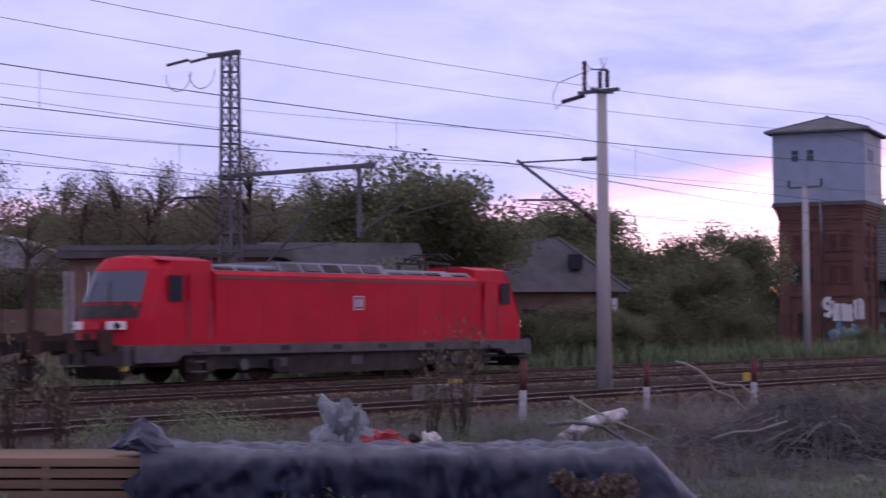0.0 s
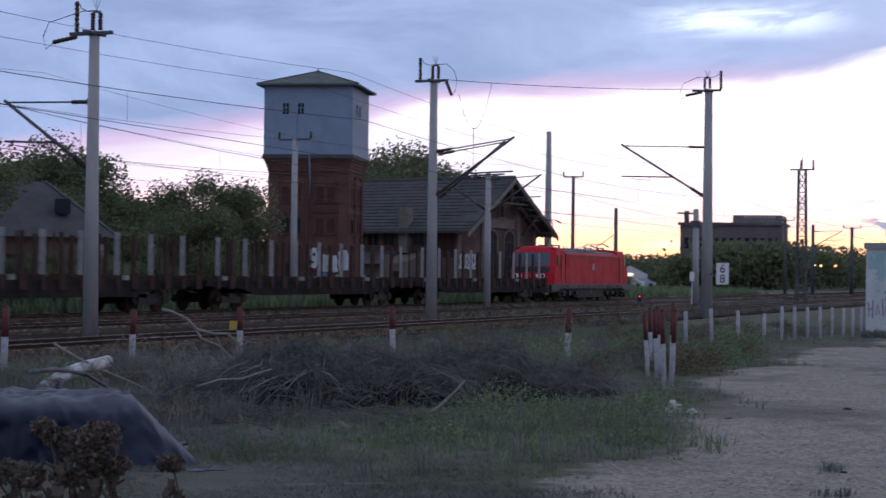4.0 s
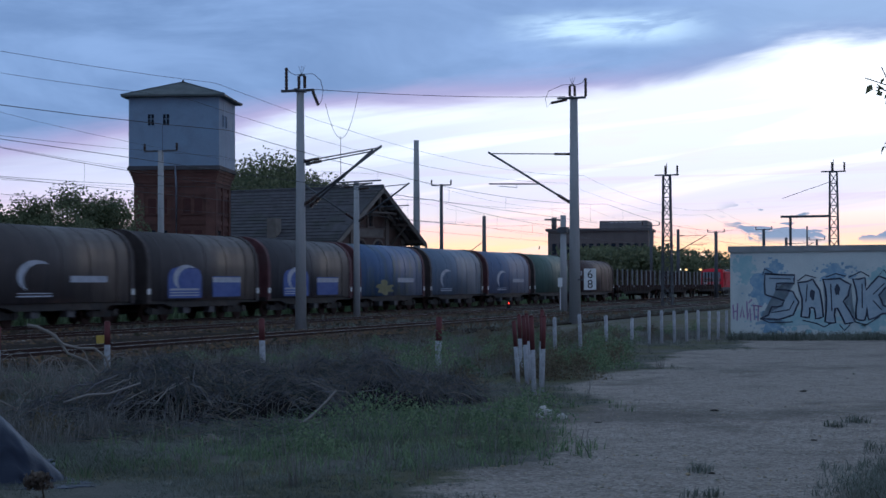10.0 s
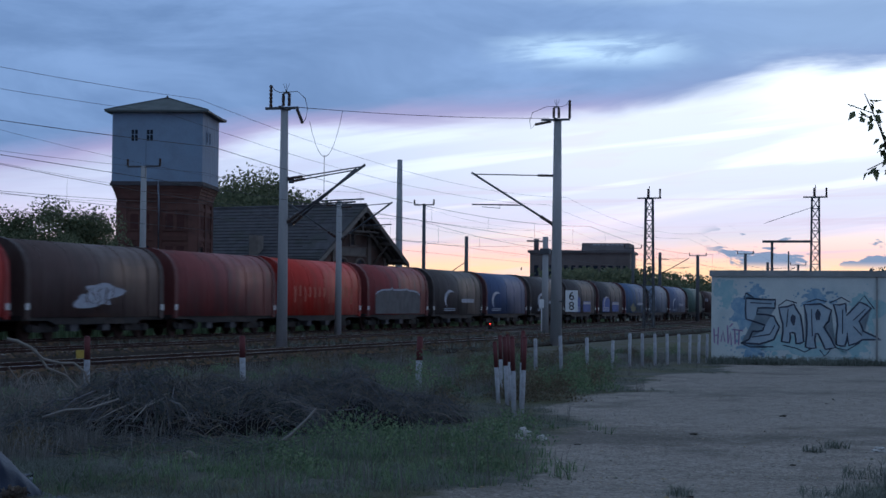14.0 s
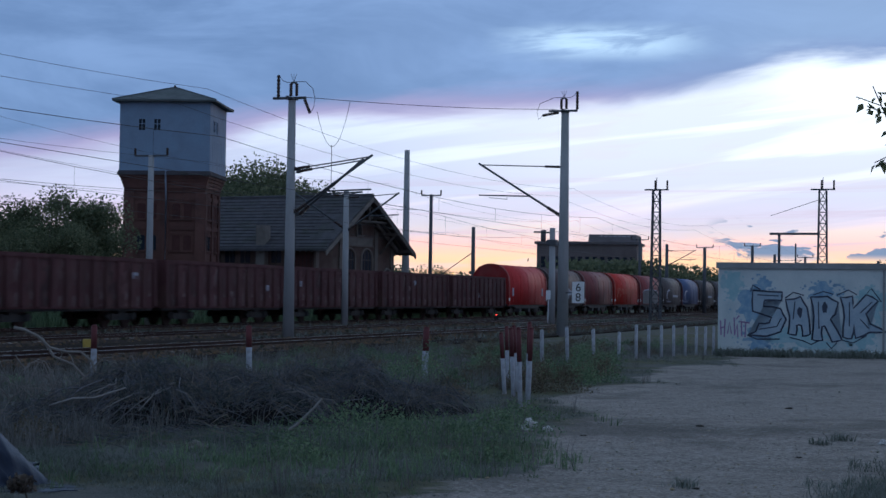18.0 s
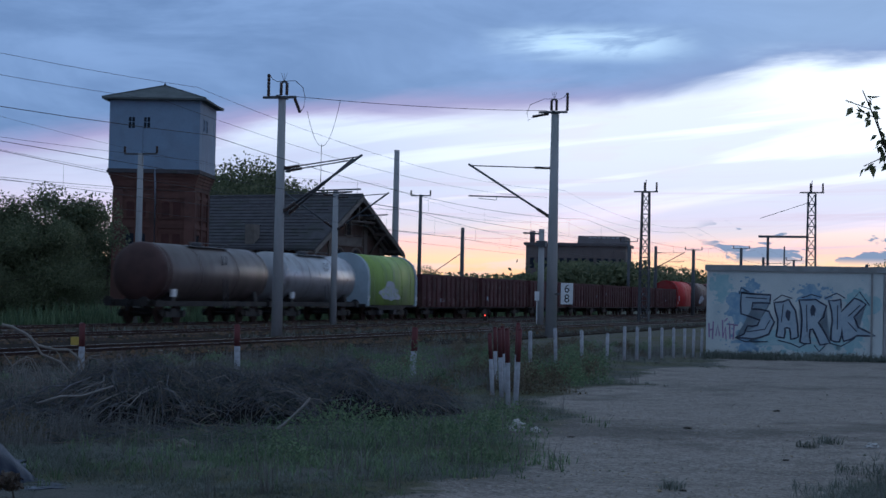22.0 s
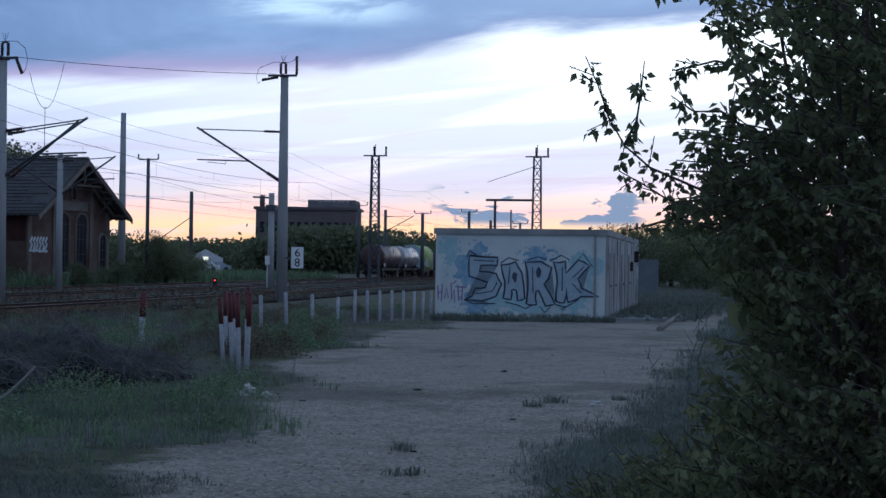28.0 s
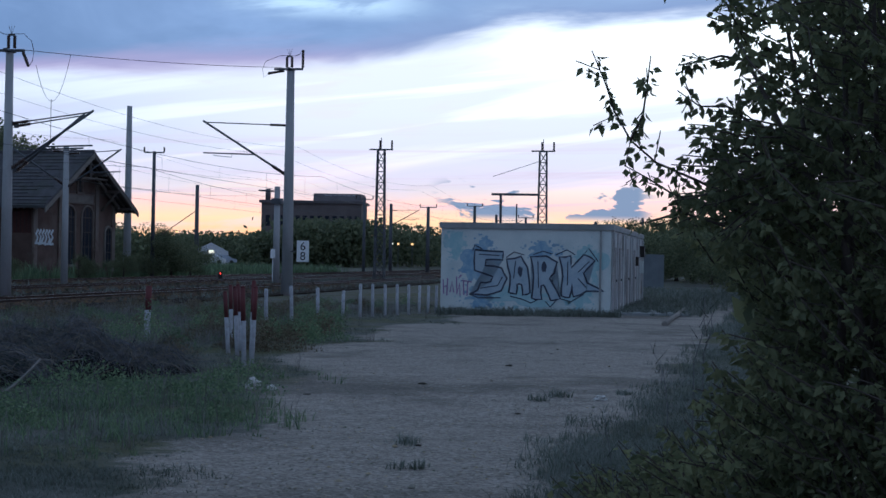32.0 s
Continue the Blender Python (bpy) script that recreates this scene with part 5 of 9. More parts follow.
for i, (hd, d) in enumerate(((0.35, 262.0), (0.75, 264.0), (1.15, 263.0), (1.5, 265.0), (-0.1, 262.0))):
    t = thing("parked_car", pose(*polar(hd, d, 0.25), rz=-hd + (10 if i % 2 else -8)), "pale parked car seen far off", "car", "parked cars")
    bm = bmesh.new()
    prism(bm, ((-2.1, 0.3), (2.1, 0.3), (2.1, 0.8), (1.3, 0.95), (0.7, 1.4), (-1.0, 1.42), (-1.8, 0.95), (-2.1, 0.85)), -0.85, 0.85, Matrix(((0, 1, 0, 0), (1, 0, 0, 0), (0, 0, 1, 0), (0, 0, 0, 1))))
    part("body", bm, WHITE if i % 2 == 0 else STEEL_SHEET, t)
    for x in (-1.3, 1.3):
        bm = bmesh.new()
        rod(bm, (x, -0.88, 0.3), (x, -0.7, 0.3), 0.31, n=12)
        part("wheel", bm, BLACK, t)
for hd, el, d, warm in ((5.3, 0.42, 320.0, 1), (5.75, 0.42, 322.0, 0), (6.05, 0.42, 320.0, 1), (6.15, 0.42, 320.0, 1), (6.7, 0.42, 322.0, 1), (6.95, 0.43, 321.0, 0), (7.15, 0.42, 322.0, 1), (7.6, 0.42, 320.0, 1), (0.05, 0.68, 330.0, 1), (0.7, 0.72, 330.0, 1), (8.9, 0.75, 330.0, 0)):
    t = thing("yard_lamp", pose(*polar(hd, d), rz=0), "far lit yard lamp on a thin post", "lamp", "yard lamps")
    z = 1.65 + d * math.tan(radians(el))
    bm = bmesh.new()
    rod(bm, (0, 0, 0), (0, 0, z), 0.06, n=6)
    part("post", bm, STEEL, t)
    bm = bmesh.new()
    rod(bm, (0, 0, z), (0, 0, z + 0.34), 0.2, n=8)
    part("lamp_head", bm, LAMP_WARM if warm else LAMP_WHITE, t)
t = thing("grey_container", pose(*polar(15.45, 112.0), rz=-17 + 8), "grey container standing beyond the hut", "container")
bm = bmesh.new()
box(bm, -1.3, 0.5, 0, 5, 0, 2.15)
part("body", bm, paint("container_grey", (0.15, 0.17, 0.185), 0.85, scale=1.0, dirt=(0.15, 0.14, 0.13)), t)
# ---- plants ----
def foliage(name, dark, light, thin=0.35):
    mt = bpy.data.materials.new(name)
    mt.use_nodes = True
    n = Nodes(mt.node_tree)
    rnd = n.add("ShaderNodeNewGeometry").outputs["Random Per Island"]
    at = n.add("ShaderNodeTexCoord").outputs["Object"]
    col = n.mix(rnd, dark, light)
    col = n.mix(n.math("MULTIPLY", n.span(n.noise(at, 0.5, 3.0, 0.5), 0.4, 0.65), 0.5), col, tuple(c * 0.55 for c in dark))
    d = n.add("ShaderNodeBsdfPrincipled")
    n.put(d.inputs["Base Color"], col)
    d.inputs["Roughness"].default_value = 0.65
    d.inputs["Specular IOR Level"].default_value = 0.25
    tr = n.add("ShaderNodeBsdfTranslucent")
    n.put(tr.inputs[0], col)
    mx = n.add("ShaderNodeMixShader")
    mx.inputs[0].default_value = thin
    n.put(mx.inputs[1], d.outputs[0])
    n.put(mx.inputs[2], tr.outputs[0])
    n.put(n.add("ShaderNodeOutputMaterial").inputs[0], mx.outputs[0])
    return mt


BARK = paint("bark", (0.075, 0.06, 0.05), 0.95, scale=4.0, stretch=(1, 1, 0.3), bump=0.5)
TWIG = paint("dry_twig", (0.15, 0.15, 0.178), 0.95, other=(0.028, 0.027, 0.032), scale=5.0, island=0.8)
LEAF_FAR = foliage("tree_leaves", (0.10, 0.122, 0.070), (0.235, 0.25, 0.14), 0.5)
LEAF_BIRCH = foliage("birch_leaves", (0.15, 0.135, 0.09), (0.27, 0.235, 0.165), 0.5)
LEAF_BUSH = foliage("bush_leaves", (0.11, 0.13, 0.07), (0.28, 0.295, 0.15), 0.45)
GRASS = foliage("grass_blades", (0.100, 0.120, 0.094), (0.245, 0.26, 0.235), 0.42)
GREEN_WEED = foliage("green_weeds", (0.095, 0.15, 0.085), (0.245, 0.32, 0.175), 0.38)
DRY_LEAF = foliage("withered_leaves", (0.10, 0.085, 0.055), (0.20, 0.165, 0.11), 0.3)
DRY = foliage("dry_stalks", (0.116, 0.112, 0.102), (0.25, 0.24, 0.225), 0.2)


def cards(rng, centres, size, squash=1.0, quad=True):
    """Small leaf-clump cards round given points, each turned at random."""
    n = len(centres)
    a = rng.normal(size=(n, 3))
    a /= np.linalg.norm(a, axis=1)[:, None]
    b = np.cross(a, rng.normal(size=(n, 3)))
    b /= np.linalg.norm(b, axis=1)[:, None]
    s = size * rng.uniform(0.6, 1.35, (n, 1))
    c = np.asarray(centres)
    v = np.empty((n, 4, 3))
    v[:, 0], v[:, 1], v[:, 2], v[:, 3] = c - a * s, c - b * s * 0.55 * squash, c + a * s, c + b * s * 0.6 * squash
    verts = v.reshape(-1, 3)
    idx = np.arange(n)[:, None] * 4
    return verts, np.concatenate([idx + np.array([0, 1, 2]), idx + np.array([0, 2, 3])]) if not quad else idx + np.array([0, 1, 2, 3])


def tree_meshes(seed, height, spread, leaves, size, leaf_mat, airy=0.0, trunk_share=0.3):
    rng = np.random.default_rng(seed)
    bm = bmesh.new()
    top = height * 0.8
    lean = rng.uniform(-0.04, 0.04, 2) * height
    stem = [(lean[0] * f, lean[1] * f, top * f) for f in np.linspace(0, 1, 6)]
    tube(bm, stem, height * 0.022 + 0.05, 7, 0.04)
    tips = []
    for i in range(16):
        f = rng.uniform(trunk_share, 0.98)
        a = rng.uniform(0, 2 * math.pi)
        base = Vector((lean[0] * f, lean[1] * f, top * f))
        reach = spread * (0.35 + 0.75 * math.sin(math.pi * min(1.0, (f - trunk_share) / (1 - trunk_share) * 0.8 + 0.18))) * rng.uniform(0.7, 1.1)
        end = base + Vector((math.cos(a) * reach, math.sin(a) * reach, height * rng.uniform(0.04, 0.2)))
        mid = base.lerp(end, 0.5) + Vector((0, 0, height * 0.03))
        tube(bm, [base, mid, end], height * 0.007 + 0.012, 5, 0.012)
        tips += [(mid, reach * 0.34), (end, reach * 0.40), (base.lerp(end, 0.78), reach * 0.34)]
    tips.append((Vector((lean[0], lean[1], top + height * 0.08)), spread * 0.4))
    trunk = mesh_of("trunk", bm, BARK)
    w = np.array([r for _, r in tips]) ** 1.6
    pick = rng.choice(len(tips), leaves, p=w / w.sum())
    c = np.array([tips[i][0][:] for i in pick])
    r = np.array([tips[i][1] for i in pick])
    g = rng.normal(size=(leaves, 3)) * np.array([0.6, 0.6, 0.45])
    g *= np.minimum(1.0, 1.05 / np.linalg.norm(g, axis=1))[:, None]
    c = c + g * r[:, None] * (1.0 + airy)
    c = c[(c[:, 2] > height * trunk_share * 0.6) & (c[:, 2] < height * 1.05)]
    v, f = cards(rng, c, size)
    return trunk, raw("crown", v, f, leaf_mat)


KINDS = {
    "broad": [tree_meshes(s, 9.0, 3.4, 24000, 0.10, LEAF_FAR) for s in (1, 2, 3)],
    "birch": [tree_meshes(s, 9.0, 2.0, 5200, 0.06, LEAF_BIRCH, 0.35, 0.25) for s in (4, 5)],
    "bush": [tree_meshes(s, 5.0, 2.7, 15000, 0.074, LEAF_FAR, 0.1, 0.06) for s in (6, 7)],
}
LABELS = {"broad": "dark green leafy tree with an uneven crown", "birch": "thin half-bare pale birch tree", "bush": "dense dark green shrub at the edge of the line"}


def plant(kind, which, at, k, turn, wide=1.0):
    t = thing("tree" if kind != "bush" else "shrub", pose(*at, rz=turn), LABELS[kind], "tree" if kind != "bush" else "shrub", "trees and shrubs beyond the line")
    trunk, crown = KINDS[kind][which % len(KINDS[kind])]
    m = Matrix.Diagonal((k * wide, k * wide, k, 1))
    for nm, me in (("trunk", trunk), ("crown", crown)):
        share(nm, me, t, m)


def top_at(head):
    """Elevation of the tree line seen along a heading."""
    keys = ((-38, 3.4), (-35, 3.6), (-31.8, 4.4), (-29.5, 4.3), (-27.3, 5.2), (-25.6, 4.2), (-24.2, 4.8), (-22.4, 5.3), (-20.8, 4.0), (-19.4, 3.3), (-17.2, 4.1), (-15.6, 3.1), (-14.2, 2.5), (-12.8, 3.1), (-11.4, 2.4), (-10, 2.2))
    for (a, x), (b, y) in zip(keys, keys[1:]):
        if a <= head <= b:
            return x + (y - x) * (head - a) / (b - a)
    return 2.5


rnd = random.Random(21)
hd = -39.0
while hd < -9.8:
    d = rnd.uniform(88, 112) if hd < -12.2 else rnd.uniform(126, 138)
    z = 1.65 + d * math.tan(radians(top_at(hd) * rnd.uniform(0.76, 0.95)))
    plant("broad", rnd.randrange(3), polar(hd, d), z / 9.0, rnd.uniform(0, 360), rnd.uniform(0.95, 1.25))
    hd += rnd.uniform(0.75, 1.2)
for hd, el, d in ((-33.4, 5.0, 86), (-31.7, 5.2, 84), (-29.2, 4.7, 86), (-27.4, 6.0, 80), (-26.7, 5.0, 84), (-24.2, 5.9, 82), (-36.2, 5.6, 80), (-32.6, 4.6, 82), (-30.2, 5.3, 84), (-30.9, 5.0, 80), (-28.4, 5.0, 82), (-25.3, 5.2, 80), (-23.4, 5.0, 84), (-34.6, 4.4, 78)):
    plant("birch", rnd.randrange(2), polar(hd, d), (1.65 + d * math.tan(radians(el))) / 9.0, rnd.uniform(0, 360), 1.0)
for hd, el, d, w in ((-22.2, 5.6, 74, 1.15), (-21.6, 4.4, 80, 0.8), (-17.1, 4.3, 98, 1.1), (-12.7, 3.2, 100, 1.2), (-6.4, 4.3, 150, 1.1), (-5.6, 3.8, 152, 1.1), (-7.2, 3.9, 150, 1.1), (-6.0, 4.1, 156, 1.1), (-6.8, 4.1, 157, 1.1)):
    plant("broad", rnd.randrange(3), polar(hd, d), (1.65 + d * math.tan(radians(el))) / 9.0, rnd.uniform(0, 360), w)
hd = -38.0
while hd < -12.3:
    d = rnd.uniform(76, 90) if hd < -14 else rnd.uniform(95, 104)
    if -21.6 < hd < -15.0:
        d = rnd.uniform(94, 100)
    plant("bush", rnd.randrange(2), polar(hd, d), rnd.uniform(0.75, 1.15), rnd.uniform(0, 360), rnd.uniform(1.0, 1.3))
    hd += rnd.uniform(1.2, 2.0)
for hd, d, k in ((-22.8, 66, 0.8), (-14.9, 90, 0.6), (-14.1, 92, 0.8), (-12.6, 96, 0.6), (-11.6, 122, 0.7), (-8.0, 108, 0.3), (-6.9, 112, 0.33), (-5.4, 112, 0.3), (-0.7, 132, 0.75), (-0.1, 136, 0.62), (0.5, 138, 0.5), (-3.0, 119, 0.3), (-1.6, 121, 0.32), (-19.6, 77, 0.5), (-18.9, 78, 0.42), (-18.2, 77, 0.46), (-17.4, 78, 0.5), (-16.7, 79, 0.55), (-15.9, 80, 0.5), (-25.2, 62, 0.5), (-23.9, 63, 0.5)):
    plant("bush", rnd.randrange(2), polar(hd, d), k, rnd.uniform(0, 360), 1.2)
hd = -39.0
while hd < -22.0:
    plant("bush", rnd.randrange(2), polar(hd, rnd.uniform(90, 98)), rnd.uniform(1.25, 1.7), rnd.uniform(0, 360), 1.1)
    hd += rnd.uniform(0.9, 1.4)
# beyond the yard on the right
for hd, d, k in ((13.9, 172, 1.42), (14.5, 168, 1.5), (15.1, 175, 1.45), (15.6, 165, 1.5), (16.1, 160, 1.45), (16.6, 150, 1.5), (17.2, 140, 1.5), (17.8, 128, 1.5), (18.8, 90, 0.9), (20.0, 80, 1.0), (21.4, 72, 1.0)):
    plant("bush", rnd.randrange(2), polar(hd, d), k * 0.75, rnd.uniform(0, 360), 1.2)


def far_woods():
    """The low line of distant trees: one mass of leaf clumps."""
    rng = np.random.default_rng(31)
    pts = []
    for hd in np.arange(-13.0, 20.0, 0.11):
        d = rng.uniform(330, 400) if hd > 2.2 or hd < -1 else rng.uniform(320, 360)
        if 2.6 < hd < 6.2:
            d = rng.uniform(300, 318)
        el = 0.85 + 0.35 * noise.noise((hd * 0.5, 0.0, 0.0)) + 0.35 * noise.noise((hd * 2.3, 5.0, 0.0))
        if 2.6 < hd < 6.2:
            el = (0.75 if hd < 3.7 else 1.2) + 0.25 * noise.noise((hd * 2.0, 1.0, 0.0))
        if hd > 11:
            el += 0.1
        if -1.0 < hd < 2.6:
            el *= 0.62 + 0.5 * max(0.0, noise.noise((hd * 4.0, 2.0, 0.0)))
        top = 1.65 + d * math.tan(radians(el))
        r = rng.uniform(1.6, 3.0)
        c = polar(hd, d)
        n = 420
        g = rng.normal(size=(n, 3)) * np.array([r, r, top * 0.30])
        q = np.array([c.x, c.y, top * 0.55]) + g
        pts.append(q[(q[:, 2] > 0) & (q[:, 2] < top)])
    v, f = cards(rng, np.concatenate(pts), 0.42)
    tagged(new("far_woods", raw("far_woods", v, f, LEAF_FAR)), "distant dark line of trees on the horizon", "trees", kind="stuff")


far_woods()


# ---- the bush beside the standpoint ----
def edge_of(el):
    keys = ((-12, 11.6), (-8, 13.3), (-6, 14.9), (-4, 16.3), (-2, 17.6), (-1, 17.6), (-0.4, 17.4), (1, 17.0), (2, 16.4), (3, 16.7), (5, 16.85), (6.5, 16.95), (8, 16.55), (10, 16.15), (14, 16.85))
    for (a, x), (b, y) in zip(keys, keys[1:]):
        if a <= el <= b:
            return x + (y - x) * (el - a) / (b - a)
    return 18.0


def leaf_blades(rng, centres, dirs, length):
    """Drooping pointed leaves, four facets each."""
    n = len(centres)
    d = dirs / np.linalg.norm(dirs, axis=1)[:, None]
    side = np.cross(d, rng.normal(size=(n, 3)))
    side /= np.linalg.norm(side, axis=1)[:, None]
    up = np.cross(side, d)
    L = length * rng.uniform(0.65, 1.2, (n, 1))
    c = centres
    v = np.empty((n, 6, 3))
    v[:, 0] = c
    v[:, 1] = c + d * L * 0.42 + side * L * 0.27 + up * L * 0.06
    v[:, 2] = c + d * L * 0.42 - side * L * 0.27 + up * L * 0.06
    v[:, 3] = c + d * L * 0.45
    v[:, 4] = c + d * L - up * L * 0.12
    v[:, 5] = c + d * L * 0.12
    i = np.arange(n)[:, None] * 6
    f = np.concatenate([i + np.array([5, 3, 1]), i + np.array([5, 2, 3]), i + np.array([3, 4, 1]), i + np.array([3, 2, 4])])
    return v.reshape(-1, 3), f


def eye_point(hd, el, d):
    a = radians(hd)
    return Vector((d * math.sin(a), d * math.cos(a), EYE[2] + d * math.tan(radians(el))))


def near_bush():
    rng = np.random.default_rng(8)
    t = thing("leafy_bush", pose(0, 0, 0), "tall dark leafy bush with drooping leaves at the yard's edge", "bush")
    wood = bmesh.new()
    cen, dirs = [], []

    def twig(pts, r0, per, droop=0.75):
        tube(wood, pts, r0, 5, 0.003)
        for a, b in zip(pts, pts[1:]):
            for _ in range(per):
                p = Vector(a).lerp(Vector(b), rng.uniform(0, 1))
                q = Vector(rng.normal(size=3))
                q.z = q.z * 0.4 - droop
                cen.append(np.array(p + q.normalized() * 0.012))
                dirs.append(np.array(q))
    root = [eye_point(21, -9.5, 9.6), eye_point(23.5, -9.5, 9.0), eye_point(26, -10, 9.4)]
    for rt in root:
        for k in range(4):
            top = eye_point(rng.uniform(17.5, 28), rng.uniform(6, 14), rng.uniform(8.4, 10.2))
            mid = rt.lerp(top, 0.5) + Vector(rng.normal(size=3) * 0.15)
            tube(wood, [rt, mid, top], 0.03, 6, 0.008)
    # the body of the bush
    made = 0
    while made < 1520:
        el = rng.uniform(-11.0, 13.5)
        hd = rng.uniform(11.0, 27.0)
        e = edge_of(el)
        depth = hd - e
        if depth < 0 or (depth < 1.6 and rng.uniform() > 0.35 + depth * 0.4):
            continue
        if el > 3 and depth < 4 and rng.uniform() > 0.36 + 0.18 * depth:
            continue
        d = rng.uniform(8.0, 10.4)
        p = eye_point(hd, el, d)
        if p.z < 0.08:
            continue
        back = eye_point(hd + rng.uniform(0.6, 2.4), el - rng.uniform(0.3, 2.0), d + rng.uniform(-0.2, 0.5))
        if back.z < 0.05:
            back.z = 0.05
        twig([back, back.lerp(p, 0.55) + Vector(rng.normal(size=3) * 0.03), p], 0.005, 14)
        made += 1
    # sprays that stand out against the sky
    for path, per in (
        (((18.5, 1.8), (16.6, 2.7), (15.4, 3.2), (14.6, 3.9), (14.1, 4.8), (13.75, 5.8), (13.32, 6.75)), 9),
        (((14.6, 3.9), (14.9, 4.7), (15.05, 5.6), (15.2, 6.6)), 6),
        (((18.0, 1.7), (16.8, 1.9), (15.9, 2.2), (15.1, 2.7), (14.4, 3.1)), 9),
        (((18.5, 4.4), (17.6, 5.0), (16.8, 5.0), (16.0, 5.5)), 8),
        (((18.5, 6.4), (17.4, 6.6), (16.6, 6.4), (16.1, 6.3)), 8),
        (((18.8, 7.6), (17.5, 8.6), (16.7, 9.2), (15.9, 8.6)), 9),
        (((18.5, 9.0), (17.2, 10.2), (16.2, 10.6), (15.6, 10.2)), 9),
        (((17.9, 1.1), (17.0, 1.4), (16.3, 1.6), (15.8, 1.9)), 8),
        (((19.0, 3.0), (18.0, 3.6), (17.2, 3.6), (16.6, 3.9)), 8),
    ):
        d0 = rng.uniform(8.6, 9.4)
        pts = [eye_point(h + rng.uniform(-0.05, 0.05), e, d0 + 0.05 * i) for i, (h, e) in enumerate(path)]
        twig(pts, 0.008, per, 0.95)
        for a, b in zip(pts[:-1], pts[1:]):
            for _ in range(2):
                s = a.lerp(b, rng.uniform(0, 1))
                twig([s, s + Vector(rng.normal(size=3) * 0.05) + Vector((rng.uniform(-0.12, 0.06), 0, rng.uniform(-0.04, 0.12)))], 0.003, 5, 0.95)
    for _ in range(60):
        el = rng.uniform(0.2, 4.8)
        hd = 19.4 + rng.uniform(-0.6, 1.0)
        reach = rng.uniform(1.0, 2.2) if el < 1.7 else rng.uniform(1.6, 3.4) + (1.2 if el < 3.2 and rng.uniform() > 0.6 else 0.0)
        d0 = rng.uniform(8.4, 10.2)
        pts = [eye_point(hd - reach * s, el + 0.5 * math.sin(2.4 * s + el) - 0.5 * s * s, d0 - 0.1 * s) for s in (0, 0.3, 0.55, 0.8, 1.0)]
        twig(pts, 0.006, 9, 0.9)
    # low outer growth trailing onto the yard
    for _ in range(760):
        hd = rng.uniform(10.4, 17.5)
        d = rng.uniform(8.6, 13.5)
        p = polar(hd, d)
        if (hd - 10.4) / 5.5 < rng.uniform(0, 0.9) or d > 14.5 - 0.9 * (17.5 - hd):
            continue
        tip = p + Vector((rng.uniform(-0.3, 0.15), rng.uniform(-0.2, 0.2), rng.uniform(0.08, 0.42)))
        twig([p, p.lerp(tip, 0.6) + Vector((0.03, 0, 0.03)), tip], 0.004, 7, 0.35)
    part("limb_work", wood, BARK, t)
    v, f = leaf_blades(rng, np.array(cen), np.array(dirs), 0.064)
    ob = new("foliage", raw("foliage", v, f, LEAF_BUSH))
    ob.parent = t
    tagged(ob, kind="stuff")
    # darker growth behind, closing the view to the right
    rng2 = np.random.default_rng(9)
    pts = []
    for _ in range(15000):
        hd, el = rng2.uniform(17.6, 40.0), rng2.uniform(-11, 15)
        if hd < 20.6 + 1.6 * noise.noise((el * 0.5, 3.0, 0.0)) - (2.2 if el < 2.5 else 1.0 if el < 5 else 0.0):
            continue
        if el > 1.5 and hd < 30 and rng2.uniform() < 0.55:
            continue
        pts.append(eye_point(hd, el, rng2.uniform(10.4, 12.5))[:])
    pts = np.array(pts)
    pts = pts[pts[:, 2] > 0.05]
    v, f = cards(rng2, pts, 0.11)
    back = new("inner_foliage", raw("inner_foliage", v, f, LEAF_BUSH))
    tagged(back, kind="stuff")
    back.parent = t
    # dry bare stems in front
    for hd, el0, el1, lean in ((16.7, -3.2, -1.0, 0.3), (15.9, -4.6, -2.6, -0.6), (17.0, -2.9, -1.2, 0.2), (14.2, -6.4, -5.0, -0.3)):
        bm = bmesh.new()
        a, b = eye_point(hd, el0, 10.5), eye_point(hd + lean, el1, 10.6)
        a.z = 0.0 if el0 < -6 else a.z
        a2 = Vector((a.x, a.y, 0.0))
        tube(bm, [a2, a, a.lerp(b, 0.5) + Vector((0.03, 0, 0)), b], 0.0035, 5, 0.0015)
        for k in range(5):
            s = a.lerp(b, 0.2 + 0.16 * k)
            tube(bm, [s, s + Vector((rng.uniform(-0.08, 0.08), 0, 0.08))], 0.002, 4, 0.001)
        part("bare_stem", bm, TWIG, t)


near_bush()


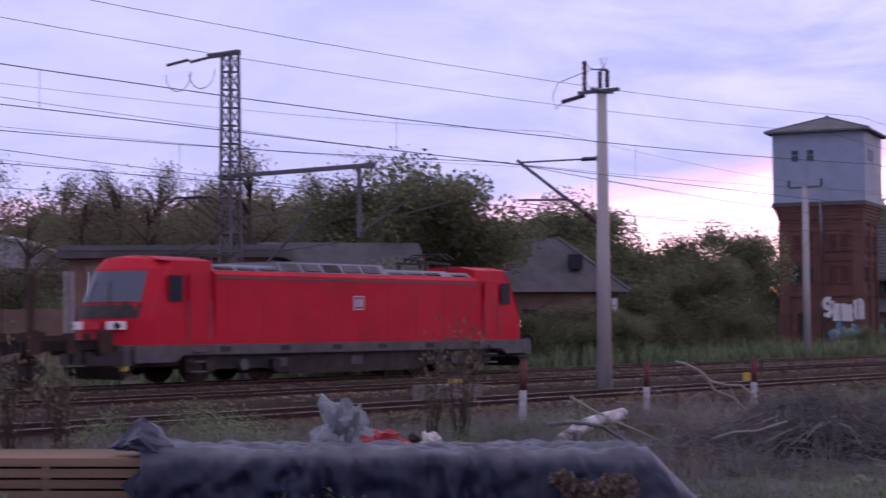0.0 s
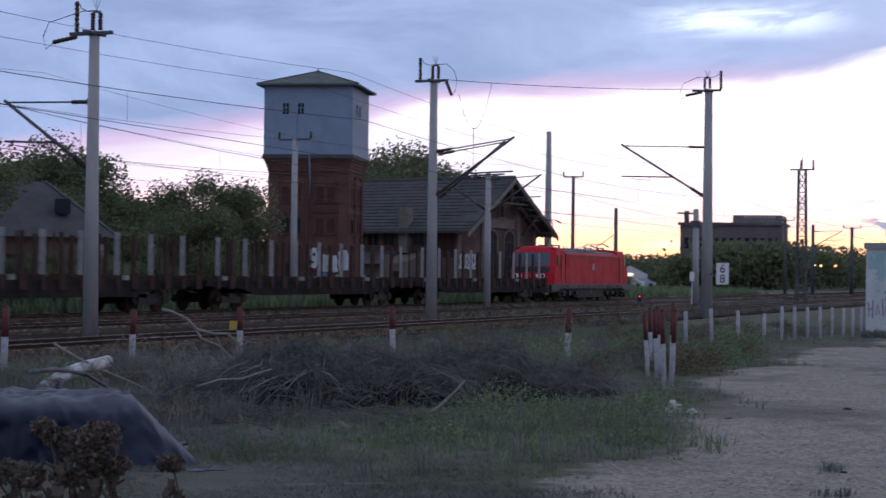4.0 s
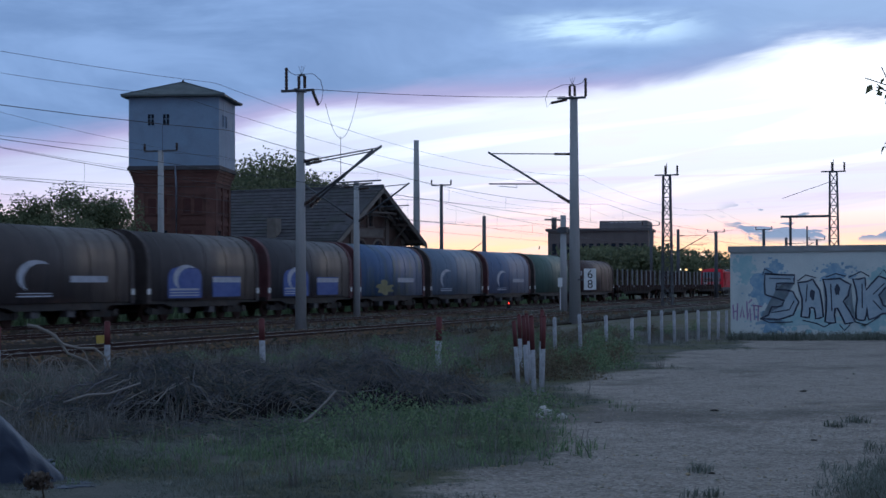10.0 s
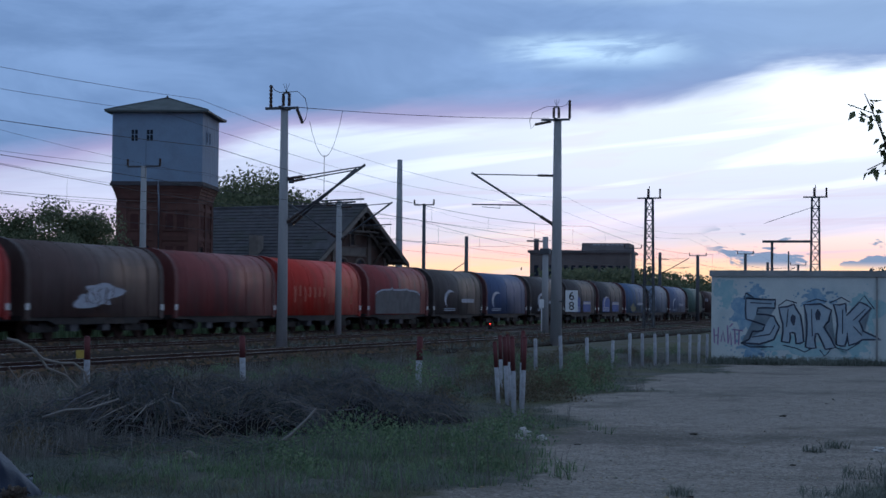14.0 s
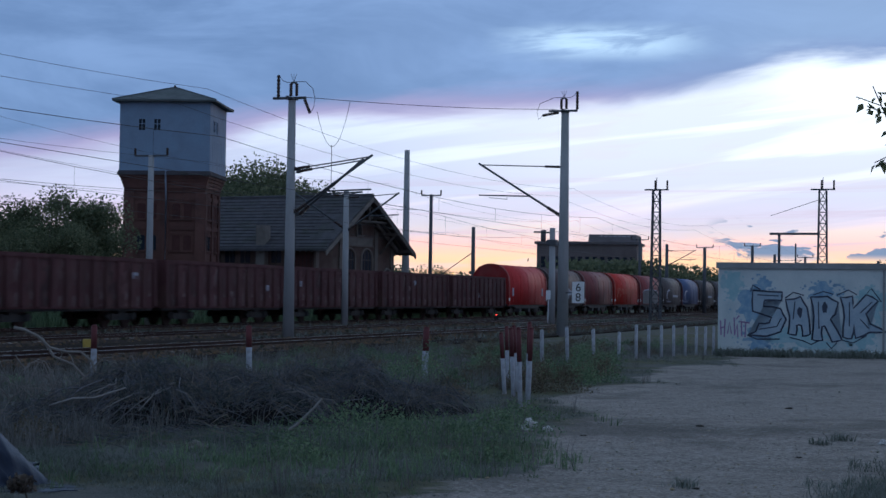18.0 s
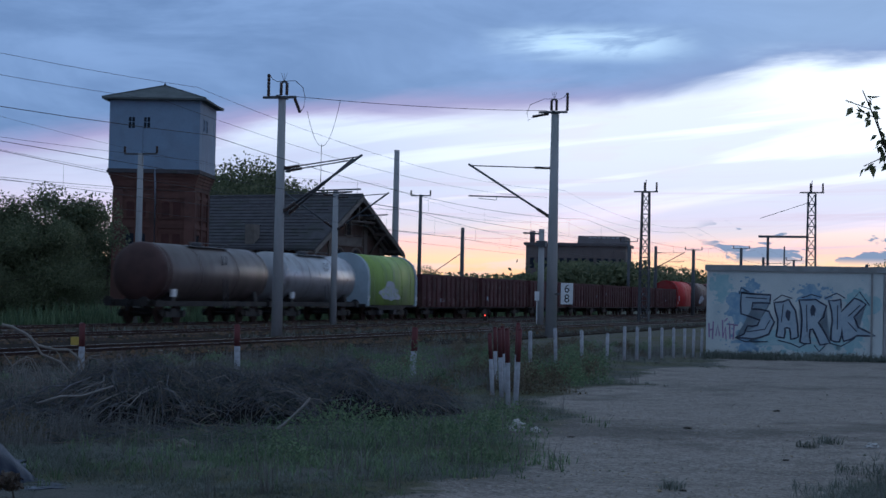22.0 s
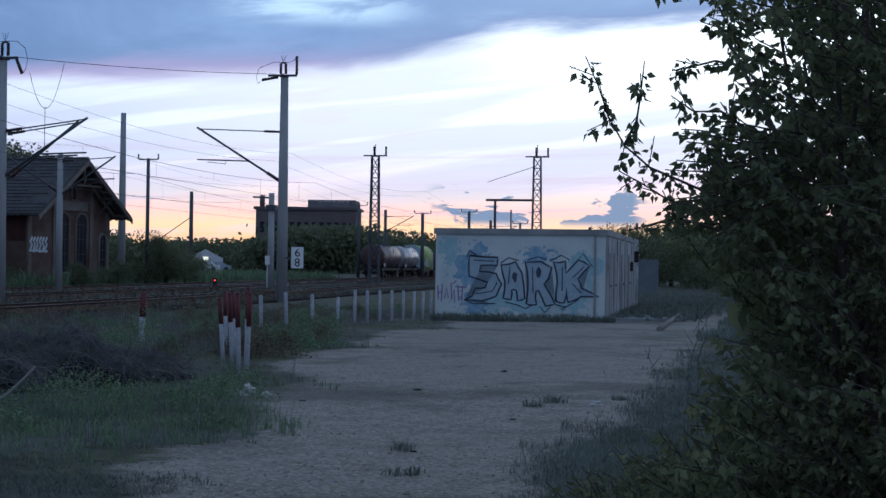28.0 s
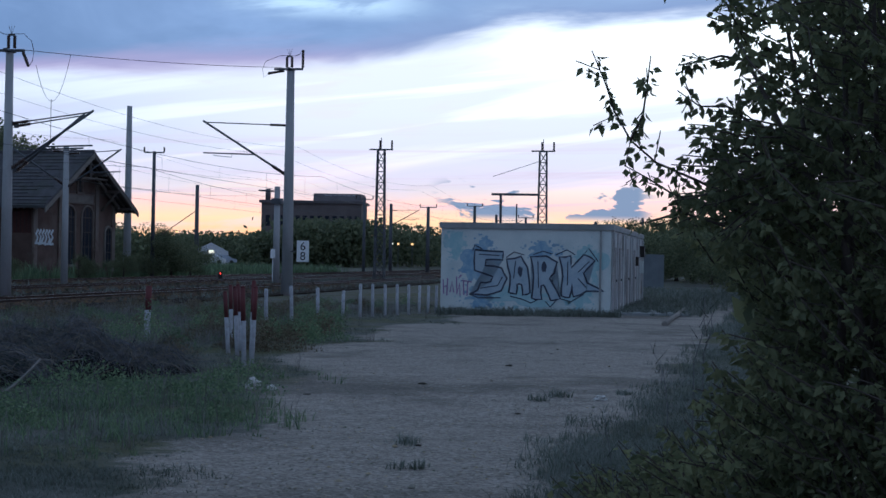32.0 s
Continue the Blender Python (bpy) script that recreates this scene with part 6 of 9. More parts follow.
# ---- grass and weeds ----
def blades(rng, pts, height, width, lean, per):
    """Grass blades in tufts: pts are (x, y, z, scale)."""
    n = len(pts)
    p = np.repeat(np.asarray(pts), per, axis=0)
    m = n * per
    base = p[:, :3] + np.c_[rng.normal(size=(m, 2)) * 0.05 * p[:, 3:4], np.zeros(m)]
    a = rng.uniform(0, 2 * np.pi, m)
    h = height * p[:, 3] * rng.uniform(0.45, 1.2, m)
    out = np.c_[np.cos(a), np.sin(a)] * (lean * h * rng.uniform(0.2, 1.2, m))[:, None]
    sd = np.c_[-np.sin(a), np.cos(a)] * (width * rng.uniform(0.6, 1.3, m))[:, None]
    v = np.empty((m, 5, 3))
    v[:, 0] = base + np.c_[sd, np.zeros(m)]
    v[:, 1] = base - np.c_[sd, np.zeros(m)]
    v[:, 2] = base + np.c_[out * 0.35 + sd * 0.8, h * 0.6]
    v[:, 3] = base + np.c_[out * 0.35 - sd * 0.8, h * 0.6]
    v[:, 4] = base + np.c_[out, h]
    i = np.arange(m)[:, None] * 5
    return v.reshape(-1, 3), [tuple(r) for r in i + np.array([0, 1, 3, 2])] + [tuple(r) for r in i + np.array([2, 3, 4])]


def scatter(rng, n, h0, h1, d0, d1, keep):
    out = []
    while len(out) < n:
        hd = rng.uniform(h0, h1)
        d = d0 * (d1 / d0) ** rng.uniform() if d0 > 0 else rng.uniform(d0, d1)
        x, y = d * math.sin(radians(hd)), d * math.cos(radians(hd))
        k = keep(x, y)
        if k > 0 and rng.uniform() < k:
            out.append((x, y, lie(x, y) - 0.02, 1.0))
    return out


def off_line(x, y):
    return -x * SL + y * CL


def grassy(x, y):
    g = (1.0 - gravel_share(x, y)) ** 1.5
    if -6.4 < x < -4.0 + 4.2 * (y - 20) / 5 and abs((y - 22.4) - 0.21 * (x + 3.1)) < 1.2:
        g *= 0.15
    o = off_line(x, y)
    if o > 20.0:
        return 0.0
    if x < -3.7 and y < 15.0 + 0.25 * (x + 3.0):
        g *= 0.6
    clump = 0.35 + 0.9 * max(0.0, 0.5 + noise.noise((x * 0.35, y * 0.35, 7.0)))
    return g * clump


def sow():
    rng = np.random.default_rng(14)
    pts = scatter(rng, 26000, -38, 12, 11.0, 62.0, grassy)
    pts = [(x, y, z, (0.4 + 1.0 * max(0, 0.5 + noise.noise((x * 0.5, y * 0.5, 1.0)))) * (0.55 + 0.45 * min(1.0, max(0.0, off_line(x, y) - 3.0) / 8.0))) for x, y, z, k in pts]
    v, f = blades(rng, pts, 0.085, 0.0036, 1.3, 12)
    tagged(new("grass", raw("grass", v, f, GRASS)), "rough uneven dull green grass beside the yard", "grass", kind="stuff")
    pts = scatter(rng, 4600, -38, 9, 14.0, 58.0, lambda x, y: (1 - gravel_share(x, y)) * (0.02 + (0.9 if 9 < off_line(x, y) < 19.5 else 0.0) * max(0.0, 0.4 + noise.noise((x * 0.4, y * 0.4, 9.0)))) if off_line(x, y) < 19.6 and not (x < -2.6 and y < 17.5) else 0.0)
    pts = [(x, y, z, rng.uniform(0.5, 1.15)) for x, y, z, k in pts]
    v, f = blades(rng, pts, 0.36, 0.004, 0.5, 10)
    tagged(new("dry_weeds", raw("dry_weeds", v, f, DRY)), "tall dry straw-coloured weeds along the track side", "weeds", kind="stuff")

    def lush(x, y):
        a = math.exp(-(((x - 0.4) / 2.6) ** 2 + ((y - 20.5) / 3.0) ** 2)) + math.exp(-(((x + 0.9) / 2.0) ** 2 + ((y - 17.5) / 1.8) ** 2)) + 0.7 * math.exp(-(((x + 0.6) / 1.4) ** 2 + ((y - 33.5) / 3.0) ** 2))
        a += 0.5 * math.exp(-(((x - 2.4) / 1.2) ** 2 + ((y - 39) / 4.0) ** 2)) + 0.6 * math.exp(-(((x + 12) / 3.0) ** 2 + ((y - 24) / 3.0) ** 2))
        return a * (1 - gravel_share(x, y))
    pts = scatter(rng, 900, -33, 8, 13.0, 48.0, lush)
    pts = [(x, y, z, rng.uniform(0.6, 1.3)) for x, y, z, k in pts]
    v, f = blades(rng, pts, 0.15, 0.005, 1.1, 11)
    tagged(new("green_weeds", raw("green_weeds", v, f, GREEN_WEED)), "lush green weeds round the brushwood heap", "weeds", kind="stuff")
    # leafy weed clumps: small leaves heaped up round short stems
    heaps = [(-1.5, 17.4, 0.55, 0.26), (-1.0, 20.7, 1.0, 0.42), (-0.2, 20.2, 0.8, 0.34), (0.5, 21.2, 0.8, 0.30), (0.9, 23.5, 0.6, 0.3), (-0.45, 33.2, 0.7, 0.75), (-1.0, 33.8, 0.5, 0.55),
             (-7.4, 24.2, 0.7, 0.55), (-8.1, 24.9, 0.5, 0.4), (-12.2, 23.0, 0.9, 0.65), (-13.2, 23.6, 0.9, 0.75), (-14.0, 22.5, 0.8, 0.6), (-5.2, 26.3, 0.9, 0.4), (2.4, 38.5, 0.7, 0.4), (-1.9, 19.3, 0.5, 0.2), (0.3, 17.9, 0.6, 0.18)]
    for _ in range(70):
        x = rng.uniform(-0.6, 2.4)
        y = rng.uniform(29.0, 46.0)
        x += 0.085 * (y - 25.0)
        if gravel_share(x, y) < 0.45:
            heaps.append((x, y, rng.uniform(0.2, 0.5), rng.uniform(0.2, 0.62)))
    for _ in range(170):
        s, o = rng.uniform(-6, 62), rng.uniform(9.5, 19.0)
        q = W(s, o)
        if gravel_share(q.x, q.y) < 0.3 and not (-6 < q.x < 0 and 20 < q.y < 25):
            heaps.append((q.x, q.y, rng.uniform(0.25, 0.8), rng.uniform(0.12, 0.42)))
    for mat, name, label, pickn in ((GREEN_WEED, "leafy_weeds", "leafy olive-green weed clumps beside the track", 0), (DRY_LEAF, "withered_weeds", "withered brown weed clumps beside the track", 1)):
        c = []
        for i, (x, y, r, h) in enumerate(heaps):
            if (i >= 16 and i % 2 != pickn) or (i < 16 and pickn):
                continue
            n = int(1300 * r * (0.5 + h) + 100)
            g = rng.normal(size=(n, 3)) * np.array([0.42 * r, 0.42 * r, 0.0])
            fall = np.exp(-(g[:, 0] ** 2 + g[:, 1] ** 2) / (0.5 * r * r))
            g[:, 2] = rng.uniform(0.0, 1.0, n) ** 0.7 * h * (0.25 + 0.75 * fall) * rng.uniform(0.6, 1.15, n)
            c.append(g + np.array([x, y, lie(x, y)]))
        v, f = cards(rng, np.concatenate(c), 0.021)
        tagged(new(name, raw(name, v, f, mat)), label, "weeds", kind="stuff")
    pts = scatter(rng, 5200, 10.5, 21, 9.4, 36.0, lambda x, y: (1 - gravel_share(x, y)) * (0.4 + max(0.0, noise.noise((x * 0.8, y * 0.8, 2.0)))))
    pts = [(x, y, z, rng.uniform(0.5, 1.2)) for x, y, z, k in pts]
    v, f = blades(rng, pts, 0.13, 0.004, 1.2, 12)
    tagged(new("verge_grass", raw("verge_grass", v, f, GRASS)), "dry brown-green grass under the leafy bush", "grass", kind="stuff")
    # beyond the line, at the foot of the buildings
    pts = []
    while len(pts) < 5200:
        s, o = rng.uniform(20, 200), rng.uniform(40.0, 56.0)
        q = W(s, o)
        pts.append((q.x, q.y, -0.14, rng.uniform(0.5, 1.5)))
    v, f = blades(rng, pts, 0.75, 0.03, 0.5, 8)
    tagged(new("far_weeds", raw("far_weeds", v, f, GREEN_WEED)), "waist-high weeds beyond the far track", "weeds", kind="stuff")
    pts = []
    while len(pts) < 1500:
        s, o = rng.uniform(60, 160), rng.choice([20.0, 26.3, 33.2]) + rng.normal() * 0.5
        q = W(s, o)
        pts.append((q.x, q.y, -0.1, rng.uniform(0.3, 1.0)))
    v, f = blades(rng, pts, 0.3, 0.012, 0.6, 7)
    tagged(new("track_weeds", raw("track_weeds", v, f, GRASS)), "sparse weeds growing between the railway tracks", "weeds", kind="stuff")
    pts = scatter(rng, 5200, 9.5, 22, 40.0, 110.0, lambda x, y: (1 - gravel_share(x, y)) * 0.8)
    pts += [(*polar(rng.uniform(8.4, 14.3), rng.uniform(52.5, 55.2)).xy, -0.02, rng.uniform(0.4, 1.1)) for _ in range(420)]
    v, f = blades(rng, pts, 0.24, 0.009, 0.9, 12)
    tagged(new("hut_grass", raw("hut_grass", v, f, GRASS)), "rough grass round the foot of the hut", "grass", kind="stuff")


sow()


def pebbles():
    """Loose stones on the gravel, joined."""
    rng = np.random.default_rng(90)
    PEB = paint("loose_stone", (0.29, 0.26, 0.225), 0.9, scale=6.0, island=0.5)
    octa = np.array([(1, 0, 0), (0, 1, 0), (-1, 0, 0), (0, -1, 0), (0, 0, 0.7), (0, 0, -0.4)])
    tri = np.array([(0, 1, 4), (1, 2, 4), (2, 3, 4), (3, 0, 4), (1, 0, 5), (2, 1, 5), (3, 2, 5), (0, 3, 5)])
    vs, fs = [], []
    k = 0
    while k < 2600:
        hd, d = rng.uniform(-6, 17), 11.0 * (48 / 11.0) ** rng.uniform()
        x, y = d * math.sin(radians(hd)), d * math.cos(radians(hd))
        if gravel_share(x, y) < rng.uniform(0.2, 0.9):
            continue
        r = rng.uniform(0.006, 0.018) * (1 + (rng.uniform() > 0.97) * 1.2)
        a = rng.uniform(0, 6.28)
        c, s = math.cos(a), math.sin(a)
        o = octa * np.array([r * rng.uniform(0.8, 1.4), r * rng.uniform(0.7, 1.1), r * rng.uniform(0.5, 0.9)])
        o = np.c_[o[:, 0] * c - o[:, 1] * s, o[:, 0] * s + o[:, 1] * c, o[:, 2]] + np.array([x, y, lie(x, y) + r * 0.15])
        vs.append(o)
        fs.append(tri + 6 * k)
        k += 1
    tagged(new("loose_stones", raw("loose_stones", np.concatenate(vs), np.concatenate(fs), PEB)), "loose grey stones scattered over the gravel yard", "stones", kind="stuff")


pebbles()


def ballast_stones():
    """Loose broken stones lying on the nearer track beds, joined."""
    rng = np.random.default_rng(51)
    mat = paint("ballast_stone", (0.115, 0.085, 0.07), 0.95, spec=0.1, other=(0.05, 0.04, 0.035), scale=5.0, island=0.7)
    octa = np.array([(1, 0, 0), (0, 1, 0), (-1, 0, 0), (0, -1, 0), (0, 0, 0.8), (0, 0, -0.5)])
    tri = np.array([(0, 1, 4), (1, 2, 4), (2, 3, 4), (3, 0, 4), (1, 0, 5), (2, 1, 5), (3, 2, 5), (0, 3, 5)])
    n = 26000
    s = 20.0 + 85.0 * rng.uniform(size=n) ** 1.4
    base = np.array(TRACKS)[rng.choice(3, n, p=(0.55, 0.25, 0.2))]
    off = rng.uniform(-2.3, 2.3, n)
    z = RAIL_Z - 0.25 + np.interp(np.abs(off), (0, 1.4, 1.75, 2.3), (0.10, 0.135, 0.15, 0.07))
    r = rng.uniform(0.03, 0.075, n) * (1.0 + s / 120.0)
    o = base + off
    x, y = s * CL - o * SL, s * SL + o * CL
    a = rng.uniform(0, 6.28, n)
    shape = octa[None] * (r[:, None, None] * rng.uniform(0.6, 1.3, (n, 1, 3)))
    c, q = np.cos(a)[:, None], np.sin(a)[:, None]
    v = np.stack([shape[:, :, 0] * c - shape[:, :, 1] * q, shape[:, :, 0] * q + shape[:, :, 1] * c, shape[:, :, 2]], axis=2) + np.stack([x, y, z], axis=1)[:, None, :]
    f = (tri[None] + 6 * np.arange(n)[:, None, None]).reshape(-1, 3)
    tagged(new("ballast_stones", raw("ballast_stones", v.reshape(-1, 3), f, mat)), "loose brown broken stones between the rails", "ballast", kind="stuff")


ballast_stones()
# ---- marker posts ----
POST_RED = paint("faded_red_paint", (0.115, 0.028, 0.030), 0.75, other=(0.085, 0.025, 0.026), scale=5.0, dirt=(0.12, 0.06, 0.06), vary=0.2)
POST_WHITE = paint("flaking_white_paint", (0.42, 0.43, 0.46), 0.85, other=(0.26, 0.26, 0.28), scale=7.0, amount=0.8, dirt=(0.16, 0.15, 0.15), dirt_scale=5.0, dirt_amount=0.7, vary=0.2)


def post(x, y, h, r, red=0.42, tilt=0.0, way=0.0, label="red and white painted concrete marker post"):
    t = thing("marker_post", pose(x, y, lie(x, y)) @ pose(0, 0, 0, tilt * math.sin(radians(way)), tilt * math.cos(radians(way)), 0), label, "post", "marker posts")
    split = h * (1 - red)
    bm = bmesh.new()
    rod(bm, (0, 0, -0.15), (0, 0, split), r, r * 0.98, 10)
    part("white_shaft", bm, POST_WHITE, t)
    if red > 0:
        bm = bmesh.new()
        rod(bm, (0, 0, split), (0, 0, h - 0.03), r * 1.01, r, 10)
        rod(bm, (0, 0, h - 0.03), (0, 0, h), r, r * 0.6, 10)
        part("red_top", bm, POST_RED, t)
    else:
        bm = bmesh.new()
        rod(bm, (0, 0, split), (0, 0, split + 0.02), r * 0.98, r * 0.6, 10)
        part("cap", bm, POST_WHITE, t)


for x, y, h in ((-9.5, 28.0, 1.12), (-8.6, 32.6, 1.04), (-7.1, 35.3, 1.04), (-4.1, 36.2, 1.0), (-0.5, 34.5, 1.04)):
    post(x, y, h, 0.062, 0.45, 1.5, x * 40)
for x, y, h, r, tilt, way in ((1.03, 26.0, 1.2, 0.036, 2, 170), (1.16, 26.5, 1.2, 0.036, 2, 20), (1.05, 29.4, 1.15, 0.038, 3, 190), (1.14, 30.6, 1.15, 0.036, 3, 175), (0.92, 30.0, 1.05, 0.036, 4, 185), (1.27, 29.2, 1.25, 0.036, 1, 10), (1.08, 33.4, 1.1, 0.036, 2, 185)):
    post(x, y, h, r, 0.42, tilt, way)
for x, y, h, tilt in ((2.08, 40.4, 0.88, 1), (2.78, 42.2, 0.9, 2), (3.42, 42.4, 0.85, 3), (4.4, 46.5, 0.72, 1)):
    post(x, y, h, 0.044, 0.0, tilt, x * 70, "short white painted concrete post")
for x, y, h in ((5.03, 48.2, 0.90), (5.45, 48.9, 0.90), (5.92, 49.9, 0.88), (6.40, 51.0, 0.88), (6.89, 52.2, 0.88), (7.36, 53.3, 0.86), (7.73, 54.0, 0.85), (8.08, 54.7, 0.85)):
    post(x, y, h, 0.044, 0.0, 0.8, x * 90, "short white painted concrete post")


# ---- brushwood heap ----
MOUNDS = ((-3.75, 21.9, 1.05, 1.05, 0.64), (-2.75, 22.7, 1.2, 1.0, 0.54), (-1.5, 23.7, 1.25, 0.95, 0.62), (-0.45, 25.0, 0.9, 0.8, 0.30), (-4.7, 21.5, 0.8, 0.8, 0.24))
PALE = paint("barkless_branch", (0.25, 0.23, 0.215), 0.85, scale=5.0)
# near-black: the shade in the heap's hollows is put into this colour
HEAP_SHADE = paint("heap_hollow_shade", (0.016, 0.014, 0.015), 1.0, scale=7.0, spec=0.1, bump=0.8, coarse=0.06)


def mound(x, y):
    best = 0.0
    for cx, cy, rx, ry, h in MOUNDS:
        k = 1 - ((x - cx) / rx) ** 2 - ((y - cy) / ry) ** 2
        if k > 0:
            best = max(best, h * k ** 0.6)
    return best * (0.95 + 0.45 * noise.noise((x * 2.1, y * 1.7, 3.0)) + 0.2 * noise.noise((x * 6.0, y * 5.0, 1.0)))


def twig_sheaf(P, r):
    """Thin bent twigs of four points each, three-sided."""
    P, r = np.asarray(P), np.asarray(r)
    n = len(P)
    ring = np.array(((0, 0, 1.0), (0.8, 0.35, -0.5), (-0.8, -0.35, -0.5)))
    taper = np.array((1.0, 0.85, 0.65, 0.35))
    v = P[:, :, None, :] + (r[:, None, None, None] * taper[None, :, None, None]) * ring[None, None]
    f = []
    for s in range(3):
        for j in range(3):
            k = (j + 1) % 3
            f.append((s * 3 + j, s * 3 + k, s * 3 + 3 + k, s * 3 + 3 + j))
    f = (np.arange(n)[:, None, None] * 12 + np.array(f)[None]).reshape(-1, 4)
    return v.reshape(-1, 3), f


def brush_heap():
    rng = np.random.default_rng(3)
    t = thing("brushwood_heap", pose(0, 0, 0), "heap of cut grey brushwood and thin branches", "brushwood")
    # sheet under the twigs, black to paint the shade between them
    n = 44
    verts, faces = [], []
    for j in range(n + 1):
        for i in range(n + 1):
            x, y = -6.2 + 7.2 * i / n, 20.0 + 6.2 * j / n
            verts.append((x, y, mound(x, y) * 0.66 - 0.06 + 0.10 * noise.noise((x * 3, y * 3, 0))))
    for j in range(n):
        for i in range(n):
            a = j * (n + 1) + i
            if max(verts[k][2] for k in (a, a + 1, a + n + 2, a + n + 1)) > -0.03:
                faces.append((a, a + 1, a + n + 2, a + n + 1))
    core = new("core", raw("core", verts, faces, HEAP_SHADE))
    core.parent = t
    core["label"] = "near-black sheet in the heap, painted shade between twigs"
    P, R = [], []
    while len(P) < 4600:
        x, y = rng.uniform(-6.1, 0.8), rng.uniform(20.2, 26.0)
        if mound(x, y) < 0.05 + rng.uniform(0, 0.3):
            continue
        a0 = rng.uniform(-3.14, 3.14)
        L0 = rng.uniform(0.4, 1.0)
        lift0 = rng.uniform(0.9, 1.12)
        bow = rng.normal() * 0.6
        for _ in range(24):
            a = a0 + rng.normal() * 0.22
            L = L0 * rng.uniform(0.5, 1.1)
            b = np.array([x, y]) + rng.normal(size=2) * 0.13
            up = lift0 * rng.uniform(0.86, 1.05)
            arch_z = rng.uniform(-0.08, 0.2)
            pts = []
            for s in (0.0, 0.33, 0.66, 1.0):
                w = a + bow * (s - 0.5)
                q = b + np.array([math.cos(w), math.sin(w)]) * L * (s - 0.35)
                pts.append((q[0], q[1], max(0.015, mound(q[0], q[1]) * up + arch_z * math.sin(math.pi * s) + rng.normal() * 0.012)))
            P.append(pts)
            R.append(rng.uniform(0.002, 0.0055))
    # ends that stand up out of the heap
    while len(P) < 6300:
        x, y = rng.uniform(-6.0, 0.6), rng.uniform(20.4, 25.8)
        z = mound(x, y)
        if z < 0.15:
            continue
        d = rng.normal(size=3) * np.array([0.8, 0.5, 0.35]) + np.array([0, 0, 0.45])
        d = d / np.linalg.norm(d) * rng.uniform(0.2, 0.5)
        P.append([tuple(np.array([x, y, z * 0.8]) + d * s + rng.normal(size=3) * 0.015) for s in (0, 0.33, 0.66, 1.0)])
        R.append(rng.uniform(0.003, 0.006))
    # fallen brush in front and to the side
    while len(P) < 8000:
        x, y = rng.uniform(-7.2, -1.8), rng.uniform(18.6, 22.0)
        if x > -3.6 and rng.uniform() > 0.35:
            continue
        a = rng.uniform(0, 6.28)
        L = rng.uniform(0.15, 0.6)
        z0, z1 = rng.uniform(0.0, 0.08), rng.uniform(0.0, 0.22)
        P.append([(x + math.cos(a + 0.3 * s) * L * s, y + math.sin(a + 0.3 * s) * L * s, z0 + (z1 - z0) * s) for s in (0, 0.33, 0.66, 1.0)])
        R.append(rng.uniform(0.0025, 0.006))
    v, f = twig_sheaf(P, R)
    tw = new("twig_tangle", raw("twig_tangle", v, f, TWIG))
    tw.parent = t
    tagged(tw, "tangled thin grey twigs", kind="stuff")
    Q, S = [], []
    while len(Q) < 420:
        x, y = rng.uniform(-5.6, 0.4), rng.uniform(20.5, 25.6)
        z = mound(x, y)
        if z < 0.1:
            continue
        a = rng.uniform(0, 6.28)
        L, b = rng.uniform(0.3, 0.8), rng.normal() * 0.5
        Q.append([(x + math.cos(a + b * s) * L * s, y + math.sin(a + b * s) * L * s, max(0.02, z * (1.02 - 0.5 * s) + 0.1 * math.sin(3.14 * s) + rng.normal() * 0.02)) for s in (0, 0.33, 0.66, 1.0)])
        S.append(rng.uniform(0.005, 0.010))
    v, f = twig_sheaf(Q, S)
    tw = new("pale_twig_tangle", raw("pale_twig_tangle", v, f, paint("pale_twig", (0.17, 0.165, 0.18), 0.95, scale=6.0, island=0.5)))
    tw.parent = t
    tagged(tw, "paler barkless twigs lying over the heap", kind="stuff")
    # paler cut ends fanning out at the front
    for k in range(26):
        a = radians(rng.uniform(190, 285))
        c = Vector((-3.7 + rng.normal() * 0.25, 21.6 + rng.normal() * 0.2, 0.52 + rng.normal() * 0.06))
        L = rng.uniform(0.6, 1.25)
        e = c + Vector((math.cos(a) * L, math.sin(a) * L * 0.8, 0))
        e.z = rng.uniform(0.03, 0.3)
        m = c.lerp(e, 0.5) + Vector((rng.normal() * 0.05, 0, rng.uniform(0.0, 0.1)))
        b = bmesh.new()
        tube(b, [c, m, e], rng.uniform(0.007, 0.014), 5, 0.005)
        part("branch", b, PALE if k % 3 == 0 else TWIG, t)
    for pts, r in (([(-4.72, 20.9, 0.28), (-4.45, 20.95, 0.37), (-4.2, 21.0, 0.38), (-3.85, 21.1, 0.5)], 0.017), ([(-1.9, 20.6, 0.04), (-1.78, 20.7, 0.12), (-1.66, 20.75, 0.24), (-1.60, 20.8, 0.30), (-1.5, 20.85, 0.42)], 0.02)):
        b = bmesh.new()
        tube(b, pts, r, 7, r * 0.65)
        part("pale_branch", b, PALE, t)


brush_heap()
BIRCH = paint("birch_bark", (0.62, 0.62, 0.62), 0.8, other=(0.03, 0.028, 0.028), scale=5.0, amount=1.0, stretch=(1, 1, 1), bump=0.2)


def log(name, pts, r, mat, label, r_end=None):
    bm = bmesh.new()
    tube(bm, pts, r, 9, r_end or r * 0.85)
    return sole(name, bm, mat, pose(0, 0, 0), label, "branch" if r < 0.07 else "log")


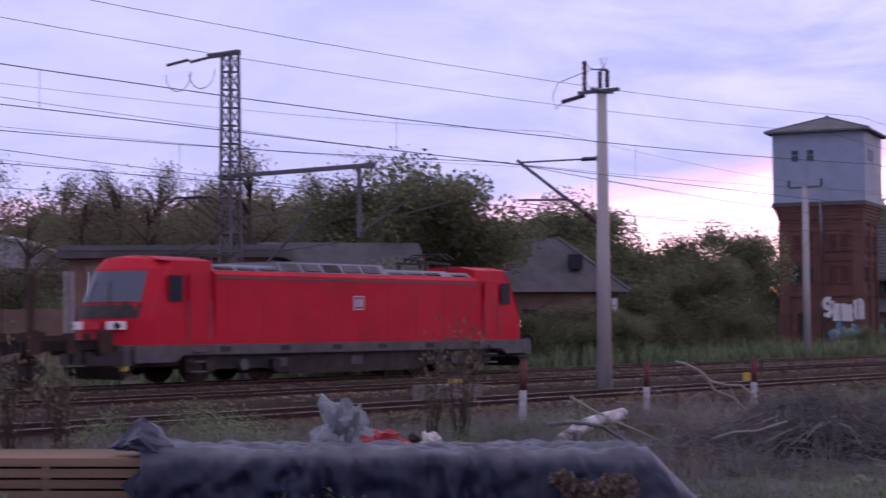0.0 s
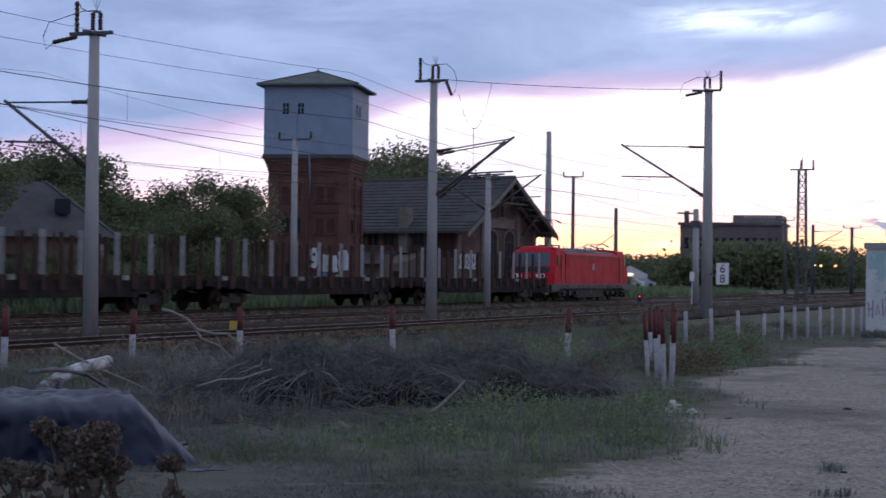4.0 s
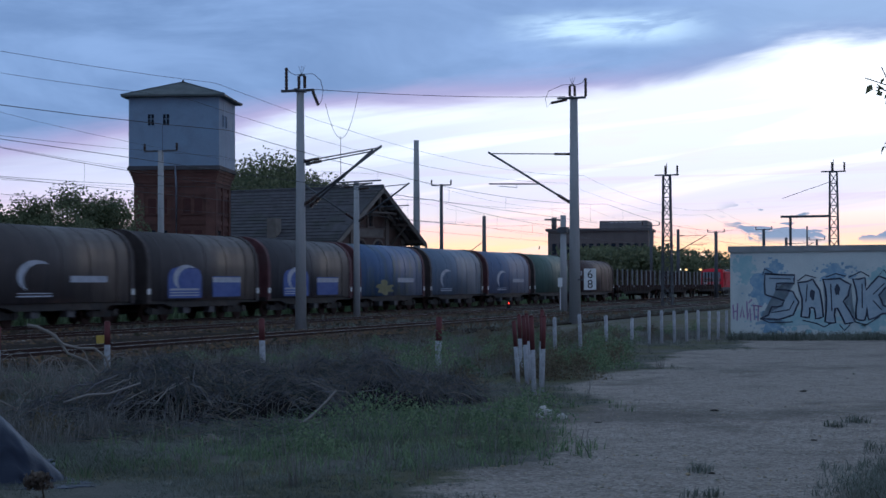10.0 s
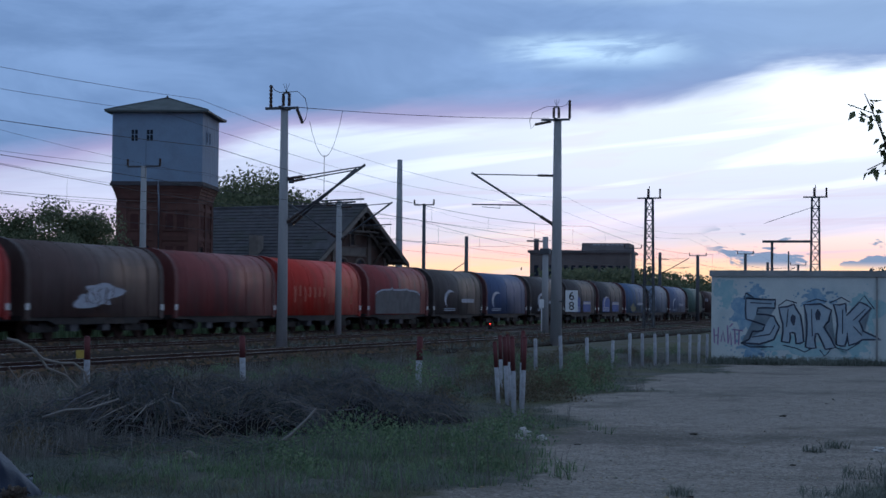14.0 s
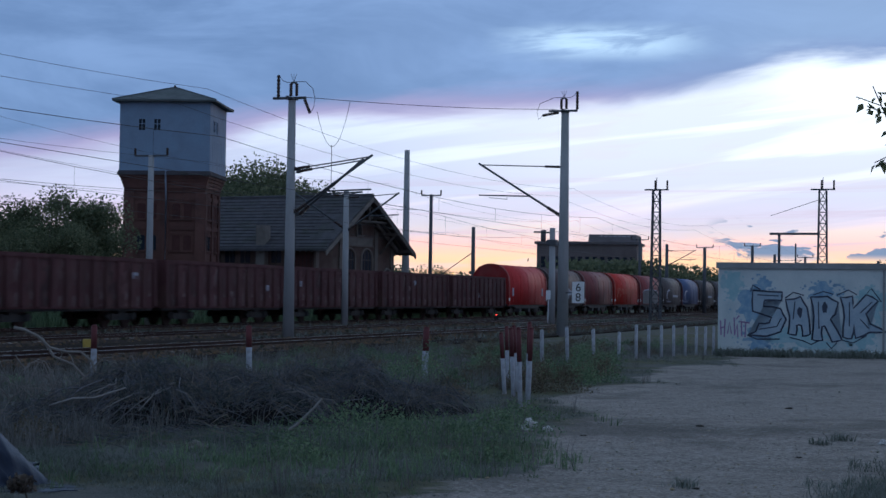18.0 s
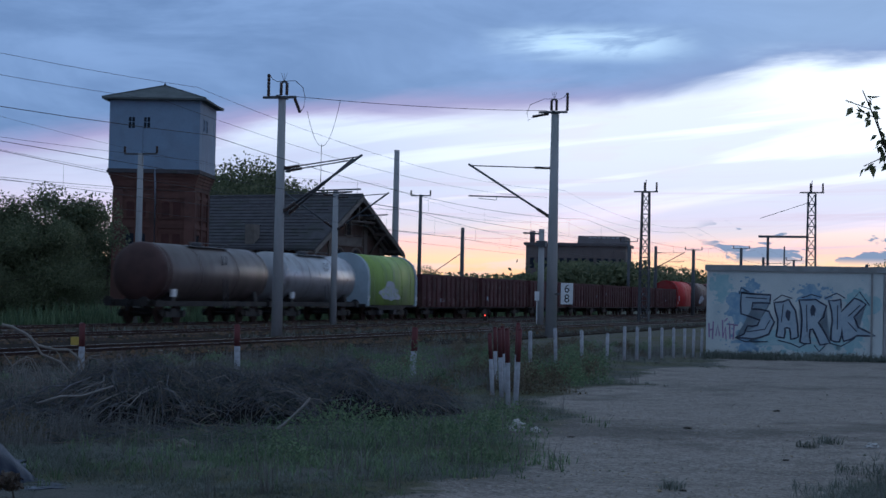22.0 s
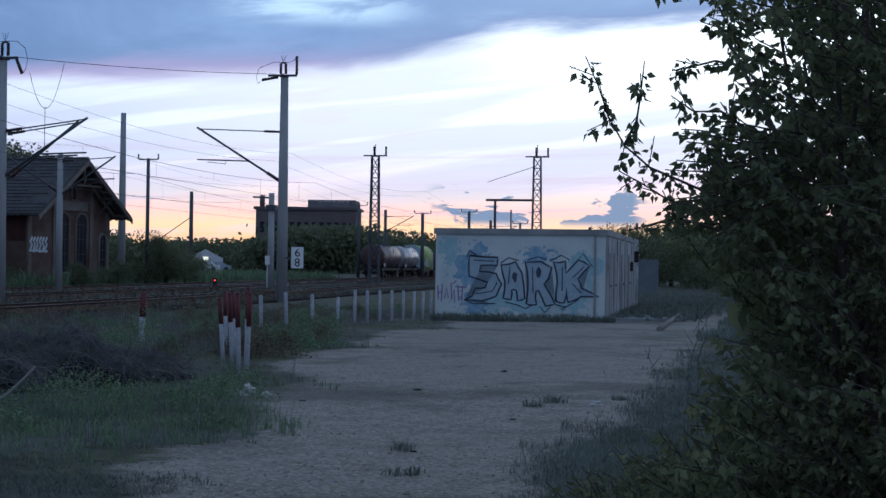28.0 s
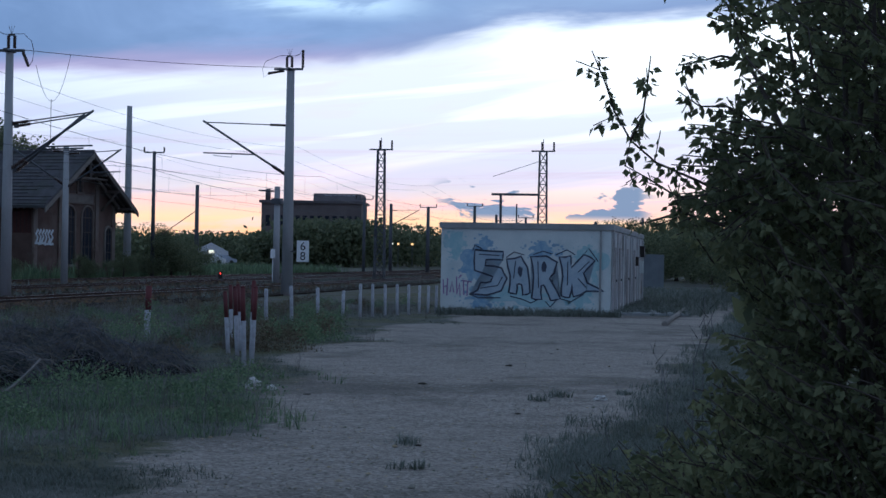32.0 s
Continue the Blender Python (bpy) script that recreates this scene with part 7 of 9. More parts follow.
log("birch_log", [eye_point(-17.55, -3.75, 20.5), eye_point(-16.9, -3.3, 20.8), eye_point(-16.3, -3.05, 21.1), eye_point(-15.5, -2.85, 21.4)], 0.085, BIRCH, "white birch log lying propped on twigs")
for a in ((-17.3, 20.6), (-15.9, 21.3)):
    p = eye_point(a[0], -3.4, a[1])
    log("prop_branch", [(p.x, p.y, -0.02), p + Vector((0.1, 0.1, 0.0))], 0.05, TWIG, "short branch propping the birch log")
TANWOOD = paint("dry_tan_branch", (0.21, 0.185, 0.165), 0.9, scale=5.0)
GREYWOOD = paint("bleached_wood", (0.24, 0.215, 0.19), 0.85, scale=5.0, stretch=(1, 1, 1))
log("curved_branch", [eye_point(a, e, 26.0) for a, e in ((-13.85, -1.20), (-13.54, -1.26), (-13.10, -1.47), (-12.74, -1.82), (-12.22, -1.95), (-11.78, -1.95), (-11.43, -2.24), (-11.33, -2.54), (-11.0, -3.1), (-10.9, -3.62))], 0.024, GREYWOOD, "bleached curving branch sticking out of the weeds", 0.016)
log("forked_branch", [eye_point(-13.0, -1.5, 26.0), eye_point(-12.6, -2.1, 26.0), eye_point(-12.0, -2.35, 26.0), eye_point(-11.5, -2.9, 26.0), eye_point(-11.1, -3.6, 26.0)], 0.018, GREYWOOD, "thin bleached forked branch")
log("dark_branch", [eye_point(-18.0, -3.2, 20.2), eye_point(-17.2, -3.1, 20.6), eye_point(-16.2, -3.25, 21.0), eye_point(-15.3, -3.8, 21.2), eye_point(-14.8, -4.3, 21.0)], 0.03, TWIG, "dark crooked branch arching over the birch log", 0.015)
log("thin_branch", [eye_point(-17.2, -2.3, 22.5), eye_point(-16.2, -2.9, 22.3), eye_point(-14.8, -3.5, 22.0), eye_point(-13.9, -3.95, 22.0)], 0.018, GREYWOOD, "thin pale branch among the weeds", 0.01)
rng = np.random.default_rng(77)
for i in range(34):
    hd = rng.uniform(-15.8, -11.0)
    d = rng.uniform(24.5, 27.5)
    a = polar(hd, d, 0.0)
    L, h, w = rng.uniform(0.3, 1.0), rng.uniform(0.25, 0.75), rng.choice([-1, 1])
    pts = [a + Vector((w * L * s, 0.2 * math.sin(3 * s + i), h * math.sin(math.pi * min(1.0, s * 0.8 + 0.05)) + 0.06 * math.sin(7 * s + i))) for s in (0, 0.18, 0.36, 0.54, 0.72, 0.9, 1.05)]
    log("pruned_branch", pts, 0.008, TANWOOD, "pruned curling grey branch lying in the weeds", 0.004)
log("white_stick", [(-2.35, 13.5, 0.02), (-1.6, 13.65, 0.03)], 0.016, GREYWOOD, "pale stick lying in the grass")
log("plank_on_yard", [(*polar(15.75, 46.6).xy, 0.05), (*polar(16.4, 62.0).xy, 0.05)], 0.08, GREYWOOD, "long pale pole lying on the gravel")

# ---- timber stack under a tarpaulin ----
def stack_point(u, v, z):
    """u along the stack to the right, v away, z up."""
    a = radians(22.8)
    c = Vector((-6.15, 14.65, 0.0))
    return c + Vector((math.cos(a), math.sin(a), 0)) * u + Vector((-math.sin(a), math.cos(a), 0)) * v + Vector((0, 0, z))


def tarp_stack():
    st = thing("timber_stack", pose(*stack_point(-1.93, 0, 0), rz=16.5) @ Matrix.Translation((1.93, 0, 0)), "stack of brown planks under a dark tarpaulin", "timber stack")
    PLANK = paint("sawn_plank", (0.21, 0.14, 0.095), 0.85, spec=0.2, other=(0.13, 0.09, 0.065), scale=2.0, stretch=(0.3, 8, 8), bump=0.2, vary=0.3)
    rnd = random.Random(5)
    for k in range(5):
        z = 0.02 + k * 0.098
        for j in range(5):
            bm = bmesh.new()
            e = rnd.uniform(-0.1, 0.1)
            box(bm, -6.2 + e, 1.85 + e * 0.3, 0.02 + j * 0.235, 0.02 + j * 0.235 + 0.22, z, z + 0.075)
            part("plank", bm, PLANK, st)
        for x in (-5.0, -3.2, -1.4, 0.4):
            bm = bmesh.new()
            box(bm, x, x + 0.08, 0.03, 1.17, z - 0.02, z)
            part("spacer", bm, PLANK, st)
    # tarpaulin: a creased sheet over the top, hanging down in front and running out at the end
    TARP = paint("blue_grey_tarpaulin", (0.012, 0.019, 0.042), 0.42, other=(0.008, 0.012, 0.026), scale=2.5, amount=0.6, grain=60, bump=0.15, dirt=(0.024, 0.03, 0.05), dirt_amount=0.3, spec=0.2)
    tp = thing("tarpaulin", pose(*stack_point(0, 0, 0), rz=22.8), "creased dark blue-grey tarpaulin draped over stacked timber", "tarpaulin")

    def crease(u, s):
        """Long folds running down, with finer creases across them."""
        wob = 0.35 * noise.noise((u * 0.8, s * 0.8, 1.0))
        a = 1 - abs(noise.noise((u * 1.9 + 0.5 * s + wob, s * 0.35, 0.0))) * 2.6
        b = 1 - abs(noise.noise((u * 4.2 - 1.1 * s + wob, s * 0.6, 4.0))) * 2.6
        c = 1 - abs(noise.noise((u * 3.0 + 4.5 * s, s * 3.0 - u, 9.0))) * 2.6
        d = 1 - abs(noise.noise((u * 7.5 - 5.0 * s, s * 5.0 + u * 2.0, 2.0))) * 2.6
        return 0.20 * a + 0.13 * b + 0.10 * c + 0.05 * d

    nu, nv = 170, 52
    verts, faces = [], []
    for i in range(nu + 1):
        u = -2.25 + 5.05 * i / nu
        turn = -0.11 * (u + 1.93)
        end = max(0.0, u - 2.2)
        for j in range(nv + 1):
            s = j / nv * 2.45      # run of the sheet: back edge, top, front fall
            h = max(0.03, 0.53 - 0.95 * end)
            flare = min(1.0, max(0.0, (u - 1.3) / 1.1)) ** 1.5
            if s < 0.2:
                v, z = 1.22, h - 0.2 + s
            elif s < 1.45:
                v, z = 1.22 - (s - 0.2), h
            else:
                fall = s - 1.45
                out = max(0.0, fall - h)
                v, z = -0.03 - (0.16 + 0.75 * flare) * min(fall, h) - 0.55 * out, h - min(fall, h)
            cr = crease(u, s)
            if s > 1.45:
                k = min(1.0, (s - 1.45) / 0.07)
                v -= 0.03 + 0.55 * max(0.0, cr + 0.22) * (0.2 + 0.8 * k)
                z += 0.02 * noise.noise((u * 4, s * 4, 2.0)) * k
            else:
                z += cr * 0.14 + 0.02 * noise.noise((u * 1.2, s * 2.0, 5.0))
            z = max(0.012 + 0.05 * max(0.0, cr), z)
            edge = 0.10 * noise.noise((s * 3.0, 8.0, u)) + 0.06 * noise.noise((s * 9.0, 1.0, u)) if i in (0, nu) else 0.0
            verts.append((u + edge + (0.12 * (s - 1.45) if end > 0 and s > 1.45 else 0.0), v + turn, z))
    for i in range(nu):
        for j in range(nv):
            a = i * (nv + 1) + j
            faces.append((a, a + 1, a + nv + 2, a + nv + 1))
    me = raw("sheet", verts, faces, TARP, True)
    sh = new("sheet", me)
    sh.parent = tp
    mod = sh.modifiers.new("thickness", "SOLIDIFY")
    mod.thickness = 0.004
    # the lifted corner, folded up and dark inside, at the sheet's end
    bm = bmesh.new()
    g = [(-2.62, 0.35, 0.55), (-2.32, 0.45, 0.84), (-2.0, 0.15, 0.58), (-2.12, -0.10, 0.54), (-2.44, -0.16, 0.26), (-2.2, -0.28, 0.03), (-2.1, 0.8, 0.60), (-1.98, -0.22, 0.22), (-2.3, 0.05, 0.66)]
    vs = [bm.verts.new(p) for p in g]
    for f in ((0, 1, 6), (0, 8, 1), (0, 3, 8), (8, 3, 2), (1, 8, 2), (3, 4, 5), (3, 5, 7), (1, 2, 6), (3, 7, 2)):
        bm.faces.new([vs[k] for k in f])
    bmesh.ops.subdivide_edges(bm, edges=bm.edges, cuts=4, use_grid_fill=True)
    for v in bm.verts:
        v.co += Vector((noise.noise(v.co * 7) * 0.05, noise.noise(v.co * 7 + Vector((5, 0, 0))) * 0.05, noise.noise(v.co * 6 + Vector((0, 9, 0))) * 0.04))
        v.co.z = max(0.01, v.co.z)
    part("lifted_corner", bm, TARP, tp, "dark folded-up corner of the sheet")
    # loose lath on top
    bm = bmesh.new()
    box(bm, 0.55, 1.85, 0.50, 0.56, 0.545, 0.565)
    sole("loose_lath", bm, GREYWOOD, pose(*stack_point(0, 0, 0), rz=22.8), "thin wooden lath lying on the tarpaulin", "lath")


tarp_stack()


def bag(name, at, size, mat, seed, label):
    bm = bmesh.new()
    bmesh.ops.create_icosphere(bm, subdivisions=4, radius=1.0)
    for v in bm.verts:
        n = noise.noise(v.co * 1.6 + Vector((seed, 0, 0))) * 0.5 - abs(noise.noise(v.co * 2.6 + Vector((0, seed, 0)))) * 0.5 + abs(noise.noise(v.co * 6.0 + Vector((0, seed, 0)))) * 0.16
        v.co = v.co * (1 + n - 0.1)
        v.co.z = max(v.co.z, -0.35)
        v.co = Vector((v.co.x * size[0], v.co.y * size[1], (v.co.z + 0.35) * size[2]))
    for f in bm.faces:
        f.smooth = False
    sole(name, bm, mat, pose(*at), label, "rubbish bag" if "bag" in name else "rubbish")


BAG_GREY = paint("grey_foil", (0.14, 0.175, 0.20), 0.35, scale=4.0, amount=0.5, bump=0.3, spec=0.7)
BAG_RED = paint("red_plastic", (0.36, 0.035, 0.04), 0.4, scale=4.0)
BAG_WHITE = paint("dirty_white_plastic", (0.52, 0.50, 0.48), 0.5, scale=4.0, dirt=(0.25, 0.2, 0.18))
bag("plastic_bag", polar(-24.55, 17.6, 0.34), (0.34, 0.25, 0.50), BAG_GREY, 2, "crumpled grey plastic sheet lying on rubbish")
bag("plastic_bag", polar(-25.1, 17.4, 0.30), (0.22, 0.22, 0.22), BAG_GREY, 3, "crumpled grey plastic bag behind the timber")
bag("plastic_bag", polar(-23.3, 17.5, 0.38), (0.30, 0.22, 0.20), BAG_RED, 5, "torn red plastic bag behind the timber")
bag("plastic_bag", polar(-22.9, 17.5, 0.34), (0.22, 0.2, 0.16), BAG_WHITE, 6, "dirty white plastic bag behind the timber")
bag("plastic_bag", polar(-21.7, 17.7, 0.36), (0.14, 0.14, 0.18), BAG_WHITE, 8, "small crumpled white bag behind the timber")
bag("dark_bag", polar(-22.2, 17.8, 0.40), (0.1, 0.1, 0.14), BLACK, 9, "small black rubbish bag")
bm = bmesh.new()
box(bm, -1.1, 1.1, -0.5, 0.5, 0.0, 0.40)
sole("rubble_bed", bm, paint("rubble", (0.16, 0.14, 0.12), 0.95, scale=4.0, bump=0.5), pose(*polar(-23.6, 17.9), rz=23.0), "low heap of rubble under discarded plastic bags", "rubble", bevel=0.12)
bag("litter", (0.98, 21.9, 0.01), (0.10, 0.08, 0.10), BAG_WHITE, 4, "crumpled white litter at the edge of the gravel")
bag("litter", (1.2, 21.7, 0.01), (0.06, 0.05, 0.05), BAG_WHITE, 7, "crumpled white litter at the edge of the gravel")
bag("litter", (0.78, 21.8, 0.01), (0.05, 0.05, 0.04), BAG_WHITE, 10, "small white scrap of litter on the gravel")
bag("litter", (5.02, 20.5, 0.0), (0.10, 0.07, 0.05), BAG_WHITE, 12, "flat white litter lying on the gravel yard")
bag("litter", (2.95, 42.3, 0.0), (0.16, 0.1, 0.08), BAG_WHITE, 13, "white litter beside a marker post")
bag("stone_block", (-2.69, 18.68, -0.02), (0.15, 0.09, 0.08), GREYWOOD, 15, "pale broken stone in the grass")
rng = np.random.default_rng(55)
for i in range(14):
    hd, d = rng.uniform(-2, 15), rng.uniform(11.5, 34)
    p = polar(hd, d)
    if gravel_share(p.x, p.y) < 0.75:
        continue
    k = rng.uniform(0.015, 0.04)
    bag("clod", (p.x, p.y, lie(p.x, p.y) - 0.005), (k * 1.5, k * 1.1, k * 0.55), paint("dark_clod", (0.055, 0.048, 0.04), 0.95, scale=8.0) if i == 0 else bpy.data.materials["dark_clod"], 20 + i, "dark clod of earth lying on gravel")
for x, y, k in ((1.97, 15.5, 1.0), (1.8, 13.6, 0.8), (4.2, 20.2, 0.9), (4.6, 20.9, 1.1), (5.5, 21.2, 0.8)):
    pts = [(x + rng.normal() * 0.06, y + rng.normal() * 0.06, lie(x, y), k) for _ in range(9)]
    v, f = blades(rng, pts, 0.09, 0.006, 1.2, 8)
    tagged(new("weed_tuft", raw("weed_tuft", v, f, GRASS)), "small dark weed tuft growing in gravel", "weed", kind="stuff")


# ---- withered flower bush before the tarpaulin ----
DRYSTEM = paint("dry_stem", (0.10, 0.085, 0.06), 0.9, scale=10.0)
FLORET = foliage("withered_florets", (0.07, 0.056, 0.048), (0.19, 0.15, 0.12), 0.25)
HEADS = ((-17.48, -4.98), (-17.10, -5.25), (-15.87, -5.15), (-16.51, -5.46), (-16.15, -5.83), (-15.55, -5.24), (-20.45, -6.36), (-19.79, -6.35), (-19.11, -6.41), (-18.42, -6.31), (-21.15, -6.63), (-15.80, -6.18), (-15.14, -6.17), (-13.52, -6.11), (-17.85, -6.51), (-16.77, -6.49))


def withered_flowers():
    rng = np.random.default_rng(12)
    for i, (hd, el) in enumerate(HEADS):
        d = rng.uniform(10.9, 11.7)
        top = eye_point(hd, el, d)
        base = top + Vector((rng.uniform(-0.2, 0.2), rng.uniform(0.0, 0.3), 0))
        t = thing("withered_flower", pose(base.x, base.y, 0.0), "withered brown flower with a round drooping head", "flower", "withered flowers before the tarpaulin")
        q = Vector((top.x - base.x, top.y - base.y, top.z))
        bm = bmesh.new()
        tube(bm, [(0, 0, -0.05), q * 0.5 + Vector((0, 0, 0.06)), q + Vector((0, 0.02, 0.05)), q + Vector((0, 0, -0.02))], 0.008, 6, 0.005)
        part("stem", bm, DRYSTEM, t)
        n = 230
        g = rng.normal(size=(n, 3))
        g /= np.linalg.norm(g, axis=1)[:, None]
        r = rng.uniform(0.07, 0.1)
        g *= (r * rng.uniform(0.7, 1.1, n))[:, None] * np.array([1.05, 1.05, 0.8])
        lump = np.array([1 + 0.45 * noise.noise(Vector(p) * 16 + Vector((i, 0, 0))) for p in g])
        g = g * lump[:, None]
        v, f = cards(rng, g + np.array(q[:]) + np.array([0, 0, 0.01]), 0.018, 1.5)
        ob = new("flower_head", raw("flower_head", v, f, FLORET))
        ob.parent = t
        for k in range(5):
            s = q * rng.uniform(0.35, 0.95)
            a = rng.uniform(0, 6.28)
            L = rng.uniform(0.07, 0.13)
            out = Vector((math.cos(a), math.sin(a), 0))
            sd = Vector((-out.y, out.x, 0)) * L * 0.36
            pts = [s, s + out * L * 0.5 + Vector((0, 0, 0.03)), s + out * L * 0.8 + Vector((0, 0, -0.02)), s + out * L * 0.75 + Vector((0, 0, -0.08))]
            bm = bmesh.new()
            rows = [[bm.verts.new(p - sd * w), bm.verts.new(p + Vector((0, 0, -0.012))), bm.verts.new(p + sd * w)] for p, w in zip(pts, (0.15, 1.0, 0.8, 0.1))]
            for x, y in zip(rows, rows[1:]):
                bm.faces.new((x[0], x[1], y[1], y[0]))
                bm.faces.new((x[1], x[2], y[2], y[1]))
            part("leaf", bm, FLORET, t)


withered_flowers()


# ---- saplings before the line ----
def sapling(hd, d, h, n, seed, label):
    rng = np.random.default_rng(seed)
    p = polar(hd, d)
    t = thing("sapling", pose(p.x, p.y, 0.0), label, "sapling", "bare saplings")
    bm = bmesh.new()
    cen = []
    for i in range(n):
        a = rng.uniform(0, 6.28)
        r = rng.uniform(0.1, 0.55)
        tip = Vector((math.cos(a) * r * h * 0.5, math.sin(a) * r * h * 0.5, h * rng.uniform(0.6, 1.0)))
        root = Vector((rng.normal() * 0.06, rng.normal() * 0.06, -0.05))
        mid = root.lerp(tip, 0.5) + Vector((0, 0, 0.1 * h))
        tube(bm, [root, mid, tip], 0.013, 4, 0.004)
        for k in range(9):
            s = mid.lerp(tip, rng.uniform(-0.4, 1.0))
            q = s + Vector(rng.normal(size=3) * 0.13)
            tube(bm, [s, q], 0.004, 3, 0.002)
            cen.append(q[:])
            cen.append((q + Vector(rng.normal(size=3) * 0.05))[:])
    tagged(part("stem_work", bm, BARK, t), kind="stuff")
    v, f = cards(rng, np.array(cen), 0.035)
    ob = new("foliage", raw("foliage", v, f, DRY_LEAF))
    ob.parent = t
    tagged(ob, kind="stuff")


sapling(-20.6, 24.4, 2.1, 14, 1, "thin reddish-brown sapling before the railway line")
sapling(-21.5, 24.8, 1.4, 9, 2, "thin reddish-brown sapling before the railway line")
sapling(-33.5, 24.0, 1.3, 12, 3, "bushy dark sapling beside the railway line")
sapling(-35.0, 22.5, 1.5, 12, 4, "bushy dark sapling beside the railway line")
# ---- the train: one locomotive and its wagons on the far track; x forward, y away from the road, z from the rail ----
STEPS = ((0.0, 48.8), (1.0, 66.1), (2.0, 84.0), (3.0, 103.0), (4.0, 122.9), (6.5, 173.6), (9.0, 225.3), (16.5, 380.1), (24.0, 535.0), (32.0, 700.2))
TRAIN = []


def across(bm, outline, y0, y1, smooth=False):
    """An outline in (x, z) swept across from y0 to y1."""
    m = Matrix(((0, 1, 0, 0), (1, 0, 0, 0), (0, 0, 1, 0), (0, 0, 0, 1)))
    prism(bm, outline, y0, y1, m, smooth)


def wheel_mesh(r):
    bm = bmesh.new()
    rod(bm, (0, -0.07, 0), (0, 0.07, 0), r, r, 20)
    rod(bm, (0, -0.09, 0), (0, -0.05, 0), r * 0.35, r * 0.35, 12)
    return mesh_of("wheel", bm, RUST)


WHEEL = wheel_mesh(0.46)
WHEEL_BIG = wheel_mesh(0.61)


def bogie(parent, x, base=1.8, wheel=WHEEL, r=0.46, mat=BLACK):
    bm = bmesh.new()
    for y in (-1.02, 1.02):
        across(bm, ((x - base / 2 - 0.45, r + 0.02), (x - base / 2 - 0.3, r - 0.12), (x - 0.45, r - 0.15), (x + 0.45, r - 0.15), (x + base / 2 + 0.3, r - 0.12),
                    (x + base / 2 + 0.45, r + 0.02), (x + base / 2 + 0.3, r + 0.18), (x + 0.5, r + 0.1), (x - 0.5, r + 0.1), (x - base / 2 - 0.3, r + 0.18)), y - 0.07, y + 0.07)
    box(bm, x - 0.35, x + 0.35, -1.1, 1.1, r, r + 0.25)
    for y in (-1.1, 1.1):
        for dx in (-base / 2, base / 2):
            box(bm, x + dx - 0.15, x + dx + 0.15, y - 0.06, y + 0.06, r - 0.14, r + 0.14)
    ob = part("bogie", bm, mat, parent)
    for dx in (-base / 2, base / 2):
        for y in (-0.75, 0.75):
            share("wheel", wheel, ob, Matrix.Translation((x + dx, y, r)))
        bm = bmesh.new()
        rod(bm, (x + dx, -0.72, r), (x + dx, 0.72, r), 0.08, n=8)
        part("axle", bm, mat, ob)
    return ob


def buffers(parent, half, z=1.03):
    for k in (-1, 1):
        for y in (-0.875, 0.875):
            bm = bmesh.new()
            rod(bm, (k * half, y, z), (k * (half + 0.45), y, z), 0.09, n=10)
            rod(bm, (k * (half + 0.45), y, z), (k * (half + 0.5), y, z), 0.22, n=14)
            part("buffer", bm, BLACK, parent)
        bm = bmesh.new()
        box(bm, min(k * half, k * (half + 0.4)), max(k * half, k * (half + 0.4)), -0.07, 0.07, z - 0.12, z + 0.04)
        rod(bm, (k * (half + 0.35), 0, z - 0.05), (k * (half + 0.3), 0, z - 0.45), 0.05, n=6)
        part("coupling", bm, BLACK, parent)


def rolling(name, u0, u1, label, category="wagon", group="goods wagons of the train"):
    t = thing(name, on_line(0, TRACKS[2], RAIL_Z), label, category, group)
    TRAIN.append((t, (u0 + u1) / 2))
    return t, (u1 - u0) / 2 - 0.5


# paler than GLASS: the reflected sky is put into the tint
SCREEN = pane("windscreen_sky_tint", (0.10, 0.12, 0.15))
LOCO_ROOF = paint("loco_roof_grey", (0.20, 0.235, 0.28), 0.6, spec=0.25, scale=1.5, amount=0.5, dirt=(0.10, 0.11, 0.125), dirt_amount=0.5)


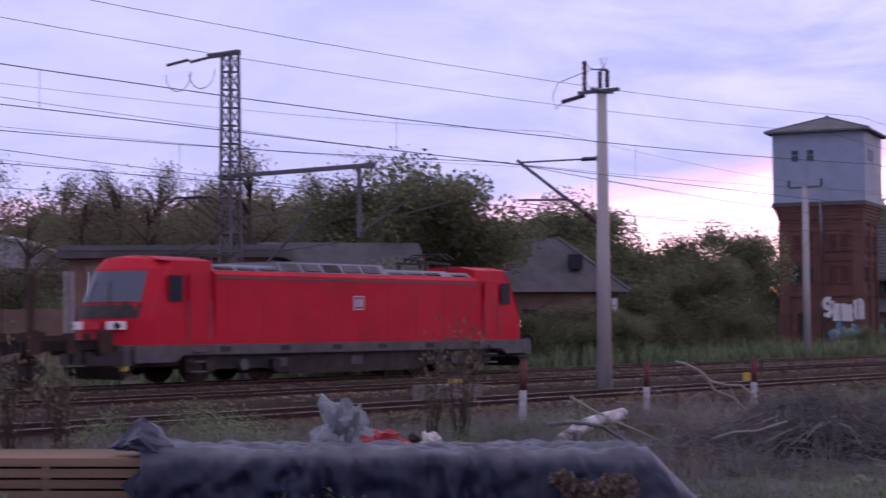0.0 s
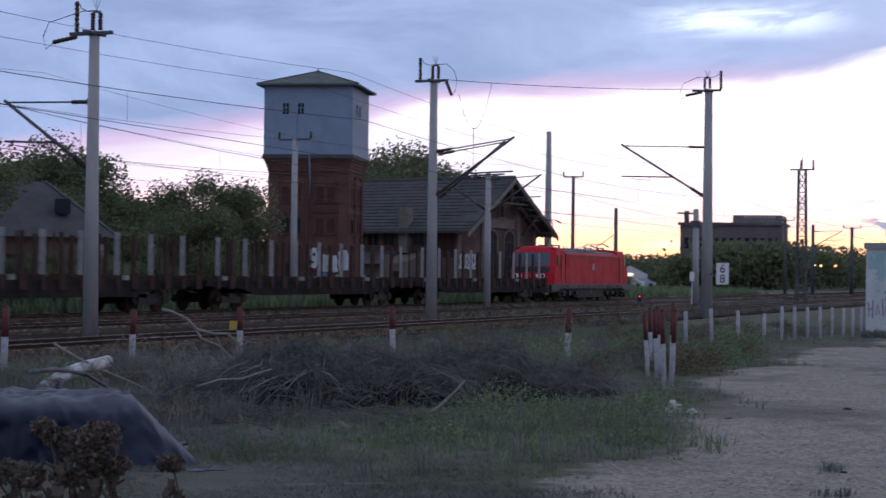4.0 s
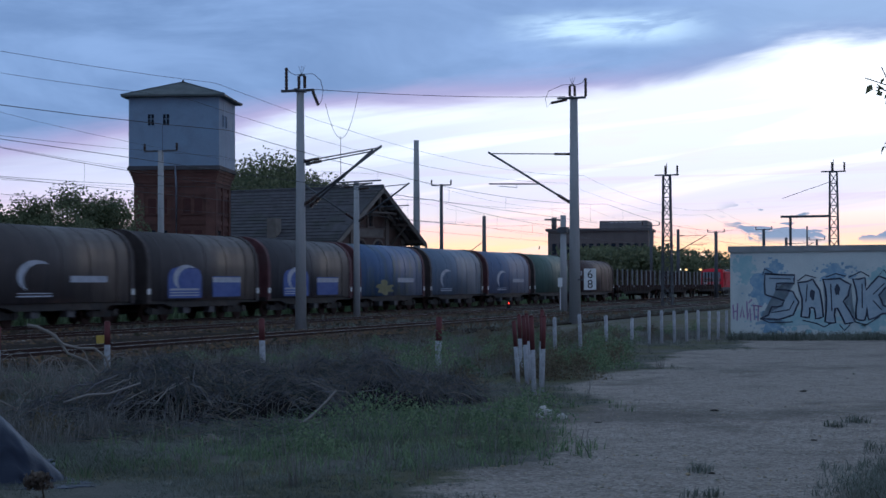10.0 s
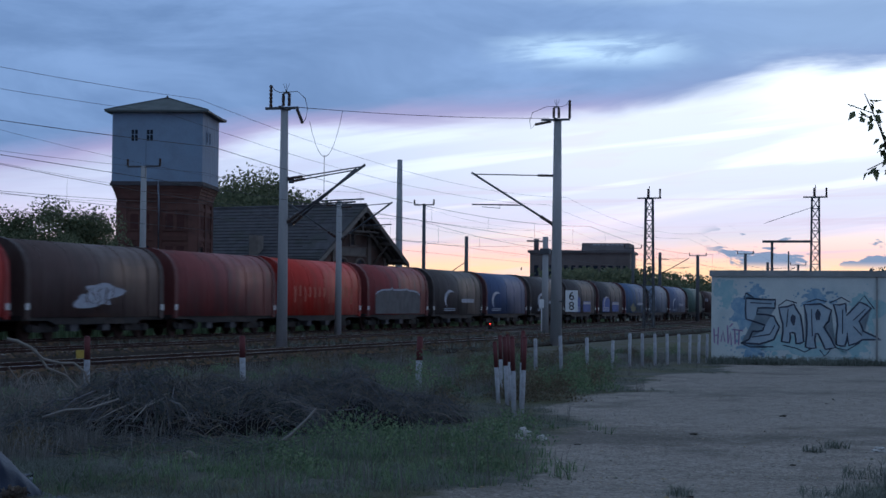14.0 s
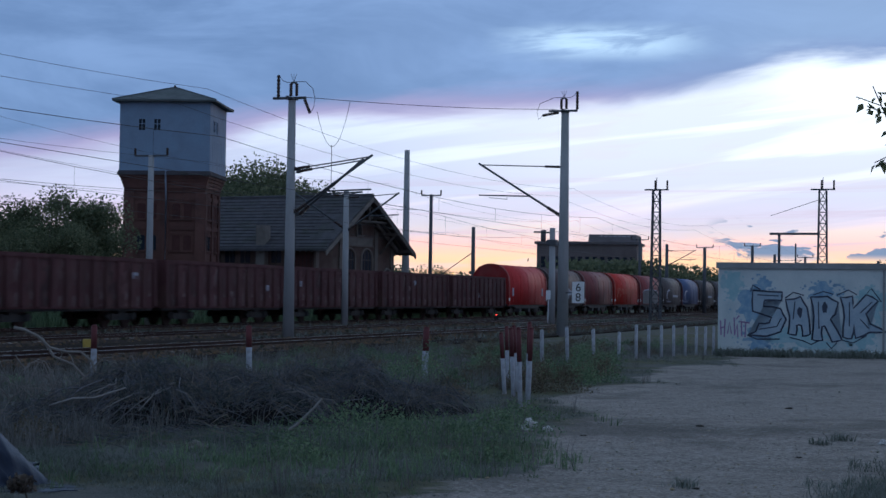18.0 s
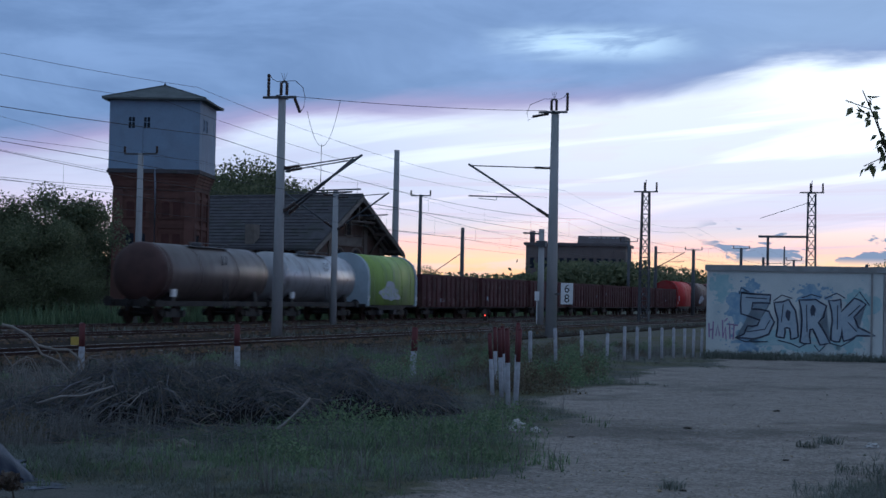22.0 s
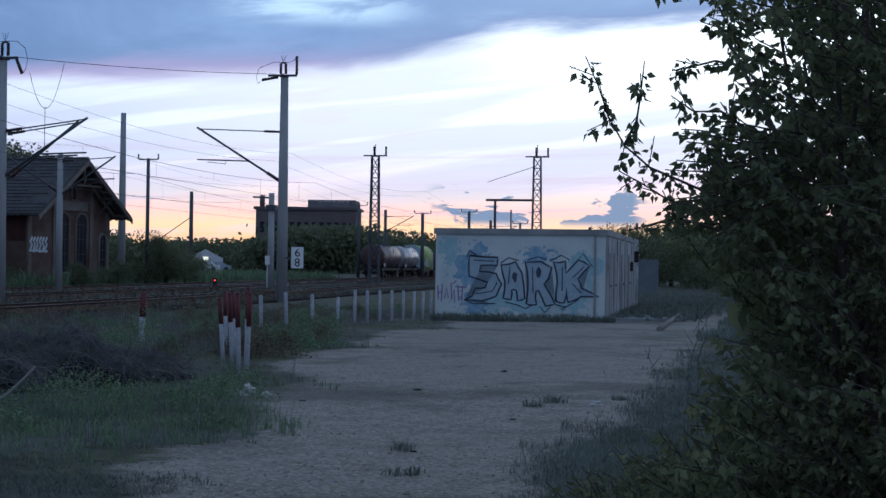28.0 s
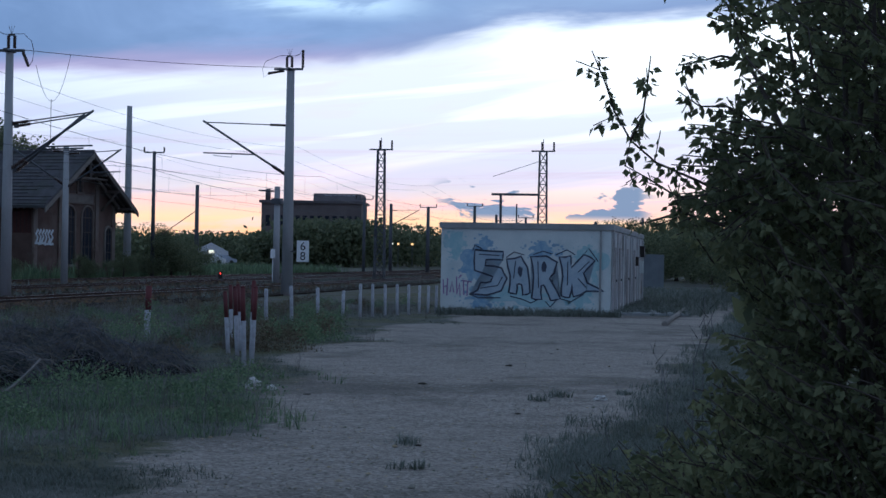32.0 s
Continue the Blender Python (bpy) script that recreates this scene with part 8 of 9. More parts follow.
def build_loco(u0, u1):
    t, h = rolling("locomotive", u0, u1, "bright red electric locomotive with grey roof panels and folded pantograph", "locomotive", "")
    sill, eave, top = 1.08, 3.00, 3.50
    # middle body
    bm = bmesh.new()
    prism(bm, ((-1.46, sill), (1.46, sill), (1.46, eave), (1.30, eave + 0.12), (-1.30, eave + 0.12), (-1.46, eave)), -h + 3.1, h - 3.1)
    body = part("body", bm, RED, t, bevel=0.012)
    for i in range(9):
        x = -h + 3.6 + i * (2 * h - 7.2) / 8
        bm = bmesh.new()
        box(bm, x - 0.004, x + 0.004, -1.463, -1.458, sill + 0.08, eave - 0.25)
        part("panel_seam", bm, BLACK, body)
    # dark strip that paints the shadow line where the roof begins
    bm = bmesh.new()
    box(bm, -h + 3.2, h - 3.2, -1.475, -1.459, eave - 0.12, eave - 0.06)
    part("eave_shade_line", bm, GREY_UNDER, body)
    # cabs
    for k in (-1, 1):
        e = h * k
        bm = bmesh.new()
        sec = ((e, sill), (e - 0.02 * k, 1.75), (e - 0.16 * k, 2.15), (e - 0.52 * k, 3.12), (e - 0.80 * k, top - 0.06), (e - 1.25 * k, top), (e - 3.1 * k, top), (e - 3.1 * k, sill))
        n = 9
        rows = []
        for x, z in sec:
            ring = []
            for i in range(n):
                y = -1 + 2 * i / (n - 1)
                pull = 0.80 * abs(y) ** 2.4 * k if abs(x - e) < 1.2 else 0.0
                wide = 1.46 - max(0.0, z - 2.6) * 0.17
                ring.append(bm.verts.new((x - pull, y * wide, z - (0.14 * y * y if z > 3.3 else 0.0))))
            rows.append(ring)
        for a, b in zip(rows, rows[1:]):
            for i in range(n - 1):
                bm.faces.new((a[i], a[i + 1], b[i + 1], b[i]))
        bm.faces.new([r[0] for r in rows])
        bm.faces.new([r[-1] for r in rows])
        bm.faces.new([v for v in rows[0]] + [v for v in rows[-1][::-1]])
        cab = part("cab", bm, RED, t)
        bm = bmesh.new()
        prof = [(-1.16, top - 0.16), (-0.75, top - 0.045), (0, top + 0.006), (0.75, top - 0.045), (1.16, top - 0.16)]
        lo = [(x, y, z + 0.012) for x in (e - 1.30 * k, e - 3.11 * k) for y, z in prof]
        vs = [bm.verts.new(p) for p in lo]
        for i in range(4):
            bm.faces.new((vs[i], vs[i + 1], vs[i + 6], vs[i + 5])).smooth = True
        part("cab_roof", bm, RED_TOP, cab, "faded red cab roof")
        # windscreen, a curved pane on the slope
        bm = bmesh.new()
        vs = []
        for x, z in ((e - 0.18 * k, 2.22), (e - 0.50 * k, 3.06)):
            for i in range(7):
                y = -0.80 + 1.60 * i / 6
                wide = (1.46 - max(0.0, z - 2.6) * 0.17)
                vs.append(bm.verts.new((x - 0.80 * abs(y) ** 2.4 * k + 0.02 * k, y * wide, z + 0.01)))
        for i in range(6):
            bm.faces.new((vs[i], vs[i + 1], vs[i + 8], vs[i + 7])).smooth = True
        part("windscreen", bm, SCREEN, cab)
        bm = bmesh.new()
        vs = []
        for x, z in ((e - 0.04 * k, 1.80), (e - 0.17 * k, 2.14), (e - 0.21 * k, 2.20)):
            for i in range(7):
                y = -0.82 + 1.64 * i / 6
                vs.append(bm.verts.new((x - 0.80 * abs(y) ** 2.4 * k + 0.025 * k, y * 1.46, z)))
        for r in (0, 7):
            for i in range(6):
                bm.faces.new((vs[r + i], vs[r + i + 1], vs[r + i + 8], vs[r + i + 7])).smooth = True
        part("front_band", bm, BLACK, cab, "black band under the windscreen")
        for y in (-0.45, 0.45):
            bm = bmesh.new()
            rod(bm, (e - 0.19 * k + 0.05 * k, y, 2.2), (e - 0.42 * k + 0.05 * k, y * 0.6, 2.8), 0.015, n=5)
            part("wiper", bm, BLACK, cab)
        for y in (-0.72, 0.72):
            bm = bmesh.new()
            box(bm, min(e - 0.3 * k, e - 0.04 * k), max(e - 0.3 * k, e - 0.04 * k), y - 0.25, y + 0.25, 1.50, 1.72)
            part("headlight_panel", bm, WHITE, cab, bevel=0.02)
            bm = bmesh.new()
            rod(bm, (e - 0.10 * k, y * 1.25, 1.6), (e - 0.02 * k, y * 1.25, 1.6), 0.09, n=12)
            part("headlight", bm, GLASS, cab)
        bm = bmesh.new()
        box(bm, min(e, e + 0.035 * k), max(e, e + 0.035 * k), -0.32, 0.32, 1.5, 1.72)
        part("maker_plate", bm, RED_TOP, cab)
        for y in (-1.463, 1.463):
            bm = bmesh.new()
            x = e - 1.62 * k
            box(bm, x - 0.24, x + 0.24, y - 0.012, y + 0.012, 2.25, 2.95)
            part("side_window", bm, GLASS, cab, bevel=0.008)
            bm = bmesh.new()
            x = e - 2.45 * k
            box(bm, x - 0.33, x + 0.33, y - 0.010, y + 0.010, 1.2, 3.0)
            door = part("cab_door", bm, RED, cab, bevel=0.008)
            for dx in (-0.42, 0.42):
                bm = bmesh.new()
                rod(bm, (x + dx, y * 1.03, 1.25), (x + dx, y * 1.03, 2.3), 0.018, n=6)
                part("handrail", bm, STEEL, door)
            for z in (0.35, 0.62, 0.9):
                bm = bmesh.new()
                box(bm, x - 0.22, x + 0.22, y - 0.1, y + 0.1, z - 0.02, z + 0.02)
                part("step", bm, STEEL, t)
        bm = bmesh.new()
        box(bm, min(e - 0.3 * k, e + 0.05 * k), max(e - 0.3 * k, e + 0.05 * k), -1.3, 1.3, 0.55, sill)
        part("buffer_beam", bm, GREY_UNDER, t)
        bm = bmesh.new()
        across(bm, ((e - 0.1 * k, 0.18), (e + 0.1 * k, 0.5), (e - 0.5 * k, 0.5)), -1.1, 1.1)
        part("rail_guard", bm, BLACK, t)
    # grey skirt
    for y in (-1.44, 1.44):
        bm = bmesh.new()
        across(bm, ((-h + 0.2, sill), (-h + 0.2, 0.62), (-h + 1.6, 0.62), (-h + 1.9, 0.80), (h - 1.9, 0.80), (h - 1.6, 0.62), (h - 0.2, 0.62), (h - 0.2, sill)), y - 0.03, y + 0.03)
        skirt = part("skirt", bm, GREY_UNDER, t)
        for x in (-5.6, -3.2, -1.0, 1.1, 3.4, 5.8):
            bm = bmesh.new()
            box(bm, x - 0.2, x + 0.2, y - 0.045, y + 0.045, 0.88, 1.02)
            part("hatch", bm, BLACK if int(x * 10) % 3 else WHITE, skirt)
    bm = bmesh.new()
    box(bm, -2.9, 2.9, -1.28, 1.28, 0.2, 0.9)
    part("transformer_box", bm, BLACK, t, bevel=0.05)
    for x in (-3.2, 0.1):
        bm = bmesh.new()
        box(bm, x - 0.25, x + 0.25, -1.3, -1.1, 0.42, 0.68)
        part("equipment_box", bm, GREY_UNDER, t)
    for x in (-h + 4.3, h - 4.3):
        for y in (-1.2, 1.2):
            bm = bmesh.new()
            across(bm, ((x - 2.1, 0.34), (x - 1.7, 0.22), (x - 0.9, 0.40), (x + 0.9, 0.40), (x + 1.7, 0.22), (x + 2.1, 0.34), (x + 2.1, 0.86), (x - 2.1, 0.86)), y - 0.05, y + 0.05)
            cover = part("bogie_side", bm, BLACK, t, "sooty bogie side frame")
            for dx in (-1.3, 0.0, 1.3):
                bm = bmesh.new()
                rod(bm, (x + dx, y * 1.05, 0.5), (x + dx, y * 1.16, 0.5), 0.17, n=10)
                part("axle_box", bm, GREY_UNDER if dx == 0 else BLACK, cover)
    bm = bmesh.new()
    box(bm, -h + 0.6, h - 0.6, -1.0, 1.0, 0.5, sill)
    part("underframe", bm, BLACK, t)
    # roof boxes
    for x0, x1, z in ((-h + 3.15, -3.2, 3.30), (-3.2, 1.6, 3.43), (1.6, h - 4.3, 3.30), (h - 4.3, h - 3.15, 3.27)):
        bm = bmesh.new()
        prism(bm, ((-1.28, eave + 0.1), (1.28, eave + 0.1), (1.02, z), (-1.02, z)), x0 + 0.02, x1 - 0.02)
        rb = part("roof_box", bm, LOCO_ROOF, t, "grey roof panel")
        for i in range(int((x1 - x0) / 0.9)):
            xa = x0 + 0.15 + i * 0.9
            bm = bmesh.new()
            prism(bm, ((-1.245, eave + 0.16), (-1.275, eave + 0.17), (-1.07, z - 0.05), (-1.04, z - 0.06)), xa, xa + 0.72)
            part("roof_vent", bm, BLACK if (i + int(x1)) % 3 == 0 else GREY_UNDER, rb)
    for x, k in ((-h + 4.0, 1), (h - 4.2, -1)):
        pan = new("pantograph")
        pan.parent = t
        pan.empty_display_size = 0.2
        bm = bmesh.new()
        box(bm, x - 0.8, x + 0.8, -0.5, -0.4, 3.55, 3.62)
        box(bm, x - 0.8, x + 0.8, 0.4, 0.5, 3.55, 3.62)
        part("base_frame", bm, BLACK, pan)
        bm = bmesh.new()
        hi = 1.45 if k > 0 else 0.12
        knee, head_at = Vector((x + 0.95 * k, 0, 3.66 + hi * 0.5)), Vector((x - 0.35 * k, 0, 3.7 + hi))
        rod(bm, (x - 0.7 * k, 0, 3.62), knee, 0.04, n=6)
        rod(bm, knee, head_at + Vector((0, -0.3, 0)), 0.022, n=6)
        rod(bm, knee, head_at + Vector((0, 0.3, 0)), 0.022, n=6)
        part("pantograph_arm", bm, BLACK, pan)
        for dx in (-0.18, 0.18):
            bm = bmesh.new()
            tube(bm, [head_at + Vector((dx, y, 0.06 - 0.22 * max(0, abs(y) - 0.55) / 0.4)) for y in (-0.95, -0.75, -0.55, 0, 0.55, 0.75, 0.95)], 0.025, 6)
            part("contact_strip", bm, BLACK, pan)
        for dx in (-0.7, 0.7):
            for y in (-0.45, 0.45):
                bm = bmesh.new()
                insulator(bm, (x + dx, y, 3.38), (x + dx, y, 3.56), 0.07, 3)
                part("insulator", bm, INSUL, pan)
    bm = bmesh.new()
    for x0, x1, z0, z1 in ((-0.26, 0.24, 2.04, 2.08), (-0.26, 0.24, 2.42, 2.46), (-0.26, -0.22, 2.08, 2.42), (0.20, 0.24, 2.08, 2.42), (-0.17, -0.04, 2.13, 2.37), (0.02, 0.15, 2.13, 2.37)):
        box(bm, x0, x1, -1.472, -1.462, z0, z1)
    part("white_emblem", bm, LOGO, t, "small white square emblem")
    for x in (-h + 4.3, h - 4.3):
        bogie(t, x, 2.6, WHEEL_BIG, 0.61)
    buffers(t, h, 1.04)
    for y in (-1.28,):
        bm = bmesh.new()
        box(bm, -h - 0.02, -h + 0.1, y, y + 0.3, 0.42, 0.72)
        part("rear_tag", bm, YELLOW, t, "yellow equipment tag")


YELLOW = paint("faded_yellow", (0.55, 0.40, 0.06), 0.6, scale=4.0, dirt=(0.2, 0.15, 0.05))
DECK = paint("flat_deck", (0.022, 0.019, 0.018), 0.9, spec=0.15, other=(0.014, 0.012, 0.012), scale=1.5, dirt=(0.05, 0.032, 0.026), dirt_amount=0.5)
STAKE = paint("steel_stake", (0.32, 0.32, 0.34), 0.6, 0.1, scale=4.0, dirt=(0.2, 0.16, 0.13))


def stake_mesh(mat):
    bm = bmesh.new()
    prism(bm, ((-0.03, 1.1), (0.03, 1.1), (0.03, 2.98), (-0.03, 2.98)), -0.022, 0.022)
    return mesh_of("stake", bm, mat, 0.01)


STAKE_MESH, STAKE_FAR = stake_mesh(STAKE), stake_mesh(RUST)


def build_stake_wagon(u0, u1):
    t, h = rolling("stake_wagon", u0, u1, "empty flat timber wagon with upright steel stakes")
    bm = bmesh.new()
    across(bm, ((-h, 1.0), (-h + 2.5, 0.95), (-h + 4.5, 0.62), (h - 4.5, 0.62), (h - 2.5, 0.95), (h, 1.0), (h, 1.22), (-h, 1.22)), -1.38, -1.28)
    across(bm, ((-h, 1.0), (-h + 2.5, 0.95), (-h + 4.5, 0.62), (h - 4.5, 0.62), (h - 2.5, 0.95), (h, 1.0), (h, 1.22), (-h, 1.22)), 1.28, 1.38)
    box(bm, -h, h, -1.4, 1.4, 1.16, 1.24)
    part("deck_frame", bm, DECK, t)
    n = 9
    for i in range(n):
        x = -h + 0.9 + i * (2 * h - 1.8) / (n - 1)
        bm = bmesh.new()
        box(bm, x - 0.16, x + 0.16, -1.42, 1.42, 1.24, 1.36)
        part("bolster", bm, RUST, t)
        for y in (-1.36, 1.36):
            for dx in (-0.1, 0.1) if y < 0 else (0.0,):
                share("stake", STAKE_MESH if y < 0 else STAKE_FAR, t, Matrix.Translation((x + dx, y, 0)))
            bm = bmesh.new()
            box(bm, x + 1.05, x + 1.23, y - 0.05, y + 0.05, 1.0, 2.9 if i < n - 1 else 1.5)
            box(bm, x + 0.94, x + 1.38, y - 0.10, y + 0.10, 0.9, 1.45)
            part("stanchion", bm, RUST, t, "dark rusty stanchion")
            bm = bmesh.new()
            box(bm, x - 0.13, x + 0.13, y - 0.09, y + 0.09, 0.9, 1.42)
            part("stake_pocket", bm, RUST, t)
            bm = bmesh.new()
            box(bm, x + 0.55, x + 0.68, y - 0.1, y + 0.1, 1.24, 1.42)
            part("lashing_winch", bm, STAKE if i % 3 == 0 else RUST, t)
    for x in (-h + 2.7, h - 2.7):
        bogie(t, x)
    buffers(t, h)


def cover_paint(name, base, second, patch=None, patch_amount=0.5, scale=0.35):
    base, second = tuple(c * 1.3 for c in base), tuple(c * 1.3 for c in second)
    return paint(name, base, 0.62, spec=0.3, other=second, scale=0.9, amount=0.8, grain=5.0, bump=0.18, coarse=0.04, dirt=patch or tuple(c * 0.7 + 0.05 for c in base), dirt_scale=0.8, dirt_amount=patch_amount, stretch=(1.5, 1, 0.45))


def arch(w, z0, z_side, z_top, n=11):
    """Cross-section of a hooded wagon: straight sides and a rounded top."""
    pts = [(-w, z0), (w, z0), (w, z_side)]
    for i in range(1, n):
        a = math.pi * i / n
        pts.append((w * math.cos(a) * (1.0 if abs(math.cos(a)) > 0.97 else 0.995), z_side + (z_top - z_side) * math.sin(a) ** 0.82))
    return pts + [(-w, z_side)]


def crescent(bm, x, z, r, y):
    """A sickle-shaped stripe on the near side: fat in the middle, drawn out to a point above."""
    n = 18
    rows = []
    for i in range(n + 1):
        f = i / n
        a = radians(52 + 190 * f)
        w = 0.42 * math.sin(math.pi * min(1.0, f * 0.94 + 0.03)) ** 0.9
        reach = 1.0 + 0.35 * max(0.0, 0.35 - f)
        rows.append([bm.verts.new((x + 1.35 * r * q * math.cos(a) * reach, y, z + 0.62 * r * q * math.sin(a))) for q in (1.0, 1.0 - w)])
    for a, b in zip(rows, rows[1:]):
        bm.faces.new((a[0], b[0], b[1], a[1]))


def ragged(bm, x0, x1, z0, z1, y, seed, n=34):
    """A painted field with an uneven upper edge."""
    top = [(x0 + (x1 - x0) * i / n, z1 - 0.35 * (2 * i / n - 1) ** 6 + 0.16 * noise.noise((i * 0.55, seed, 0.0)) + 0.08 * noise.noise((i * 1.7, seed, 3.0))) for i in range(n + 1)]
    rows = [(bm.verts.new((x, y, z0)), bm.verts.new((x, y, z))) for x, z in top]
    for a, b in zip(rows, rows[1:]):
        bm.faces.new((a[0], b[0], b[1], a[1]))
    return top


LOGO = paint("faded_white_print", (0.40, 0.43, 0.50), 0.6, scale=3.0, amount=0.6)
LOGO_BLUE = paint("blue_print", (0.05, 0.10, 0.33), 0.6, scale=3.0)
PATCH_GREY = paint("overpaint_grey", (0.135, 0.13, 0.13), 0.8, scale=2.0, amount=0.6, dirt=(0.09, 0.075, 0.07))
# paler red that paints the sheen on a wagon cover
STREAK = paint("sheen_pale_red", (0.50, 0.13, 0.075), 0.6, scale=3.0, amount=0.5)
YELLOWED = paint("yellowed_cover", (0.19, 0.18, 0.085), 0.7, scale=3.0, amount=0.5)
END_MAROON = paint("maroon_end", (0.09, 0.03, 0.035), 0.7, scale=2.0, dirt=(0.05, 0.035, 0.035))
END_DARK = paint("wagon_end", (0.045, 0.035, 0.035), 0.7, scale=2.0)


def build_hooded(u0, u1, mat, label, end_mat, marks=(), top=3.98, name="hooded_wagon"):
    t, h = rolling(name, u0, u1, label)
    hood_h = h - 0.42
    bm = bmesh.new()
    prism(bm, arch(1.42, 0.92, 2.55, top), -hood_h, hood_h, smooth=True)
    hood = part("hood", bm, mat, t)
    hood.data.polygons[-1].use_smooth = hood.data.polygons[-2].use_smooth = False
    for i in range(5):
        x = -hood_h + (i + 0.5) * 2 * hood_h / 5
        bm = bmesh.new()
        ring = arch(1.435, 0.95, 2.55, top + 0.012)
        prism(bm, ring, x - 0.025, x + 0.025, smooth=True)
        part("hoop", bm, mat, hood)
    for k in (-1, 1):
        bm = bmesh.new()
        prism(bm, arch(1.47, 0.85, 2.5, top + 0.05), min(k * hood_h, k * (hood_h + 0.34)), max(k * hood_h, k * (hood_h + 0.34)))
        part("end_wall", bm, end_mat, t)
        bm = bmesh.new()
        rod(bm, (k * (h - 0.1), -1.3, 1.0), (k * (h - 0.1), -1.3, 2.3), 0.02, n=6)
        rod(bm, (k * (h - 0.1), -0.8, 1.0), (k * (h - 0.1), -0.8, 2.3), 0.02, n=6)
        part("end_rail", bm, STEEL, t)
        bm = bmesh.new()
        box(bm, k * (hood_h + 0.2) - 0.12, k * (hood_h + 0.2) + 0.12, -1.49, -1.471, 1.2, 1.45)
        part("plate", bm, WHITE, t)
    bm = bmesh.new()
    across(bm, ((-h, 0.78), (-h + 2.0, 0.78), (-h + 2.6, 0.62), (h - 2.6, 0.62), (h - 2.0, 0.78), (h, 0.78), (h, 0.98), (-h, 0.98)), -1.36, 1.36)
    part("underframe", bm, BLACK, t)
    for x in (-1.8, 0.9):
        bm = bmesh.new()
        box(bm, x - 0.3, x + 0.3, -1.3, -1.0, 0.35, 0.62)
        part("brake_box", bm, GREY_UNDER, t)
    for kind, x in marks:
        bm = bmesh.new()
        y = -1.447
        if kind == "moon":
            crescent(bm, x, 1.95, 1.0, y)
            part("printed_stripe", bm, LOGO, hood)
            for z, d in ((1.16, 0.06), (1.28, 0.04)):
                bm = bmesh.new()
                box(bm, x - 1.3, x + 1.2, y - 0.002, y + 0.02, z, z + d)
                part("printed_bar", bm, LOGO, hood)
        elif kind == "panel":
            ragged(bm, x - 1.7, x + 1.7, 1.02, 2.38, y, 40.0)
            panel = part("printed_panel", bm, LOGO_BLUE, hood)
            bm = bmesh.new()
            crescent(bm, x + 0.1, 1.92, 0.95, y - 0.004)
            part("printed_stripe", bm, LOGO, panel)
            for z, d in ((1.12, 0.05), (1.24, 0.05), (1.36, 0.09)):
                bm = bmesh.new()
                box(bm, x - 1.5, x + 1.4, y - 0.006, y - 0.001, z, z + d)
                part("printed_bar", bm, LOGO, panel)
        elif kind == "bar":
            box(bm, x - 1.6, x + 1.4, y, y + 0.02, 1.72, 1.98)
            part("printed_bar", bm, LOGO, hood)
        elif kind == "bluebar":
            box(bm, x - 1.6, x + 1.5, y + 0.004, y + 0.02, 1.05, 2.0)
            field = part("printed_field", bm, LOGO_BLUE, hood)
            bm = bmesh.new()
            box(bm, x - 1.6, x + 1.5, y - 0.002, y + 0.003, 1.72, 1.96)
            part("printed_bar", bm, LOGO, field)
        elif kind == "patch":
            edge = ragged(bm, x - 4.4, x + 4.3, 0.98, 2.46, y + 0.004, 12.0)
            field = part("overpainted_field", bm, PATCH_GREY, hood, "grey overpainted field")
            bm = bmesh.new()
            stroke(bm, [(a, b) for a, b in edge], 0.05, y)
            part("pale_edge", bm, LOGO, field)
        elif kind == "scrawl":
            rnd = random.Random(int(x * 10) + 5)
            splat(bm, x, 1.75, 1.7, 0.48, y + 0.004, rnd, 0.8, 34)
            field = part("graffiti", bm, LOGO, hood, "pale spray-can scrawl")
            bm = bmesh.new()
            for i in range(7):
                cx = x - 1.3 + i * 0.42
                stroke(bm, [(cx + rnd.uniform(-0.25, 0.25), 1.45 + 0.22 * k + rnd.uniform(-0.05, 0.05)) for k in range(4)], 0.045, y)
            part("graffiti_lines", bm, mat, field)
        elif kind == "streaks":
            # strokes paint the light reflected high on the cover's side
            rnd = random.Random(6)
            for i in range(13):
                cx = x - 4.4 + i * 0.72
                stroke(bm, [(cx, 2.52 - 0.1 * rnd.random()), (cx + 0.1, 2.2), (cx + 0.05, 1.95 - 0.5 * rnd.random() ** 2)], rnd.uniform(0.05, 0.13), y)
            part("painted_sheen", bm, STREAK, hood, "pale streaks painted for sheen on the cover")
        elif kind == "tags":
            for dx in (-4.6, 4.5):
                box(bm, x + dx - 0.2, x + dx + 0.2, y, y + 0.02, 1.6, 2.2)
            part("pale_plates", bm, LOGO, hood)
        elif kind == "blotch":
            splat(bm, x, 1.45, 1.6, 0.38, y + 0.004, random.Random(3), 0.9, 34)
            part("yellowed_patch", bm, YELLOWED, hood, "yellowed stain")
        elif kind == "squares":
            for dx in (-0.7, 0.6):
                box(bm, x + dx - 0.22, x + dx + 0.22, y, y + 0.02, 2.3, 2.7)
            part("white_marks", bm, LOGO, hood)
    for x in (-h + 2.1, h - 2.1):
        bogie(t, x)
    buffers(t, h)


GOND = paint("gondola_red_brown", (0.105, 0.042, 0.044), 0.85, spec=0.25, other=(0.05, 0.022, 0.022), scale=0.7, amount=0.8, grain=8, bump=0.2, dirt=(0.12, 0.07, 0.058), dirt_scale=0.6, dirt_amount=0.5, stretch=(1, 1, 0.5))
